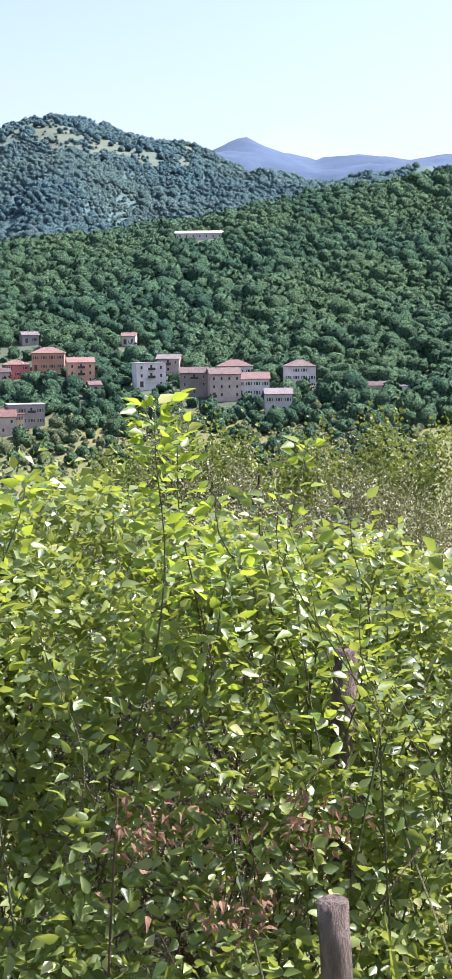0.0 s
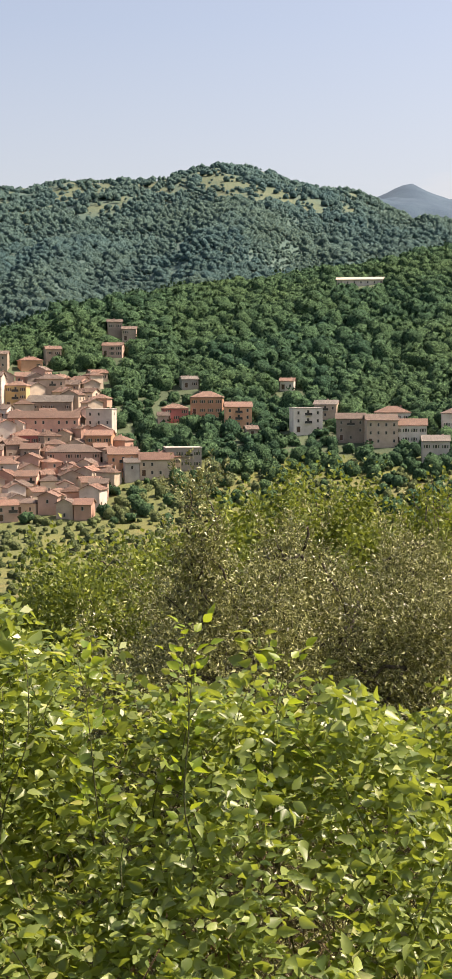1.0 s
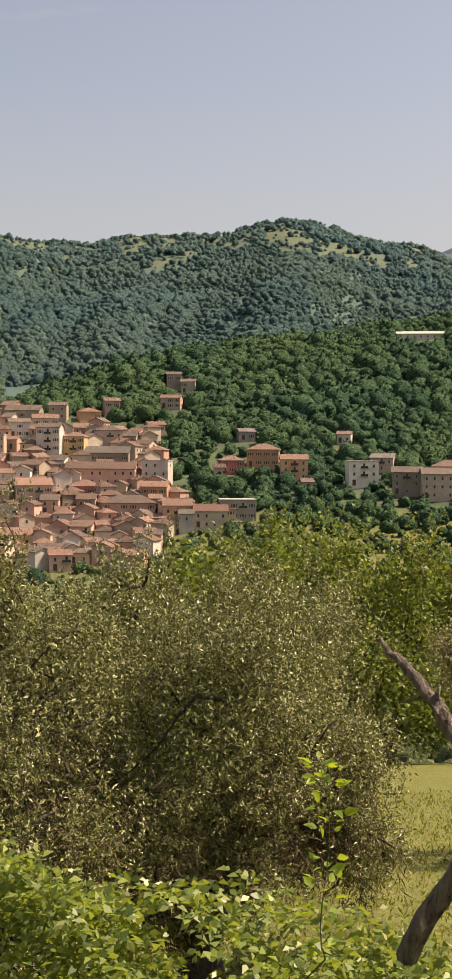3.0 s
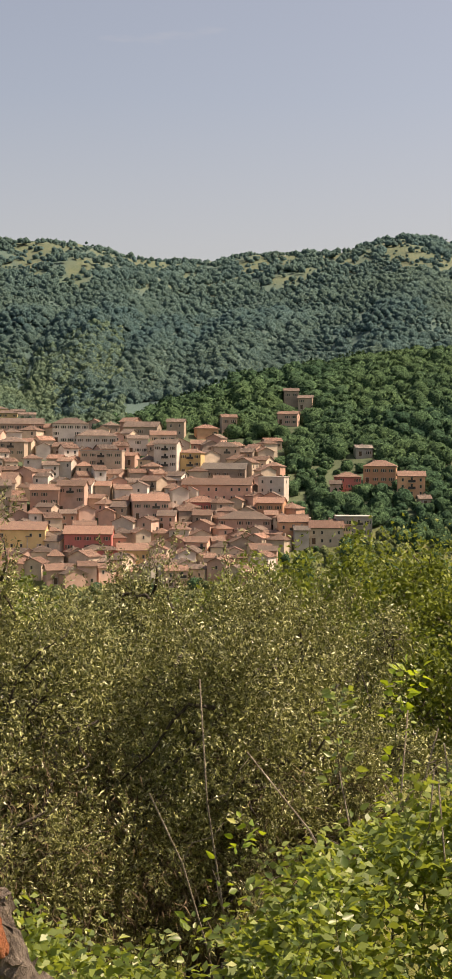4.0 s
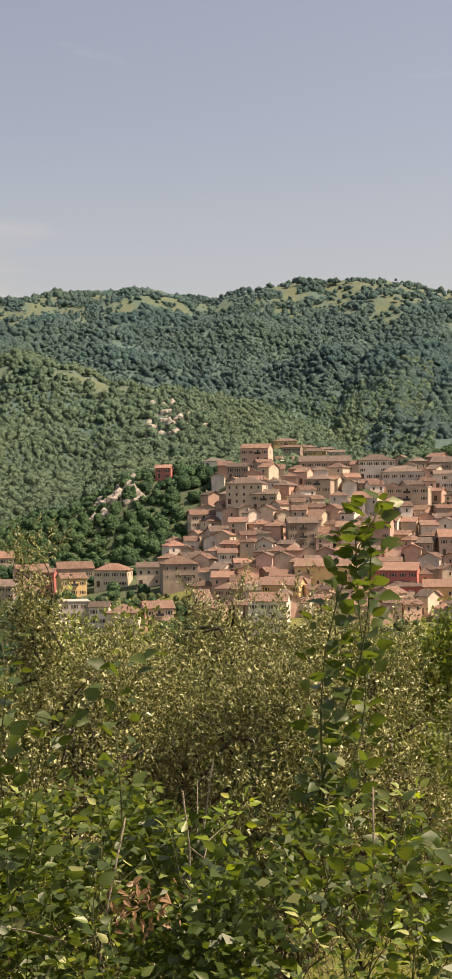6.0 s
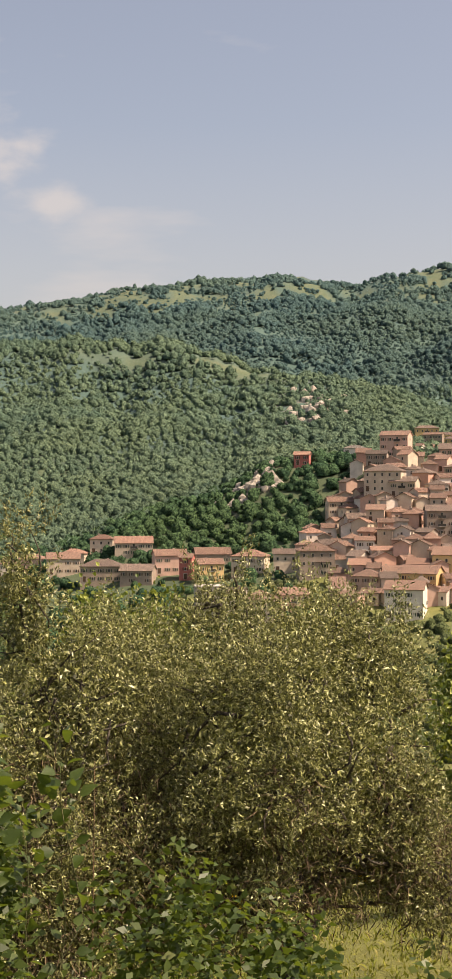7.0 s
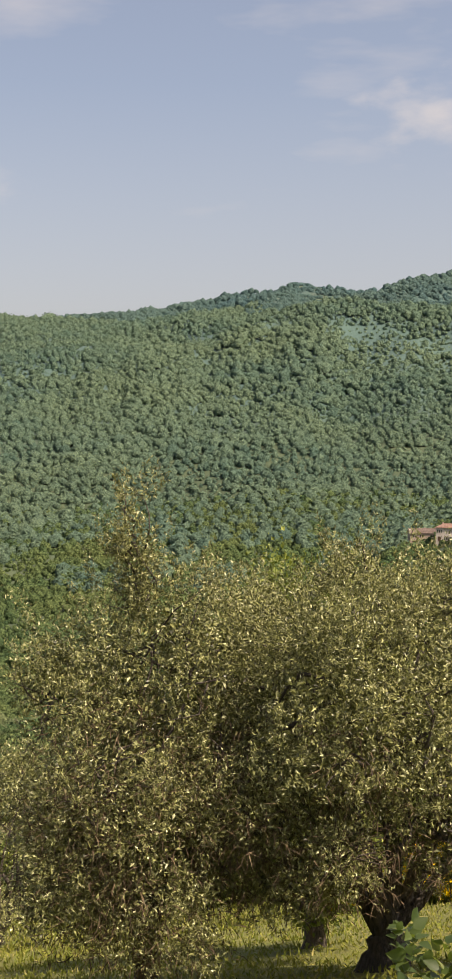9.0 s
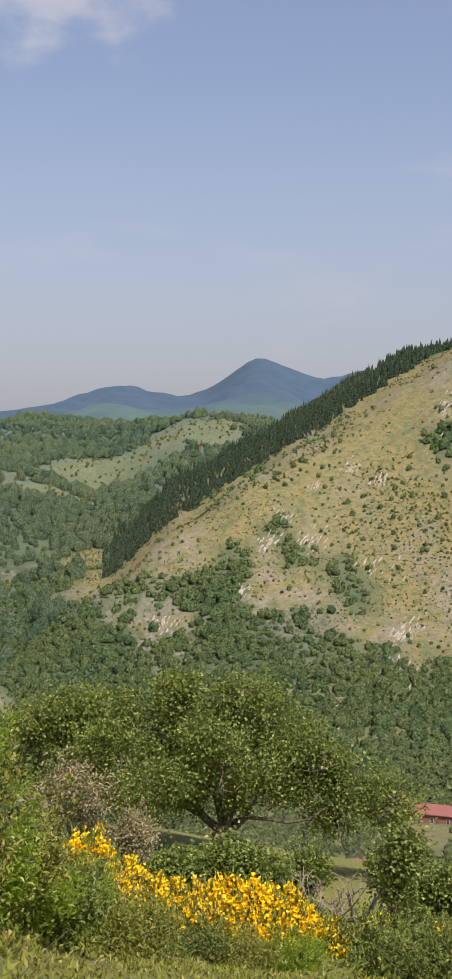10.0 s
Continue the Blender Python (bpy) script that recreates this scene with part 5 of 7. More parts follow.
forest("hill_wood", "dense green oak wood on the hill behind the village", HAZED_MID_WOOD, -28, 3.5, 480, 965, 4.7, 3.6,
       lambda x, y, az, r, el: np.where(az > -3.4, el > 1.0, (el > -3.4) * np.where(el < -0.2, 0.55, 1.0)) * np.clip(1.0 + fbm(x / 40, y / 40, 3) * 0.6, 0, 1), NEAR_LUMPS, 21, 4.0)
forest("knoll_wood", "green wood round the rocky knoll beside the village", HAZED_MID_WOOD, 12.0, 27, 560, 700, 4.6, 2.9,
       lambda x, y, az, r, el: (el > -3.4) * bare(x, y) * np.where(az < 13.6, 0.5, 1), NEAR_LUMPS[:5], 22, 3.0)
forest("ridge_wood", "dense wood covering the second ridge", HAZED_RIDGE_WOOD, 3, 66, 640, 1640, 5.4, 3.3,
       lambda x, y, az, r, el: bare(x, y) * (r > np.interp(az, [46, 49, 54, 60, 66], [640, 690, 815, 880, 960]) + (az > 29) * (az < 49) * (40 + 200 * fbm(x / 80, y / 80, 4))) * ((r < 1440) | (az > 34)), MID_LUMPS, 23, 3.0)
forest("mountain_wood", "far wood on the long mountain under grassy crests", HAZED_FAR_WOOD, -24, 54, 1100, 2130, 6.4, 4.4,
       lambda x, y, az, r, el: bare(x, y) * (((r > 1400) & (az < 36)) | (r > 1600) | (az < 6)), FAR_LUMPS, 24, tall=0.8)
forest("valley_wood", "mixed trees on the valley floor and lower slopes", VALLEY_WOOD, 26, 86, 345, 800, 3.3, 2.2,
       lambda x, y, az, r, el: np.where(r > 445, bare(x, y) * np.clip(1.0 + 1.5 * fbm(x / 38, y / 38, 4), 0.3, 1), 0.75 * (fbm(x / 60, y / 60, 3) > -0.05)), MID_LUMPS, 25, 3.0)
forest("back_hill_wood", "wood on the hills far behind the valley", HAZED_BACK_WOOD, 65.6, 88, 640, 1960, 8.0, 4.2,
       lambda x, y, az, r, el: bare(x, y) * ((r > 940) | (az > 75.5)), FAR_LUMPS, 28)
forest("hill_scrub", "low scrub and broom dotted over the grassy hill", TUFT, 48, 84, 470, 860, 2.4, 0.54,
       lambda x, y, az, r, el: np.clip(0.22 + 1.9 * fbm(x / 22, y / 22, 4) + 0.06 * np.clip(-el, 0, 8) * (az > 57), 0.04, 0.95), [lump_template(ts, ICO1, 5, 0.3, 0.1) for _ in range(5)], 26, tall=0.85)
forest("hill_bushes", "round dark bushes standing singly on the grassy hill", VALLEY_WOOD, 49, 82, 480, 800, 6.5, 1.15,
       lambda x, y, az, r, el: (el > -9) * np.clip(0.22 - 0.05 * el + 1.2 * fbm(x / 50 + 3, y / 50, 4), 0.04, 0.8), FAR_LUMPS, 37)
forest("spur_scrub", "low scrub dotted over the bare spurs behind the valley", TUFT, 68, 86, 1000, 1400, 7.0, 1.3,
       lambda x, y, az, r, el: 0.45 + 0 * r, FAR_LUMPS[:4], 36)
forest("crest_trees", "single trees standing along the grassy mountain crests", HAZED_FAR_WOOD, -20, 36, 1500, 2130, 26.0, 3.4,
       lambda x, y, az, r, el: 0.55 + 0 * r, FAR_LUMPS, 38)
scatter("pine_wood", "dark conifers along the back ridge", PINE, 60.5, 77, 760, 970, 8000, 1.5,
        lambda x, y, az, r, el: np.clip((r - np.interp(az, [61, 64, 66, 68.3, 70.6, 73.6, 77], [885, 826, 806, 794, 774, 750, 714])) / 10, 0, 1), CONES, 0.85, 27, 0)
forest("grove", "grey-green olive groves on the terraces below the village", GROVE, -24, 84, 150, 500, 4.9, 1.9,
       lambda x, y, az, r, el: np.where(az > 45, 0.8 * (r < 460) * (r > 130), 0.9), FAR_LUMPS, 29, 4.0, 0.85)
scatter("village_trees", "garden trees among the village houses", HAZED_MID_WOOD, -23, 26, 430, 640, 2000, 1.9,
        lambda x, y, az, r, el: np.where((az > -3) & (az < 12.5), 0.16, 0.8) * (el < 1.5), NEAR_LUMPS[:4], 1.0, 30, 4.0)


END_X, END_Y, END_Z = 19.1, 3.0, 0.53  # where the walk turns to the grassy hill


def seen_from_end(az, el):
    """Where a sight line from the end of the walk meets the hill."""
    d = np.linspace(420, 900, 1600)
    a, e = radians(az), math.tan(radians(el))
    x, y = END_X - math.sin(a) * d, END_Y + math.cos(a) * d
    k = int(np.argmax(land(x, y) >= END_Z + d * e))
    return float(x[k]), float(y[k])


def rock_outcrops():
    """Steep pale slabs breaking through the grass of the hill in bands, and crags on the knoll."""
    rs = np.random.RandomState(31)
    v, f = ICO1
    s = Soup()
    bands = [(62.4, 2.4, 9, 34), (63.0, 1.6, 6, 16), (66.9, -0.8, 8, 30), (65.6, -1.3, 8, 30), (68.4, -1.6, 6, 16), (70.4, -4.0, 9, 40), (69.8, -2.9, 8, 26), (71.7, -6.1, 9, 40), (72.4, -6.6, 7, 26), (65.1, -9.3, 10, 70), (64.8, -7.9, 8, 44),
             (64.2, -10.3, 8, 46), (67.5, -12.3, 8, 54), (67.8, -11.1, 7, 36), (57.1, -1.3, 6, 30), (56.8, -0.4, 5, 18), (55.5, -3.1, 6, 30), (55.9, -2.2, 5, 18), (78.4, -8.8, 9, 40), (75.0, -7.5, 9, 30), (68.8, -3.9, 8, 20), (61.2, -5.4, 8, 16), (66.3, -5.0, 9, 20)]
    bands += [(rs.uniform(56, 74), rs.uniform(-8, 2), 12, 9) for _ in range(16)]
    for az, el, spread, count in bands:
        cx_, cy_ = seen_from_end(az, el)
        a = radians(az)
        right, along = np.array([math.cos(a), math.sin(a), 0]), np.array([-math.sin(a), math.cos(a), 0])
        for _ in range(count):
            p = np.array([cx_, cy_, 0]) + right * rs.normal(0, spread * 0.32) + along * rs.normal(0, spread * 0.55)
            z = float(land(p[0], p[1]))
            k = rs.uniform(0.4, 1.25)
            axis = unit(right * rs.uniform(0.3, 0.6) + np.array([0, 0, 0.75]) + along * rs.uniform(0.3, 0.7))
            side = unit(np.cross(axis, along) + rs.normal(0, 0.15, 3))
            w = v * rs.uniform(0.7, 1.25, (len(v), 1)) * k
            w = w[:, :1] * side * 0.42 + w[:, 1:2] * np.cross(axis, side) * 0.55 + w[:, 2:] * axis * 1.9
            s.add(w + [p[0], p[1], z], f)
    crags = [(16.5 + rs.normal(0, 0.6), 617 + rs.normal(0, 7), 2.3) for _ in range(80)] + [(14.1 + rs.normal(0, 0.55), 1040 + rs.normal(0, 45), 4.2) for _ in range(90)]
    for az, r, big_ in crags:
        x, y = polar(az, r)
        k = rs.uniform(0.5, 1.4) * big_
        w = v * rs.uniform(0.7, 1.25, (len(v), 1)) * [k * 1.0, k * 0.9, k * 0.95]
        w = w @ np.array(Euler((rs.uniform(-0.2, 0.4), rs.uniform(-0.2, 0.4), rs.uniform(0, 3))).to_matrix()).T
        s.add(w + [float(x), float(y), float(land(x, y))], f)
    return tagged(new("rock_outcrop", s.mesh("rock_outcrop", ROCK)), "pale grey tilted rock slabs breaking through the grass", "rock", kind="stuff")


rock_outcrops()


# ---- trees near the lane ----
def crown_points(rs, lobes, count, shell=0.5):
    """Points in and near the skin of a cluster of ellipsoid lobes, with the way outwards."""
    lobes = np.array(lobes, float)
    vol = lobes[:, 3] * lobes[:, 4] + 0.05
    k = rs.choice(len(lobes), count, p=vol / vol.sum())
    d = unit(rs.normal(0, 1, (count, 3)))
    rad = 1 - shell * rs.rand(count) ** 1.6
    L = lobes[k]
    bumps = 1 + 0.16 * np.sin(d[:, 0] * 9 + k) * np.sin(d[:, 1] * 8 + 2 * k) + 0.1 * np.sin(d[:, 2] * 13 + k)
    p = L[:, :3] + d * (rad * bumps)[:, None] * np.stack([L[:, 3], L[:, 3], L[:, 4]], 1)
    return p, d


def tree(name, x, y, lobes, leaf_mat, bark, leaf, width, count, trunk_r, label, category="tree", droop=0.0, seed=1, spikes=0, twigs=60, fork=None, spray=0.0, tufted=9, dense=0.07, dry=0):
    """Trunk with limbs to every lobe, twigs, and a crown of single leaves; lobes are given from the foot."""
    rs = np.random.RandomState(seed)
    root = empty(name, x, y, float(land(x, y)), 0)
    s = Soup()
    fork = fork or min(l[2] for l in lobes) * 0.45
    base = np.array([0.0, 0, -0.4])
    top = np.array([rs.uniform(-0.15, 0.15), rs.uniform(-0.15, 0.15), max(0.5, fork)])
    tube(s, bend(base, top, 6, 0.05, seed), np.linspace(trunk_r * 1.35, trunk_r * 0.85, 6), 9, 0.12, seed)
    for k, l in enumerate(lobes):
        if l[2] < 0.42 * max(c[2] for c in lobes) or l[3] < 0.6 or (len(lobes) > 14 and k % 3 and k > 2):
            continue
        q = np.array(l[:3]) + [0, 0, -0.15 * l[4]]
        tube(s, bend(top - [0, 0, 0.1], q, 8, 0.10, seed * 31 + k), trunk_r * (0.36 + 0.16 * (k < 3)) * np.linspace(1.0, 0.3, 8) ** 1.6, 7, 0.1, seed + k)
    for k in range(twigs):
        l = lobes[rs.randint(len(lobes))]
        a = np.array(l[:3]) + rs.normal(0, 0.25, 3) * [l[3], l[3], l[4]]
        d = unit(rs.normal(0, 1, 3) + [0, 0, 0.1])
        b = np.array(l[:3]) + d * [l[3], l[3], l[4]] * 0.92
        tube(s, bend(a, b, 5, 0.12, seed * 77 + k), np.linspace(trunk_r * 0.10, trunk_r * 0.02, 5), 4, 0, k)
    child("trunk", s.mesh("trunk", bark, True), root)
    tufts = []
    for l in lobes:
        out = unit(rs.normal(0, 1, (tufted, 3)) + [0, 0, 0.25])
        tufts += [(*(np.array(l[:3]) + o * [l[3], l[3], l[4]] * 0.72), l[3] * q, l[4] * q) for o, q in zip(out, rs.uniform(0.28, 0.46, tufted))]
    p, d = crown_points(rs, tufts, count // 9, 0.75)
    if spray:
        run = unit(d * 0.7 + rs.normal(0, 0.55, d.shape) + [0, 0, 0.55]) * (spray * rs.uniform(0.5, 1.3, len(d)))[:, None]
        p = (p[:, None] + run[:, None] * np.linspace(0, 1, 9)[None, :, None]).reshape(-1, 3) + rs.normal(0, leaf * 0.22, (len(p) * 9, 3))
        d = np.repeat(unit(run), 9, 0)
    else:
        p, d = np.repeat(p, 9, 0), np.repeat(d, 9, 0)
        p = p + rs.normal(0, leaf * 1.35, p.shape) * [1, 1, 1.3]
    if spikes:
        n = spikes * 60
        b = rs.randint(0, len(lobes), spikes)
        L = np.array(lobes)[b]
        ang = rs.uniform(0, 2 * np.pi, spikes)
        st = L[:, :3] + np.stack([np.cos(ang) * L[:, 3] * 0.7, np.sin(ang) * L[:, 3] * 0.7, L[:, 4] * 0.75], 1)
        up = unit(np.stack([np.cos(ang) * 0.35, np.sin(ang) * 0.35, np.ones(spikes)], 1) + rs.normal(0, 0.15, (spikes, 3)))
        t = rs.rand(spikes, 60, 1) * rs.uniform(0.3, 0.9, (spikes, 1, 1))
        sp = (st[:, None] + up[:, None] * t + rs.normal(0, 0.04, (spikes, 60, 3))).reshape(n, 3)
        p, d = np.concatenate([p, sp]), np.concatenate([d, np.repeat(up, 60, 0)])
    c = Soup()
    way = d * 0.8 + rs.normal(0, 0.75, p.shape) + [0, 0, 0.25 - droop]
    leaf_soup(c, p, way, leaf, width, rs)
    q, _ = crown_points(rs, [(*l[:3], l[3] * 0.74, l[4] * 0.74) for l in lobes], int(count * dense), 0.45)
    leaf_soup(c, q, rs.normal(0, 1, q.shape), leaf * 1.3, max(0.24, width), rs)
    child("crown", c.mesh("crown", leaf_mat), root)
    if dry:
        w = Soup()
        low = [l for l in lobes if l[2] < 3.9]
        q, out = crown_points(rs, [(*l[:3], l[3] * 0.98, l[4] * 0.98) for l in low], dry, 0.6)
        leaf_soup(w, q, rs.normal(0, 0.7, q.shape) + out * 0.5 - [0, 0, 0.5], 0.26, 0.028, rs)
        tagged(child("dry_brushwood", w.mesh("dry_brushwood", OLIVE_TWIG), root, "dry brown inner twigs"), kind="stuff")
    return tagged(root, label, category)


def lobes_round(R, H, n, seed, base):
    """Lobes heaped into a broad uneven crown of radius R and height H above base."""
    rs = np.random.RandomState(seed)
    out = [(0, 0, base + H * 0.52, R * 0.50, H * 0.36)]
    m = int(n * 1.9)
    for k in range(m):
        u = (k + 0.5) / m
        zz = 0.10 + 0.80 * ((k * 0.618) % 1.0)
        a = 2.4 * k + rs.uniform(-0.4, 0.4)
        q = R * math.sqrt(max(0.05, 1 - (2 * zz - 0.9) ** 2)) * rs.uniform(0.45, 0.80)
        out.append((math.cos(a) * q, math.sin(a) * q, base + H * zz, R * rs.uniform(0.22, 0.36), H * rs.uniform(0.13, 0.22)))
    return out


# the big olive that the lane passes
big = [(0, 0, 4.75, 1.9, 1.75), (-1.9, -0.5, 4.5, 1.5, 1.7), (1.2, -0.4, 4.7, 1.3, 1.7), (0.2, -1.6, 4.2, 1.5, 1.9), (-2.4, 0.9, 4.2, 1.4, 1.8), (0.3, 1.5, 4.7, 1.5, 1.7), (1.6, 0.6, 4.3, 0.95, 1.8),
       (-2.9, 0.1, 3.6, 1.1, 1.6), (-1.4, -1.9, 3.0, 1.3, 1.4), (1.1, -1.3, 4.0, 1.0, 1.2), (-2.6, -0.8, 2.6, 1.2, 1.4), (-2.9, -0.6, 1.6, 1.0, 1.0), (-2.2, -1.5, 1.7, 1.0, 1.0), (-1.6, 1.7, 2.6, 1.2, 1.3),
       (2.0, -0.3, 3.2, 0.7, 1.1), (2.2, -0.5, 2.5, 0.5, 0.8), (2.5, 0.1, 2.1, 0.8, 1.0), (0.4, -1.9, 2.2, 0.8, 0.8), (-0.6, -1.6, 1.7, 0.9, 0.7), (-0.8, -2.2, 2.8, 1.0, 0.8), (0.6, -1.9, 3.7, 0.8, 0.7),
       (0.6, -1.3, 2.6, 1.0, 0.95), (1.5, -0.7, 2.6, 0.85, 0.9), (2.0, 0.7, 2.3, 0.9, 0.9), (-0.9, 0.6, 5.9, 0.7, 0.7), (0.9, 0.5, 5.9, 0.7, 0.6)]
tree("olive_tree", 7.0, 19.4, big, OLIVE_LEAF, OLIVE_BARK, 0.072, 0.16, 150000, 0.36, "old olive tree with grey-green foliage hanging low over the field", "olive tree", 0.1, 3, 240, twigs=170, fork=0.6, spray=0.17, dense=0.16, dry=15000)
side_olive = [(0.2, 0.3, 5.0, 1.3, 1.7), (-0.7, -0.2, 4.4, 1.2, 1.6), (0.9, 0.4, 5.2, 1.2, 1.6), (0.4, -0.8, 3.7, 1.2, 1.6), (-0.4, 0.9, 4.5, 1.2, 1.6), (0.0, 0.0, 6.85, 0.36, 1.1), (-1.0, -0.7, 4.5, 0.75, 1.0), (0.0, 0.1, 6.2, 0.55, 0.8),
              (0.0, -0.8, 2.5, 1.3, 1.5), (-0.8, -0.7, 2.2, 1.1, 1.4), (0.9, -0.7, 2.4, 1.2, 1.5), (0.0, -0.5, 1.7, 1.2, 1.1), (-0.9, -0.2, 1.7, 1.0, 1.0), (1.0, -0.4, 1.7, 1.1, 1.1)]
tree("olive_tree", 4.15, 16.8, side_olive, OLIVE_LEAF, OLIVE_BARK, 0.070, 0.16, 80000, 0.20, "olive tree with a single tall sprig beside the older one", "olive tree", 0.15, 8, 80, twigs=80, spray=0.17, dense=0.16, dry=6500)
tree("olive_tree", 11.0, 31.0, lobes_round(2.4, 4.3, 6, 4, 1.4), OLIVE_LEAF, OLIVE_BARK, 0.12, 0.2, 12000, 0.24, "smaller olive tree further down the field", "olive tree", 0.2, 4, 8)
tree("olive_tree", -11.6, 28.6, lobes_round(3.2, 5.2, 7, 6, 0.8), OLIVE_LEAF, OLIVE_BARK, 0.12, 0.2, 16000, 0.28, "olive tree with dark foliage down to the grass", "olive tree", 0.25, 6, 8)
tree("almond_tree", 15.0, 27.0, lobes_round(2.6, 4.6, 6, 7, 1.4), SHRUB_LEAF, OAK_BARK, 0.10, 0.22, 12000, 0.2, "thin almond tree with brownish sparse leaves", "almond tree", 0.1, 7, 8)

tree("oak_tree", 3.0, 23.5, [(0, 0, 6.0, 1.7, 2.0), (-0.9, 0.2, 4.8, 1.4, 1.9), (0.9, 0.3, 5.2, 1.4, 1.9), (0.1, -0.8, 4.4, 1.5, 1.9), (0.0, 0.9, 4.6, 1.5, 1.9), (-0.8, -0.3, 2.8, 1.3, 1.6), (0.7, -0.3, 2.8, 1.3, 1.6), (-0.2, 0.2, 1.6, 1.4, 1.2)],
     OAK_LEAF, OAK_BARK, 0.10, 0.40, 40000, 0.2, "dense dark green oak beside the olive trees", "oak tree", 0.1, 39, 0, twigs=60, dense=0.15)

# oaks along the lower edge of the field: bearing, distance, radius, elevation of the top
OAKS = [(-25.5, 60, 4.6, -2.6), (-21.5, 56, 4.2, -2.9), (-18.0, 62, 4.6, -2.2), (-14.2, 60, 4.4, -2.8), (-10.8, 57, 4.2, -3.0), (-7.4, 60, 4.8, -2.2),
        (-4.2, 58, 4.2, -2.9), (-1.4, 52, 3.6, -4.0), (0.4, 47, 2.8, -4.0), (-27, 40, 3.4, -4.0)]
for k, (az, r, R, el) in enumerate(OAKS):
    x, y = polar(az, r)
    g = float(land(x, y))
    H = CZ + r * math.tan(radians(el)) - g
    tree("oak_tree", float(x), float(y), lobes_round(R, max(3.5, H - 1.2), 8, 40 + k, 1.0), OAK_LEAF, OAK_BARK, 0.22, 0.42, 6500, 0.28,
         "leafy green oak tree at the lower edge of the field", "oak tree", 0.1, 40 + k, 0, twigs=40)

# bushes and trees at the far edge of the field
for k, (az, r, R, H) in enumerate([(2.6, 46, 1.8, 2.6), (4.2, 46, 1.9, 2.4), (5.8, 47, 2.0, 2.8), (7.5, 47, 2.4, 4.4), (10.0, 50, 2.6, 4.6), (12.3, 46, 2.2, 3.8), (14.6, 48, 2.3, 4.0), (17.0, 46, 2.0, 3.2), (19.5, 48, 2.4, 3.4), (23, 50, 2.4, 3.6), (27, 50, 2.4, 3.6), (31, 50, 2.4, 3.6)]):
    x, y = polar(az, r)
    tree("oak_tree", float(x), float(y), lobes_round(R, H, 6, 70 + k, 0.3), OAK_LEAF, OAK_BARK, 0.20, 0.42, 4200, 0.14,
         "bushy young oak at the field's far edge", "oak tree", 0.1, 70 + k, 0, twigs=30)


def broom(x, y, R, H, seed, flowers=2600, sink=0.0):
    """A broom bush: upright green rods tipped with yellow flowers."""
    rs = np.random.RandomState(seed)
    root = empty("broom_bush", x, y, float(land(x, y)) - sink)
    n = 420
    a, q = rs.uniform(0, 2 * np.pi, n), np.sqrt(rs.rand(n))
    p0 = np.stack([np.cos(a) * q * R * 0.55, np.sin(a) * q * R * 0.55, np.zeros(n)], 1)
    hgt = H * (1 - 0.45 * q ** 2) * rs.uniform(0.75, 1.1, n) * (1 + 0.2 * np.sin(a * 3 + seed))
    p1 = np.stack([np.cos(a) * q * R, np.sin(a) * q * R, hgt], 1)
    s = Soup()
    t = rs.rand(n, 6, 1)
    mid = (p0[:, None] * (1 - t) + p1[:, None] * t).reshape(-1, 3)
    leaf_soup(s, mid, np.repeat(p1 - p0, 6, 0) + rs.normal(0, 0.25, (n * 6, 3)), 0.35, 0.09, rs)
    tagged(child("foliage", s.mesh("foliage", BROOM_STEM), root), kind="stuff")
    f = Soup()
    k = rs.randint(0, n, flowers)
    t = 1 - 0.62 * rs.rand(flowers, 1) ** 1.3
    fp = p0[k] * (1 - t) + p1[k] * t + rs.normal(0, 0.035, (flowers, 3))
    leaf_soup(f, fp, rs.normal(0, 1, (flowers, 3)) + [0, 0, 0.6], 0.098, 0.55, rs)
    tagged(child("blossom", f.mesh("blossom", BROOM_FLOWER), root, "bright yellow flowers"), kind="stuff")
    return tagged(root, "broom bush covered in bright yellow flowers", "broom bush", "broom bushes in flower")


def place(az, r, from_x, from_y):
    a = radians(az)
    return from_x - math.sin(a) * r, from_y + math.cos(a) * r


for k, (az, r, R, H, n) in enumerate([(78.3, 37, 1.1, 2.0, 2600), (73.9, 38, 1.1, 1.5, 2200), (71.6, 37, 1.2, 1.7, 2600), (69.6, 36, 1.1, 1.7, 2400), (65.0, 40, 0.8, 1.1, 1500)]):
    x, y = place(az, r, END_X, END_Y)
    broom(x, y, R, H + 0.1, 90 + k, int(n * 2.6), 0.5)
for k, (az, r, R, H, n) in enumerate([(77.3, 33.0, 1.0, 2.2, 11000), (76.0, 33.4, 0.9, 1.7, 7500), (74.6, 33.4, 0.9, 1.45, 6000), (73.2, 33.2, 0.9, 1.4, 6000), (71.6, 32.8, 1.0, 1.55, 8000), (70.2, 32.4, 1.0, 1.55, 8000), (68.9, 32.6, 1.0, 1.4, 8000), (67.3, 33.5, 0.9, 0.8, 2600), (64.8, 34, 0.8, 0.9, 3000), (62.0, 34, 0.8, 0.9, 4000)]):
    x, y = place(az, r, END_X, END_Y)
    broom(x, y, R, H, 120 + k, int(n * 2.1))
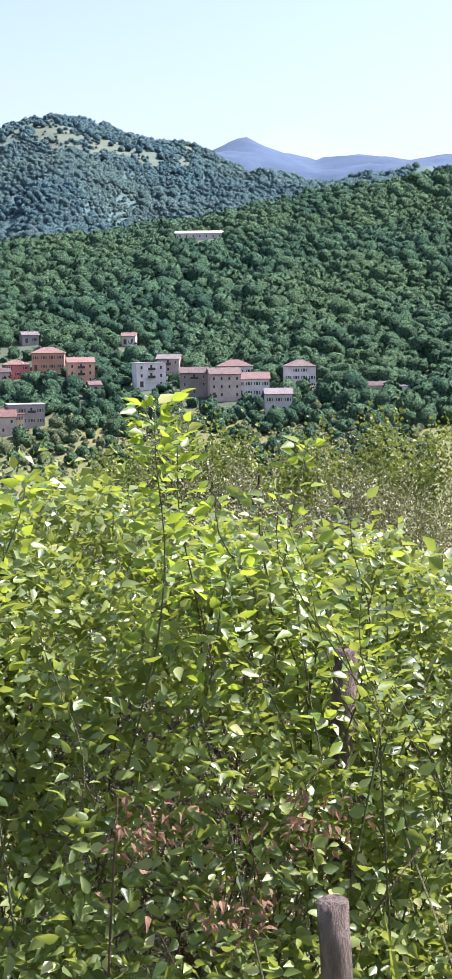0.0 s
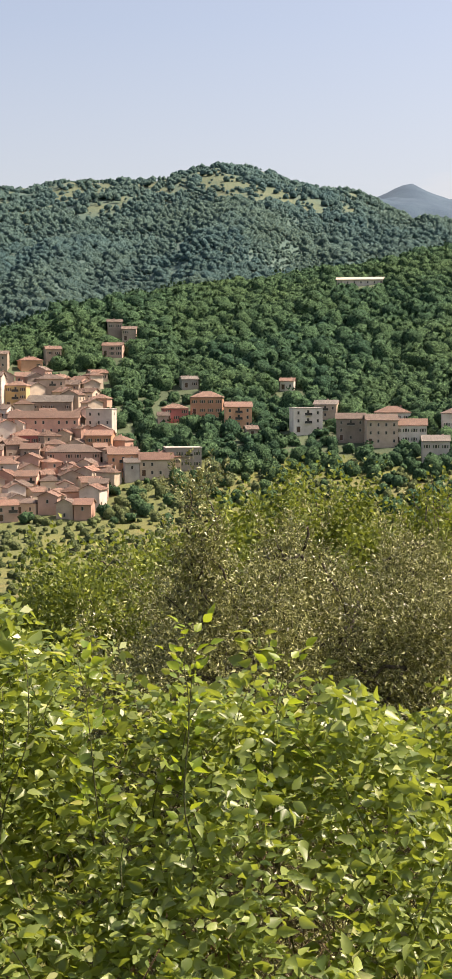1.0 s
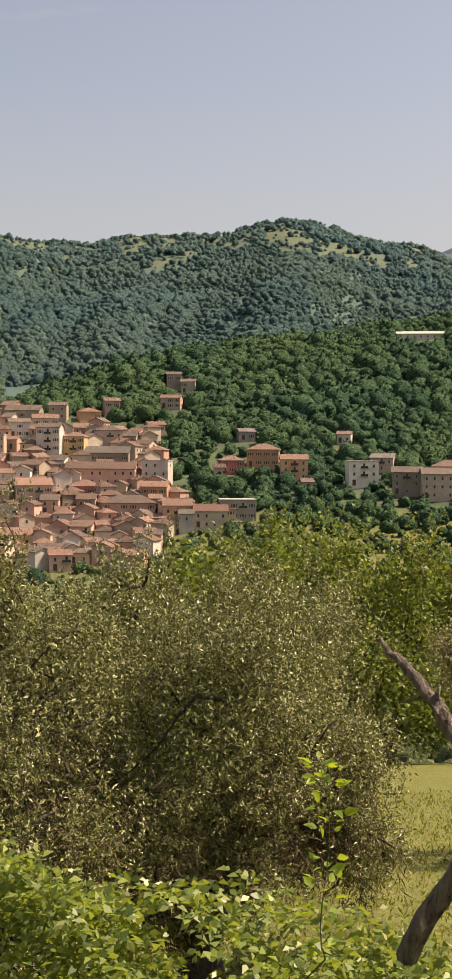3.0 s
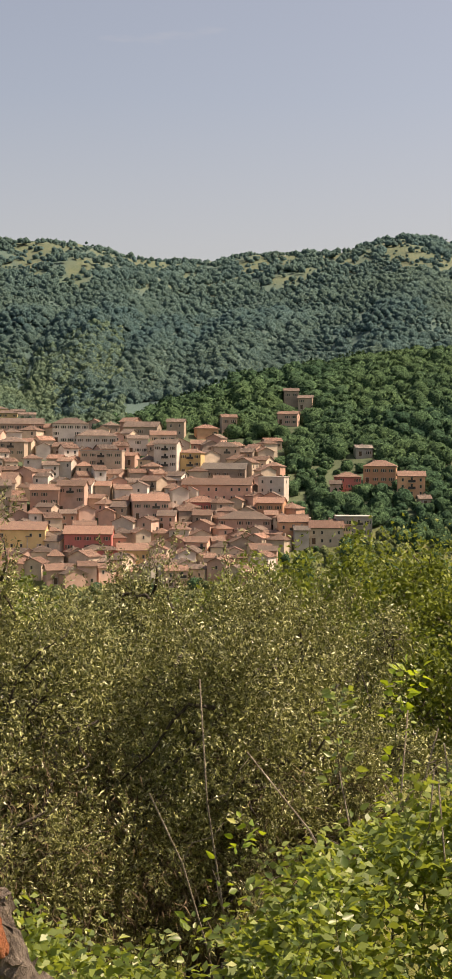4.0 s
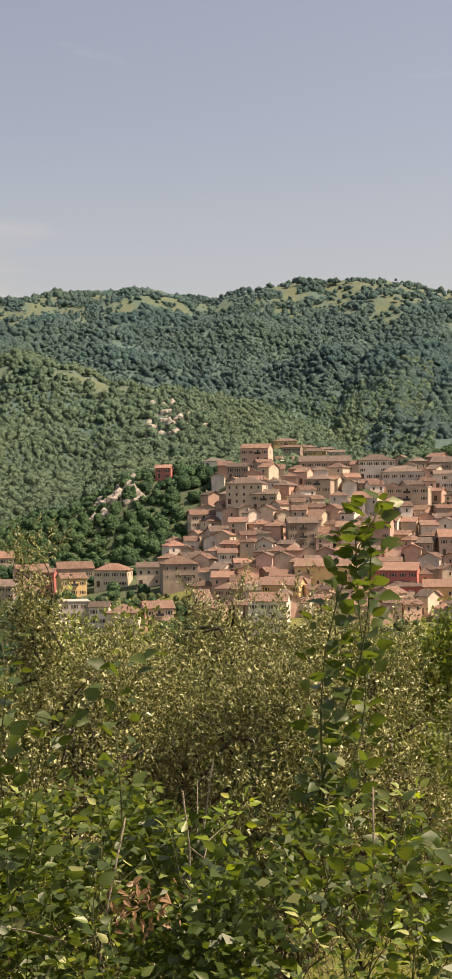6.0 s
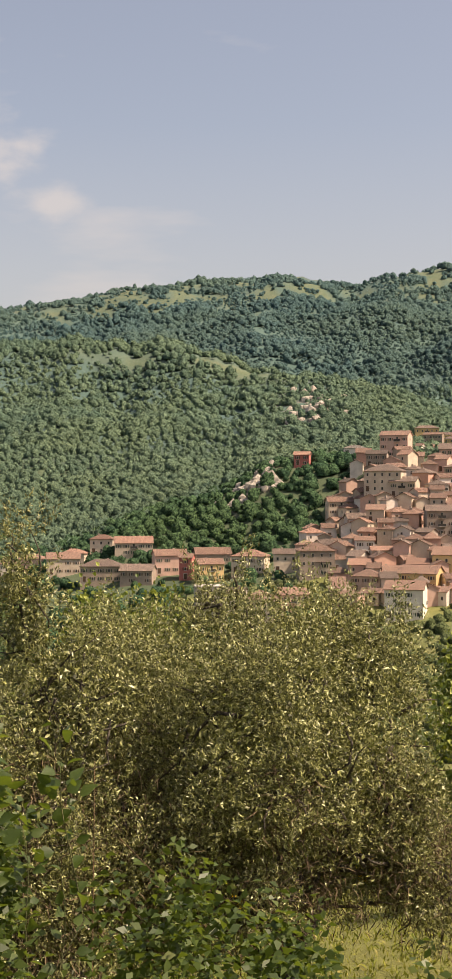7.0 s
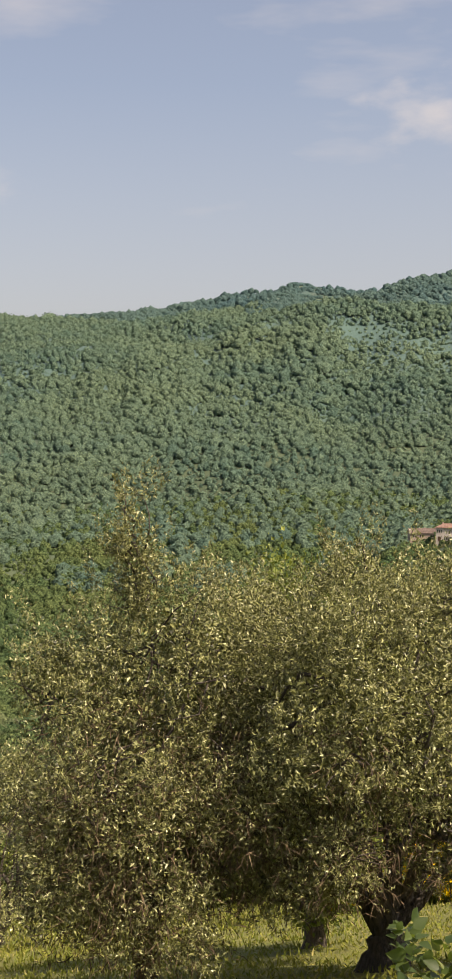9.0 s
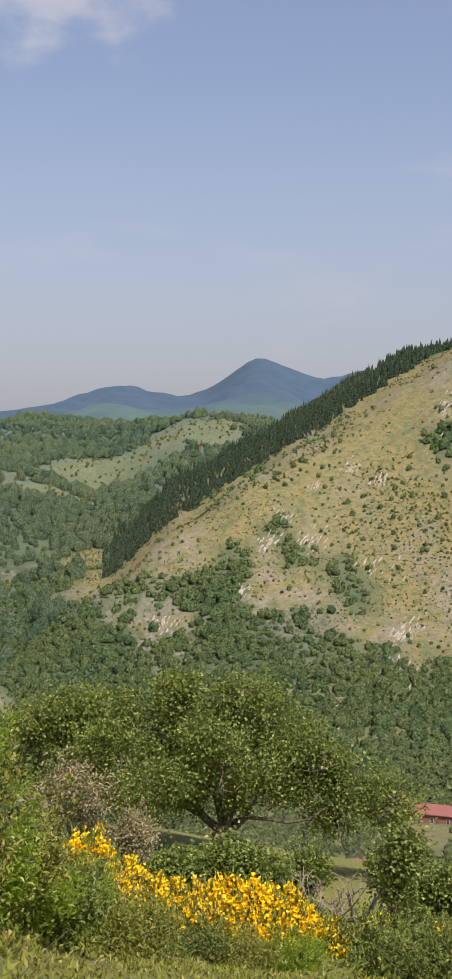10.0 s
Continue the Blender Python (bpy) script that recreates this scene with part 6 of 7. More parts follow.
for k, (az, r, R, H, n) in enumerate([(4.4, 42, 0.8, 1.4, 2200), (5.6, 42.5, 0.5, 0.9, 800), (15.0, 36, 0.9, 1.3, 1300), (13.2, 37, 1.1, 1.7, 1700), (11.6, 38, 0.8, 1.3, 900), (17.5, 36, 0.6, 0.9, 500)]):
    x, y = polar(az, r)
    broom(float(x), float(y), R, H, 110 + k, n * 2)

for k in range(26):
    x, y = place(hs.uniform(76.5, 84) if k % 2 else hs.uniform(58, 66), hs.uniform(28.5, 33), END_X, END_Y)
    tree("low_shrub", x, y, lobes_round(hs.uniform(0.6, 1.0), hs.uniform(0.6, 1.0) * (1.3 if k % 2 else 0.8), 4, 300 + k, 0.0), [BROOM_STEM, GRASS_BLADE, OAK_LEAF][k % 3], OAK_BARK, 0.12, 0.25, 1000, 0.03, "low wild shrub on the bank below the lane", "shrub", 0.0, 300 + k, 6, twigs=8)
for k in range(30):
    x, y = place(hs.uniform(77.5, 85) if k % 3 else hs.uniform(58, 65.5), hs.uniform(25.5, 30.5), END_X, END_Y)
    tree("low_shrub", x, y, lobes_round(hs.uniform(0.6, 0.9), hs.uniform(0.45, 0.75), 4, 500 + k, 0.0), [BROOM_STEM, GRASS_BLADE, BRAMBLE_LEAF][k % 3], OAK_BARK, 0.12, 0.22, 900, 0.02, "low green shrub on the bank below the lane", "shrub", -0.3, 500 + k, 4, twigs=5)
for k in range(8):
    x, y = place(73.2 + 0.85 * k, 27.5 + 1.5 * hs.rand(), END_X, END_Y)
    tree("low_shrub", x, y, lobes_round(hs.uniform(0.6, 0.9), hs.uniform(0.18, 0.28), 4, 540 + k, 0.0), [GRASS_BLADE, BROOM_STEM][k % 2], OAK_BARK, 0.10, 0.16, 1300, 0.02, "low tufted green plant on the bank below the lane", "shrub", -0.5, 540 + k, 3, twigs=4)
for k in range(16):
    x, y = place(hs.uniform(74.5, 83), hs.uniform(20.5, 26), END_X, END_Y)
    tree("low_shrub", x, y, lobes_round(hs.uniform(0.6, 0.9), hs.uniform(0.45, 0.9), 4, 560 + k, 0.0), [GRASS_BLADE, OAK_LEAF, BROOM_STEM][k % 3], OAK_BARK, 0.09, 0.2, 1400, 0.02, "low green shrub on the bank below the lane", "shrub", -0.3, 560 + k, 4, twigs=5)
for k, (az, r, R, H) in enumerate([(81.9, 12, 0.6, 0.7), (80.7, 13.2, 0.6, 0.6), (81.5, 14, 0.8, 0.9), (80.2, 15, 0.8, 0.8), (79.4, 16.2, 0.8, 0.7), (78.2, 17.2, 0.7, 0.6), (80.2, 16.6, 0.8, 1.0), (82.3, 17, 0.9, 1.2), (79.0, 18, 0.8, 0.8), (80.9, 20, 0.9, 1.3), (77.6, 21, 0.8, 0.8), (72.6, 27.5, 0.7, 0.5), (70.6, 27.5, 0.8, 0.55), (68.4, 28, 0.8, 0.5), (75.2, 25, 0.8, 0.6)]):
    x, y = place(az, r, END_X, END_Y)
    tree("low_shrub", x, y, lobes_round(R, H, 6, 600 + k, 0.0), [GRASS_BLADE, YOUNG_LEAF, BROOM_STEM][k % 3], OAK_BARK, 0.085, 0.2, 4200, 0.025, "leafy wild shrub at the edge of the lane", "shrub", -0.2, 600 + k, 10, twigs=10)
ox, oy = place(71.9, 60, END_X, END_Y)
wide_oak = [(-1.3, 6.7, 2.5), (-3.5, 6.1, 2.4), (1.3, 6.4, 2.5), (-5.4, 5.4, 2.0), (-1.3, 4.1, 2.7), (3.5, 5.3, 2.2), (5.7, 4.0, 2.1), (7.4, 2.7, 1.7), (1.5, 3.9, 2.2), (-3.5, 3.6, 2.0), (0.7, 7.6, 1.7), (-2.1, 7.5, 1.5), (5.2, 2.2, 1.4), (-4.9, 3.9, 1.5)]
tree("oak_tree", ox, oy, [(0.31 * u + 0.95 * v_, 0.95 * u - 0.31 * v_, h, q, q * 0.85) for u, h, q in wide_oak for v_ in (-0.6 * q,)] + [(2.2, -0.6, 5.2, 2.6, 2.2), (1.6, 3.4, 4.4, 2.2, 1.8), (1.4, -3.6, 4.6, 2.2, 1.8)],
     OAK_LEAF, OAK_BARK, 0.15, 0.40, 60000, 0.42, "wide old oak with a dark spreading crown", "oak tree", 0.1, 130, 0, twigs=110, fork=1.8)
ox, oy = place(79.8, 66, END_X, END_Y)
tree("oak_tree", ox, oy, lobes_round(5.6, 5.4, 9, 131, 1.2), OAK_LEAF, OAK_BARK, 0.16, 0.42, 30000, 0.35, "tall green oak beyond the broom bushes", "oak tree", 0.1, 131, 0)
for k, (az, r, R, H) in enumerate([(78.9, 40, 2.2, 5.0), (81.2, 36, 1.9, 3.3), (76.4, 41, 1.7, 3.6)]):
    x, y = place(az, r, END_X, END_Y)
    tree("thorn_shrub", x, y, lobes_round(R, H, 6, 140 + k, 0.1), SHRUB_LEAF, OAK_BARK, 0.10, 0.3, 9000, 0.08, "brownish thorn shrub with small dull leaves", "shrub", 0.05, 140 + k, 8)
for k, (az, r, R, H) in enumerate([(74.5, 46, 1.7, 2.7), (72.6, 47, 1.8, 2.6), (70.6, 48, 1.7, 2.7), (68.8, 50, 1.6, 2.3), (62.8, 52, 2.1, 2.9), (60.4, 54, 2.4, 3.1), (57.6, 54, 2.6, 3.3), (55.0, 55, 2.3, 3.1), (52.6, 56, 2.4, 3.2), (49.8, 56, 2.4, 3.2)]):
    x, y = place(az, r, END_X, END_Y)
    tree("oak_tree", x, y, lobes_round(R, H * (0.85, 1.1, 0.95, 1.2)[k % 4], 6, 150 + k, 0.2), OAK_LEAF, OAK_BARK, 0.15, 0.42, 10000, 0.13, "bushy oak in the row below the field", "oak tree", 0.1, 150 + k, 0, twigs=30)
x, y = place(64.6, 46, END_X, END_Y)
tree("oak_tree", x, y, [(0.1, 0, 2.6, 0.8, 1.0), (0.3, 0.4, 3.4, 0.7, 0.8), (-0.3, 0.2, 1.6, 0.6, 0.7)], OAK_LEAF, OAK_BARK, 0.16, 0.42, 2600, 0.11, "slender young oak with a leaning trunk", "oak tree", 0.1, 170, 0)


def dead_tree(x, y, H, seed):
    rs = np.random.RandomState(seed)
    root = empty("dead_tree", x, y, float(land(x, y)))
    s = Soup()
    for k in range(16):
        a, e = rs.uniform(0, 2 * np.pi), rs.uniform(0.35, 1.2)
        tip = np.array([math.cos(a) * math.cos(e), math.sin(a) * math.cos(e), math.sin(e)]) * H * rs.uniform(0.7, 1.1)
        line = bend((0, 0, -0.2), tip, 8, 0.08, seed * 9 + k)
        tube(s, line, np.linspace(0.07, 0.012, 8), 5, 0.1, k)
        for j in range(7):
            b = line[rs.randint(2, 8)]
            tube(s, bend(b, b + unit(tip * 0.5 + rs.normal(0, 1.2, 3)) * H * rs.uniform(0.15, 0.4), 5, 0.1, seed * 99 + k * 8 + j), np.linspace(0.022, 0.006, 5), 4, 0, j)
    tagged(child("branchwork", s.mesh("branchwork", DRY_TWIG, True), root), kind="stuff")
    return tagged(root, "dry leafless bush with grey bleached branches", "dead bush")


dead_tree(*place(67.6, 47, END_X, END_Y), 2.6, 3)
dead_tree(*place(65.9, 47, END_X, END_Y), 2.4, 5)

# ---- buildings on the valley floor ----
def valley_roof(name, az, r, w, d, h, turn, wall, roof_mat, label):
    x, y = place(az, r, END_X, END_Y)
    root = empty(name, x, y, float(land(x, y)), turn)
    hw, hd, rise = w / 2, d / 2, d * 0.16
    v = [(-hw, -hd, -3), (hw, -hd, -3), (hw, hd, -3), (-hw, hd, -3), (-hw, -hd, h), (hw, -hd, h), (hw, hd, h), (-hw, hd, h), (-hw, 0, h + rise), (hw, 0, h + rise)]
    me = bpy.data.meshes.new("wall")
    me.from_pydata(v, [], [(0, 1, 5, 4), (2, 3, 7, 6), (1, 2, 6, 9, 5), (3, 0, 4, 8, 7), (0, 3, 2, 1)])
    me.materials.append(wall)
    child("wall", me, root)
    s = Soup()
    for sg in (-1, 1):
        a = [(-hw - 0.5, sg * (hd + 0.5), h - 0.16), (hw + 0.5, sg * (hd + 0.5), h - 0.16), (hw + 0.5, 0, h + rise), (-hw - 0.5, 0, h + rise)]
        s.add(a + [(p[0], p[1], p[2] + 0.2) for p in a], [(4, 5, 6, 7), (3, 2, 1, 0), (0, 1, 5, 4), (1, 2, 6, 5), (2, 3, 7, 6), (3, 0, 4, 7)])
    child("roof", s.mesh("roof", roof_mat), root)
    for k in range(max(2, int(w / 4))):
        put_window(root, pose(-hw + w * (k + 0.5) / max(2, int(w / 4)), -hd - 0.01, h * 0.3), None)
    return tagged(root, label, "barn")


valley_roof("barn", 63.6, 330, 16, 8, 3.0, 50, SHEET_RED, SHEET_RED, "long barn with red walls and a red sheet roof")
valley_roof("farm_building", 66.3, 152, 9.5, 7, 2.6, 96, WALLS["stone"], ROOFS["bright"], "low farm building with a wide terracotta roof")
valley_roof("farm_building", 70.2, 170, 9.0, 5, 2.2, 70, WALLS["white"], ROOFS["grey"], "low white farm shed with a pale roof")


def garden_wall(az0, az1, r, h):
    s = Soup()
    for a0, a1 in zip(np.linspace(az0, az1, 9)[:-1], np.linspace(az0, az1, 9)[1:]):
        p, q = place(a0, r, END_X, END_Y), place(a1, r, END_X, END_Y)
        zp, zq = float(land(*p)), float(land(*q))
        zs4 = (zp, zq, zq, zp)
        n = unit(np.array([q[1] - p[1], p[0] - q[0]])) * 0.3
        v = [(p[0] + n[0], p[1] + n[1]), (q[0] + n[0], q[1] + n[1]), (q[0] - n[0], q[1] - n[1]), (p[0] - n[0], p[1] - n[1])]
        s.add([(*c, z - 2) for c, z in zip(v, zs4)] + [(*c, z + h) for c, z in zip(v, zs4)], [(3, 2, 1, 0), (4, 5, 6, 7), (0, 1, 5, 4), (1, 2, 6, 5), (2, 3, 7, 6), (3, 0, 4, 7)])
    return tagged(new("garden_wall", s.mesh("garden_wall", WALLS["grey"])), "long pale concrete wall beside the valley lane", "wall", kind="structure")


garden_wall(53.5, 57.6, 322, 1.0)


# ---- the bramble hedge beside the lane ----
def hedge_top(x):
    xs = [-4.0, -1.5, 0.0, 0.9, 1.6, 2.6, 3.6, 4.4, 5.0, 5.6, 6.4, 7.2, 8.2, 8.8, 9.6, 10.2, 10.8, 11.6, 13.0, 14.0]
    zs = [-0.6, -0.5, -0.48, -0.52, -0.72, -0.80, -0.78, -1.16, -1.26, -1.32, -1.50, -0.94, -0.90, -0.86, -0.70, -0.64, -0.72, -1.0, -1.4, -1.9]
    return np.interp(x, xs, zs) + lane(x)


def hedge_over_lane(x):
    return float(hedge_top(x) - lane(x))


def bramble_hedge():
    rs = np.random.RandomState(8)
    root = empty("bramble_hedge", 4.0, 3.4, float(land(4.0, 3.4)))
    inv = Matrix.Translation(-Vector(root.matrix_basis.translation))
    n = 66000
    x = rs.uniform(-0.9, 12.0, n)
    s_ = rs.rand(n)
    eye = 0.03 * x + lane(x)
    top = eye + (hedge_top(x) - eye) * 1.2
    edge = 2.55 + 0.22 * np.sin(x * 1.7) + 0.16 * np.sin(x * 4.3 + 1)
    y = edge + 1.75 * s_
    base = land(x, edge)
    h = np.maximum(0.1, top - base)
    z = base + h * np.clip(0.22 + 1.6 * s_, 0, 1) ** 0.8 - 0.35 * np.clip(s_ - 0.75, 0, 1)
    z = z + 0.50 * fbm(x * 1.5, y * 1.5 + 5, 4) - np.abs(rs.normal(0, 0.20, n)) + 0.07
    y = y + rs.normal(0, 0.12, n)
    z = np.maximum(z, land(x, y) + 0.03)
    clump = fbm(x * 4.2 + y * 2.0, z * 4.2 - y * 1.6, 3) + 0.25 * value_noise(x * 13, z * 13 + y * 5)
    ok = clump > np.where(x < 3.5, -0.22, -0.04)
    x, y, z, s_ = x[ok], y[ok], z[ok], s_[ok]
    n = len(x)
    p = np.stack([x, y, z], 1)
    way = np.stack([rs.normal(0, 0.8, n), rs.normal(-0.45, 0.8, n), rs.normal(0.0, 0.65, n)], 1)
    w = unit(way)
    side = unit(np.cross(w, [0, 0, 1.0]))
    s = Soup()
    pts = np.concatenate([p + w * 0.02, p + side * 0.012, p - side * 0.012])
    ways = np.concatenate([w, w * 0.45 + side, w * 0.45 - side])
    near = np.tile((s_ < 0.36) | ((s_ < 0.62) & (x < 5)), 3)
    ways = ways + rs.normal(0, 0.25, pts.shape)
    late = Soup()
    # this end of the hedge takes the leaves darkened for backlight
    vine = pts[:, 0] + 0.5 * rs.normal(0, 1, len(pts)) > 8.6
    for soup_, part_ in ((s, ~vine), (late, vine)):
        leaf_soup_small(soup_, pts[near & part_], ways[near & part_], 0.043, 0.29, rs, 0.5, (0.1, -0.35, 0.6))
        leaf_soup(soup_, pts[~near & part_], ways[~near & part_], 0.043, 0.29, rs)
    c = Soup()
    for k in range(260):
        a = np.array([rs.uniform(-4, 13), 0, 0])
        a[1] = rs.uniform(2.9, 4.6)
        a[2] = float(land(a[0], a[1])) + 0.05
        b = a + [rs.normal(0, 0.9), rs.normal(-0.15, 0.4), 0]
        b[2] = max(float(land(b[0], b[1])) + 0.1, 0.03 * b[0] + float(lane(b[0])) + (float(hedge_top(b[0])) - 0.03 * b[0] - float(lane(b[0]))) * 1.2 - rs.uniform(0.0, 0.6))
        m = (a + b) / 2 + [0, 0, 0.25]
        t = np.linspace(0, 1, 8)[:, None]
        tube(c, a * (1 - t) ** 2 + 2 * m * t * (1 - t) + b * t ** 2, np.linspace(0.006, 0.002, 8), 5, 0, k)
    inv3 = np.array(inv.translation)
    for q in (s, c, late):
        q.v = [v + inv3 for v in q.v]
    child("leaves", s.mesh("leaves", BRAMBLE_LEAF, True), root)
    child("vine_leaves", late.mesh("vine_leaves", SHADED_VINE_LEAF, True), root, "climbing vine leaves, coloured darker for the backlit end of the hedge")
    tagged(child("cane_tangle", c.mesh("cane_tangle", CANE, True), root, "thin brown thorny canes"), kind="stuff")
    return tagged(root, "dense bramble hedge with sunlit green leaves beside the lane", "bramble hedge")


bramble_hedge()


def shoot(x, y, top, lean_x, lean_y, mat, leaf, width, count, seed, low=1.0, label="tall green shoot of leaves rising from the brambles", name="leafy_shoot", thick=0.0035):
    """A stem with alternate leaves, rising out of the hedge to the given height."""
    rs = np.random.RandomState(seed)
    top = top + float(lane(x))
    tip = np.array([x, y, top])
    foot = np.array([x - lean_x, y - lean_y, top - low])
    g = float(land(foot[0], foot[1]))
    root = empty(name, foot[0], foot[1], g)
    low_end = np.array([foot[0] + rs.uniform(-0.3, 0.3), foot[1] + rs.uniform(0.0, 0.35), 0])
    low_end[2] = float(land(low_end[0], low_end[1]))
    line = np.concatenate([bend(low_end, foot, 5, 0.12, seed + 1)[:-1], bend(foot, tip, 9, 0.06, seed)]) - [foot[0], foot[1], g]
    s = Soup()
    tube(s, line, np.linspace(thick, thick * 0.35, len(line)), 5, 0, seed)
    child("stem", s.mesh("stem", GREEN_CANE, True), root)
    t = np.sort(1 - rs.rand(count) ** 1.4)
    k = np.clip((t * 8).astype(int), 0, 7)
    f = (t * 8 - k)[:, None]
    p = line[k + 4] * (1 - f) + line[k + 5] * f
    a = np.arange(count) * 2.4 + rs.uniform(-0.4, 0.4, count)
    w = np.stack([np.cos(a), np.sin(a), rs.uniform(-0.1, 0.9, count)], 1)
    c = Soup()
    p = p + w * rs.uniform(0.01, 0.06, (count, 1))
    leaf_soup_small(c, p, w, leaf, width, rs, 0.35)
    child("leaves", c.mesh("leaves", mat, True), root)
    return tagged(root, label, "plant")


# single shoots: place, height of the tip, lean, leaf size, number of leaves
shoot(0.76, 3.25, -0.13, 0.02, 0.05, YOUNG_LEAF, 0.044, 0.30, 120, 201, 0.6)
shoot(0.83, 3.3, -0.20, -0.05, 0.0, YOUNG_LEAF, 0.044, 0.30, 100, 202, 0.5)
shoot(0.44, 3.3, -0.32, 0.1, 0.05, YOUNG_LEAF, 0.05, 0.30, 60, 203, 0.5)
shoot(1.25, 3.5, -0.25, 0.12, 0.05, YOUNG_LEAF, 0.046, 0.30, 60, 204, 0.6)
shoot(0.95, 3.2, -0.50, 0.1, 0.0, YOUNG_LEAF, 0.046, 0.30, 60, 205, 0.4)
shoot(2.62, 4.6, -0.72, 0.15, 0.1, BRAMBLE_LEAF, 0.06, 0.36, 36, 206, 0.5)
shoot(1.72, 3.6, -0.62, -0.5, 0.1, BRAMBLE_LEAF, 0.055, 0.36, 30, 207, 0.45)
shoot(3.73, 2.91, -0.30, -0.08, 0.0, YOUNG_LEAF, 0.030, 0.34, 46, 208, 0.6)
shoot(3.97, 2.90, -0.27, 0.02, 0.0, YOUNG_LEAF, 0.040, 0.30, 70, 209, 0.75)
shoot(4.16, 3.0, -0.35, 0.10, 0.0, YOUNG_LEAF, 0.040, 0.30, 64, 210, 0.7)
shoot(3.52, 2.95, -0.55, 0.1, 0.0, YOUNG_LEAF, 0.042, 0.30, 46, 211, 0.5)
shoot(5.88, 3.38, -0.77, -0.02, 0.0, YOUNG_LEAF, 0.042, 0.32, 80, 212, 0.6)
shoot(7.69, 4.4, -0.55, 0.1, 0.0, YOUNG_LEAF, 0.042, 0.32, 110, 213, 0.9)
shoot(7.40, 4.3, -0.63, -0.1, 0.0, BRAMBLE_LEAF, 0.042, 0.32, 100, 214, 0.9)
shoot(7.95, 4.4, -0.69, 0.1, 0.0, BRAMBLE_LEAF, 0.042, 0.32, 110, 215, 0.9)
shoot(8.25, 4.3, -0.78, 0.0, 0.0, BRAMBLE_LEAF, 0.042, 0.32, 110, 216, 0.8)
shoot(9.07, 3.17, -0.09, 0.0, 0.0, SHADED_VINE_LEAF, 0.056, 0.36, 30, 217, 0.5, "broad-leaved vine shoot above the hedge, its leaves coloured dark as backlit")
shoot(9.45, 3.2, -0.11, 0.02, 0.0, SHADED_VINE_LEAF, 0.056, 0.36, 32, 218, 0.5, "broad-leaved vine shoot above the hedge, its leaves coloured dark as backlit")
shoot(9.25, 3.25, -0.31, 0.15, 0.0, SHADED_VINE_LEAF, 0.056, 0.36, 32, 219, 0.5, "broad-leaved vine shoot above the hedge, its leaves coloured dark as backlit")
for k in range(3):
    shoot(10.16 - 0.05 * k, 3.74, 0.39 - 0.05 * k, 0.22, 0.0, SHADED_VINE_LEAF, 0.060, 0.38, 100, 220 + k, 1.15, "tall climbing vine on a dead stem, its leaves coloured dark as backlit", thick=0.006)
for k in range(34):
    vx = 8.7 + 2.2 * hs.rand()
    shoot(vx, 3.0 + 0.7 * hs.rand(), hedge_over_lane(vx) + hs.uniform(-0.15, 0.34), hs.uniform(-0.15, 0.15), 0.0, SHADED_VINE_LEAF, 0.054, 0.36, 34, 230 + k, 0.6, "broad-leaved vine shoot above the hedge, its leaves coloured dark as backlit")
for k in range(26):
    vx = -0.6 + 3.4 * hs.rand()
    shoot(vx, 3.0 + 0.6 * hs.rand(), hedge_over_lane(vx) + hs.uniform(0.0, 0.24), hs.uniform(-0.2, 0.2), 0.0, BRAMBLE_LEAF if k % 3 else YOUNG_LEAF, 0.038, 0.30, 44, 600 + k, 0.5)
for k in range(9):
    shoot(1.05 + 0.05 * k, 2.95 + 0.12 * hs.rand(), -0.92 - 0.25 * hs.rand(), hs.uniform(-0.15, 0.15), 0.0, BRAMBLE_LEAF, 0.046, 0.28, 46, 490 + k, 0.5)
for k in range(12):
    shoot(3.55 + 0.06 * k, 2.95 + 0.3 * hs.rand(), -0.52 - 0.35 * hs.rand(), hs.uniform(-0.1, 0.1), 0.0, YOUNG_LEAF if k % 3 else BRAMBLE_LEAF, 0.056, 0.32, 46, 470 + k, 0.5)
for k in range(190):
    vx = -0.6 + 11.6 * hs.rand()
    shoot(vx, 2.9 + 1.0 * hs.rand(), hedge_over_lane(vx) + hs.uniform(-0.30, 0.16) - (0.25 if 4.25 < vx < 7.0 else 0.0), hs.uniform(-0.35, 0.35), hs.uniform(-0.1, 0.2), BRAMBLE_LEAF if k % 4 else YOUNG_LEAF, 0.040, 0.28, 34, 260 + k, 0.42, thick=0.003)
for k, (vx, vy, vz) in enumerate([(12.55, 3.6, -0.86), (12.75, 3.7, -0.90), (12.6, 3.8, -0.95)]):
    shoot(vx, vy, vz, 0.03, 0.0, BRAMBLE_LEAF, 0.050, 0.32, 22, 340 + k, 0.3)


for k, (vx, vy, vz) in enumerate([(13.6, 8.5, -2.42), (13.8, 8.6, -2.5), (13.45, 8.7, -2.55), (13.9, 8.45, -2.62)]):
    shoot(vx, vy, vz, 0.05, 0.0, SHADED_VINE_LEAF, 0.095, 0.36, 34, 360 + k, 0.5, "broad-leaved green shoot at the edge of the field")


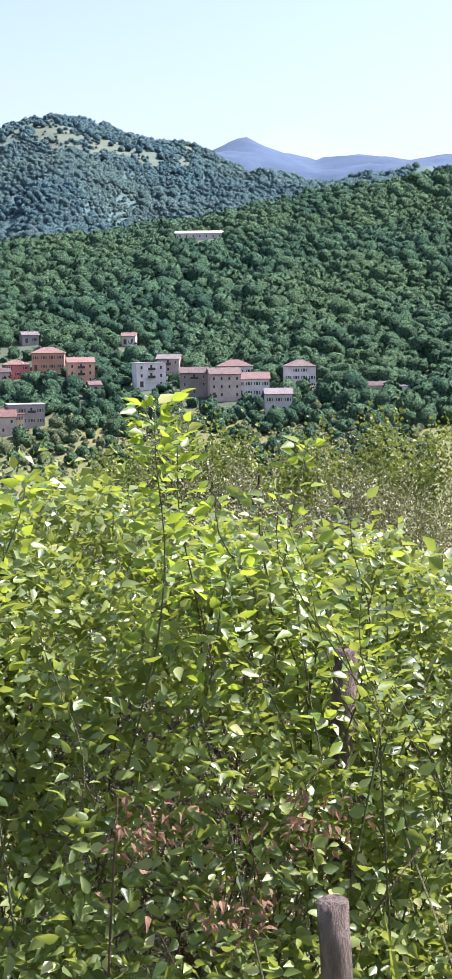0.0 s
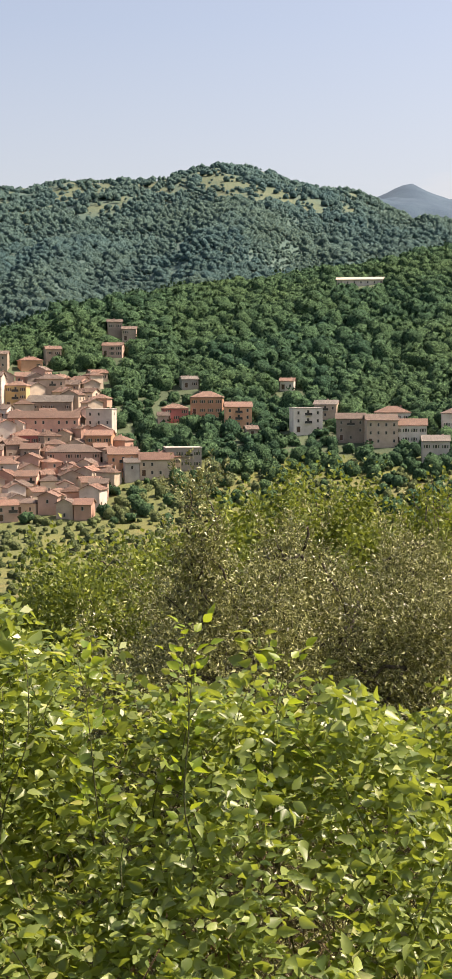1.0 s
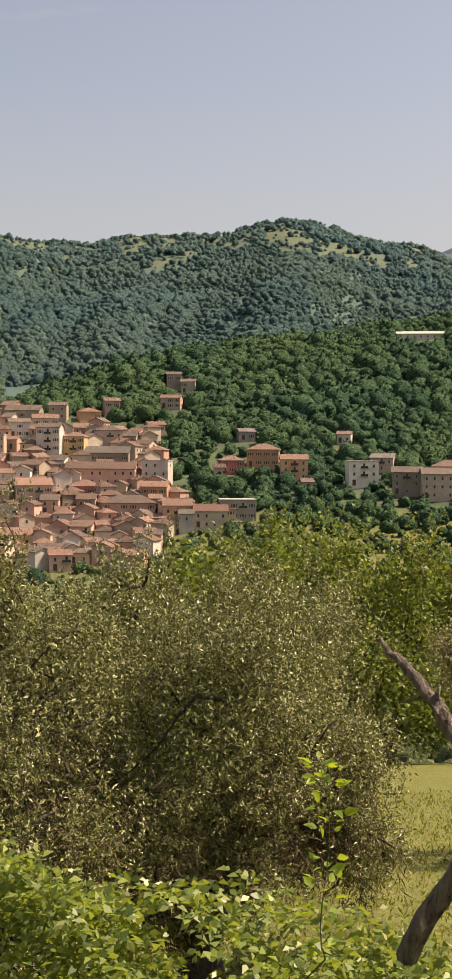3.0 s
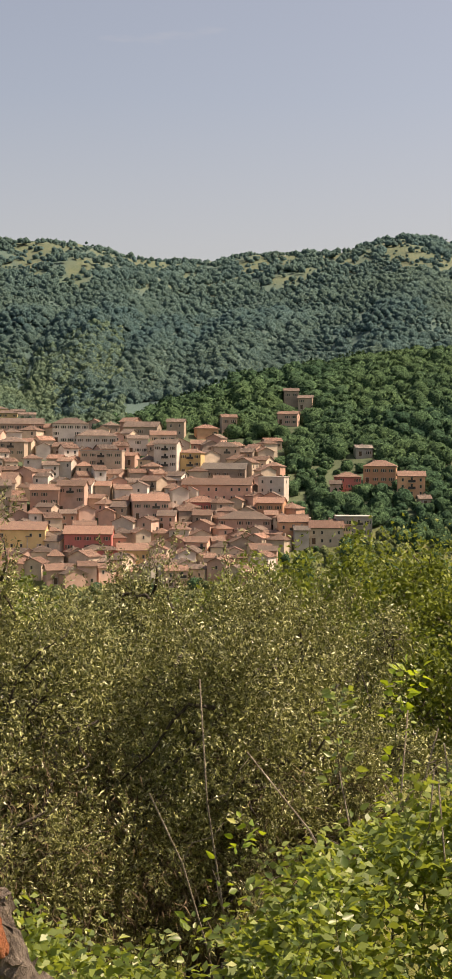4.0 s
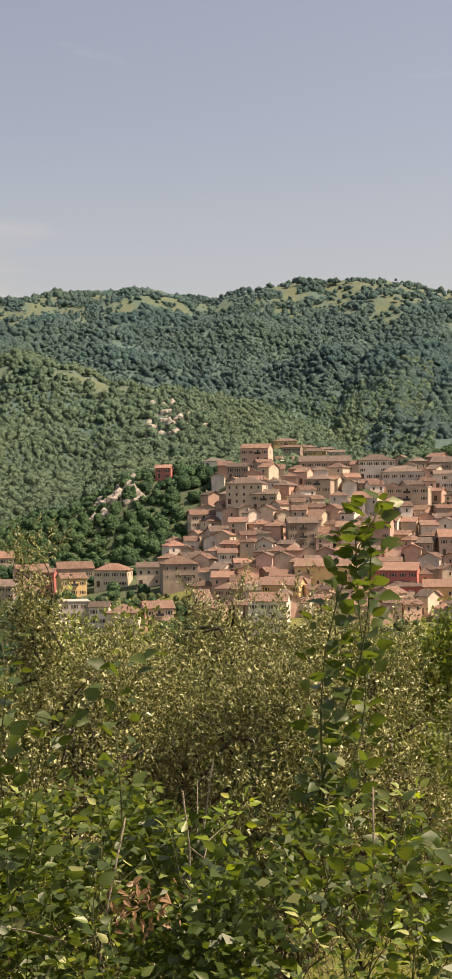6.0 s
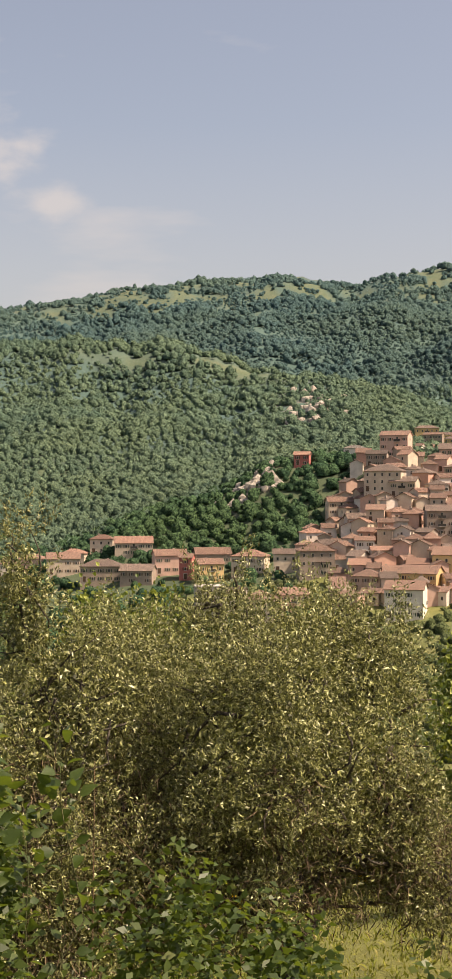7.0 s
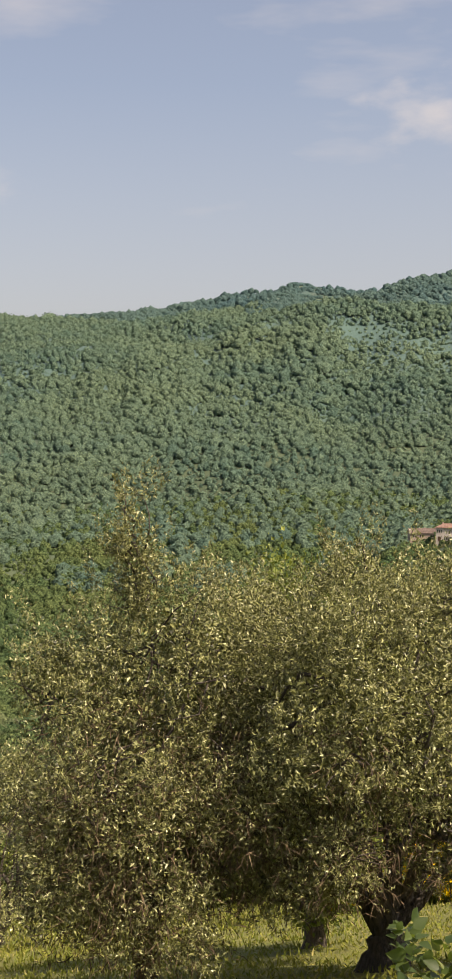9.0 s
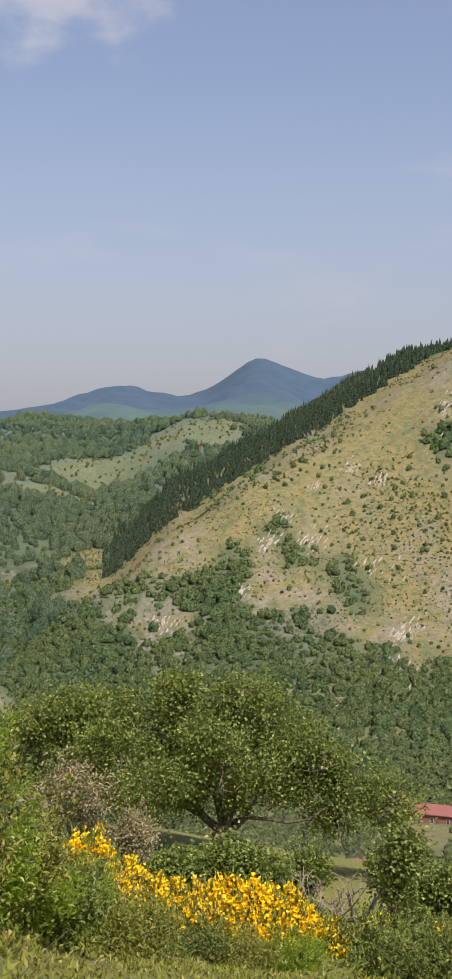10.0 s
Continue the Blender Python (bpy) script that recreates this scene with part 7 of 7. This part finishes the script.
def fence_post(x, y, top, r, seed):
    top = top + float(lane(x))
    rs = np.random.RandomState(seed)
    g = float(land(x, y))
    root = empty("fence_post", x, y, g)
    s = Soup()
    n = 12
    zz = np.linspace(-0.3, top - g, n)
    tube(s, np.stack([0.02 * np.sin(zz * 3), 0.01 * np.cos(zz * 4), zz], 1), r * np.linspace(1.05, 0.9, n), 11, 0.10, seed)
    child("post", s.mesh("post", POST_WOOD, True), root)
    return tagged(root, "weathered grey-brown wooden fence post in the brambles", "fence post")


fence_post(1.27, 3.26, -0.78, 0.034, 4)
fence_post(0.93, 2.5, -1.12, 0.036, 7)


def leaning_trunk():
    """A broken dead trunk leaning out of the hedge, its bark peeling and its foot torn open."""
    root = empty("broken_tree", 6.52, 2.36, float(land(6.52, 2.36)))
    o = np.array(root.matrix_basis.translation) - [0, 0, float(lane(6.3))]
    pts = np.array([(6.60, 2.28, -1.75), (6.50, 2.38, -1.25), (6.42, 2.45, -1.09), (6.34, 2.52, -0.95), (6.27, 2.62, -0.80), (6.21, 2.72, -0.66), (6.16, 2.78, -0.55), (6.10, 2.90, -0.43), (6.03, 3.00, -0.34), (5.98, 3.07, -0.29)]) - o
    rr = np.array([0.064, 0.062, 0.054, 0.045, 0.036, 0.030, 0.025, 0.019, 0.013, 0.005])
    t = np.linspace(0, 9, 60)
    fine = np.stack([np.interp(t, np.arange(10), pts[:, k]) for k in range(3)], 1)
    rs = np.random.RandomState(4)
    fine += rs.normal(0, 0.003, fine.shape)
    s = Soup()
    tube(s, fine, np.interp(t, np.arange(10), rr) * (1 + 0.05 * np.sin(t * 5) + rs.uniform(-0.03, 0.03, 60)), 14, 0.09, 2)
    child("trunk", s.mesh("trunk", DEAD_BARK), root)
    w = Soup()
    for k in range(9):
        a = np.array([6.325, 2.47, -0.92]) - o + rs.normal(0, 0.022, 3)
        tube(w, bend(a, a + np.array([0.05, -0.05, -0.09]) + rs.normal(0, 0.012, 3), 5, 0.05, k), [0.022, 0.026, 0.024, 0.018, 0.006], 6, 0.2, k)
    child("torn_wood", w.mesh("torn_wood", TORN_WOOD), root, "torn reddish bare wood")
    f = Soup()
    tube(f, bend(np.array([6.10, 3.16, -1.25]) - o, np.array([6.20, 2.94, -0.77]) - o, 8, 0.05, 3), np.linspace(0.035, 0.026, 8), 9, 0.12, 3)
    child("branch", f.mesh("branch", DEAD_BARK), root)
    b = Soup()
    k = rs.randint(6, 46, 70)
    leaf_soup(b, fine[k] + rs.normal(0, 0.03, (70, 3)), rs.normal(0, 1, (70, 3)) + [-0.3, 0.2, 0.6], 0.06, 0.35, rs)
    tagged(child("peeling_bark", b.mesh("peeling_bark", DEAD_BARK), root), "curled flakes of bark", kind="stuff")
    return tagged(root, "broken dead trunk with peeling grey bark leaning from the hedge", "dead trunk")


leaning_trunk()


def dry_stalks(x, y, top, n, seed):
    top = top + float(lane(x))
    rs = np.random.RandomState(seed)
    g = float(land(x, y))
    root = empty("dry_stalks", x, y, g)
    for k in range(n):
        s = Soup()
        tip = np.array([rs.normal(0, 0.35), rs.normal(0, 0.2), (top - g) * rs.uniform(0.75, 1.05)])
        line = bend((rs.normal(0, 0.1), rs.normal(0, 0.1), 0), tip, 8, 0.06, seed * 5 + k)
        tube(s, line, np.linspace(0.007, 0.003, 8), 5, 0, k)
        for j in range(3):
            tube(s, bend(line[4 + j], line[4 + j] + rs.normal(0, 0.12, 3) + [0, 0, 0.12], 4, 0.1, k * 7 + j), [0.003, 0.0025, 0.002, 0.001], 4, 0, j)
        child("stalk", s.mesh("stalk", DRY_TWIG, True), root)
    return tagged(root, "bare dry stalks standing among the brambles", "dry stalks")


dry_stalks(7.55, 4.3, -0.68, 7, 2)
dry_stalks(7.9, 4.2, -0.73, 5, 6)
dry_stalks(9.6, 3.3, -0.28, 4, 9)


def field_grass():
    """Short mown grass of the field, blade by blade where it lies near."""
    rs = np.random.RandomState(12)
    n = 64000
    x, y = rs.uniform(-6, 20, n), 4.6 + rs.rand(n) ** 1.5 * 35.4
    x[44000:], y[44000:] = rs.uniform(-34, -4, 20000), rs.uniform(14, 44, 20000)
    z = land(x, y)
    s = Soup()
    leaf_soup(s, np.stack([x, y, z - 0.01], 1), rs.normal(0, 0.6, (n, 3)) + [0, 0, 0.9], 0.16 + 0.08 * (np.arange(n) >= 44000), 0.12, rs)
    return tagged(new("field_grass", s.mesh("field_grass", GRASS_BLADE)), "short yellow-green mown grass of the sloping field", "grass", kind="stuff")


field_grass()


def thistle(x, y, top, seed):
    """A dry round thistle head on a thin stalk."""
    top = top + float(lane(x))
    g = float(land(x, y))
    root = empty("thistle", x, y, g)
    s = Soup()
    tube(s, bend((0, 0, 0), (0, 0, top - g), 7, 0.03, seed), np.linspace(0.006, 0.004, 7), 5, 0, seed)
    child("stalk", s.mesh("stalk", CANE, True), root)
    h = Soup()
    v, f = ICO2
    rs = np.random.RandomState(seed)
    h.add(v * 0.024 * rs.uniform(0.85, 1.1, (len(v), 1)) + [0, 0, top - g], f)
    leaf_soup(h, np.array([0, 0, top - g]) + v * 0.022, v + rs.normal(0, 0.2, v.shape), 0.016, 0.25, rs)
    child("flower_head", h.mesh("flower_head", THISTLE), root, "dull purple round flower head")
    return tagged(root, "round purple thistle head on a thin stalk", "thistle")


thistle(3.95, 2.75, -0.98, 3)


def spike_plant(x, y, top, seed):
    """A tall green seed spike with strap leaves at its foot."""
    top = top + float(lane(x))
    g = float(land(x, y))
    rs = np.random.RandomState(seed)
    root = empty("spike_plant", x, y, g)
    s = Soup()
    tube(s, bend((0, 0, 0), (0.03, 0, top - g), 8, 0.02, seed), np.linspace(0.008, 0.005, 8), 6, 0, seed)
    child("stalk", s.mesh("stalk", CANE, True), root)
    c = Soup()
    n = 260
    t = rs.rand(n)
    a = rs.uniform(0, 6.28, n)
    p = np.stack([0.03 * t * 0 + 0.026 + 0.010 * np.cos(a), 0.010 * np.sin(a), (top - g) - 0.24 * t], 1)
    leaf_soup(c, p, np.stack([np.cos(a), np.sin(a), np.full(n, 0.8)], 1), 0.014, 0.5, rs)
    child("seed_spike", c.mesh("seed_spike", BROOM_STEM), root, "pale green seed spike")
    b = Soup()
    n = 26
    w = unit(rs.normal(0, 0.35, (n, 3)) + [0, 0, 1.0])
    leaf_soup(b, rs.normal(0, 0.05, (n, 3)) * [1, 1, 0], w, (top - g) * 0.75, 0.03, rs, 0.3, 0.0)
    child("strap_leaves", b.mesh("strap_leaves", BRAMBLE_LEAF), root)
    return tagged(root, "tall green seed spike with long strap leaves", "plant")


spike_plant(1.42, 3.0, -0.92, 5)


def withered(x, y, z, seed):
    """A clump of withered brown leaves caught in the hedge."""
    rs = np.random.RandomState(seed)
    root = empty("withered_clump", x, y, z + float(lane(x)))
    s = Soup()
    n = 80
    leaf_soup_small(s, rs.normal(0, 1, (n, 3)) * [0.055, 0.03, 0.035], rs.normal(0, 1, (n, 3)) - [0, 0, 0.5], 0.024, 0.26, rs, 0.9)
    tagged(child("leaf_clump", s.mesh("leaf_clump", DRY_LEAF), root), kind="stuff")
    return tagged(root, "withered brown leaves caught in the brambles", "dead leaves")


for k, (wx, wy, wz) in enumerate([(0.62, 2.75, -1.02), (0.80, 2.72, -1.22), (0.98, 2.75, -1.05), (2.1, 2.9, -1.25), (9.6, 2.8, -0.7)]):
    withered(wx, wy, wz, 50 + k)


def wild_oat(x, y, top, lean, seed):
    """An arching stalk of wild oat with drooping straw-coloured spikelets."""
    rs = np.random.RandomState(seed)
    top = top + float(lane(x))
    g = float(land(x, y))
    root = empty("wild_oat", x, y, g)
    t = np.linspace(0, 1, 14)[:, None]
    line = np.array([0, 0, 1.0]) * (top - g) * np.sin(t * 1.75) / math.sin(1.57) + np.array([lean, -0.05, 0]) * t ** 3
    s = Soup()
    tube(s, line, np.linspace(0.0035, 0.0012, 14), 5, 0, seed)
    child("stalk", s.mesh("stalk", GREEN_CANE, True), root)
    for k in range(9):
        p = line[6 + k % 8] + rs.normal(0, 0.012, 3)
        q = p + [rs.normal(0, 0.035), rs.normal(0, 0.03), -rs.uniform(0.03, 0.09)]
        c = Soup()
        tube(c, bend(p, q, 4, 0.1, seed + k), [0.0008] * 4, 4, 0, k)
        leaf_soup(c, np.repeat(q[None], 4, 0), np.stack([rs.normal(0, 0.12, 4), rs.normal(0, 0.12, 4), -np.ones(4)], 1), 0.075, 0.07, rs, 0.05, 0.02)
        child("spikelet", c.mesh("spikelet", STRAW), root, "drooping straw-coloured seed husks")
    return tagged(root, "arching wild oat stalk with drooping pale seed husks", "grass stalk")


wild_oat(14.22, 3.55, -0.34, -0.20, 3)
wild_oat(14.35, 3.6, -0.48, -0.14, 5)
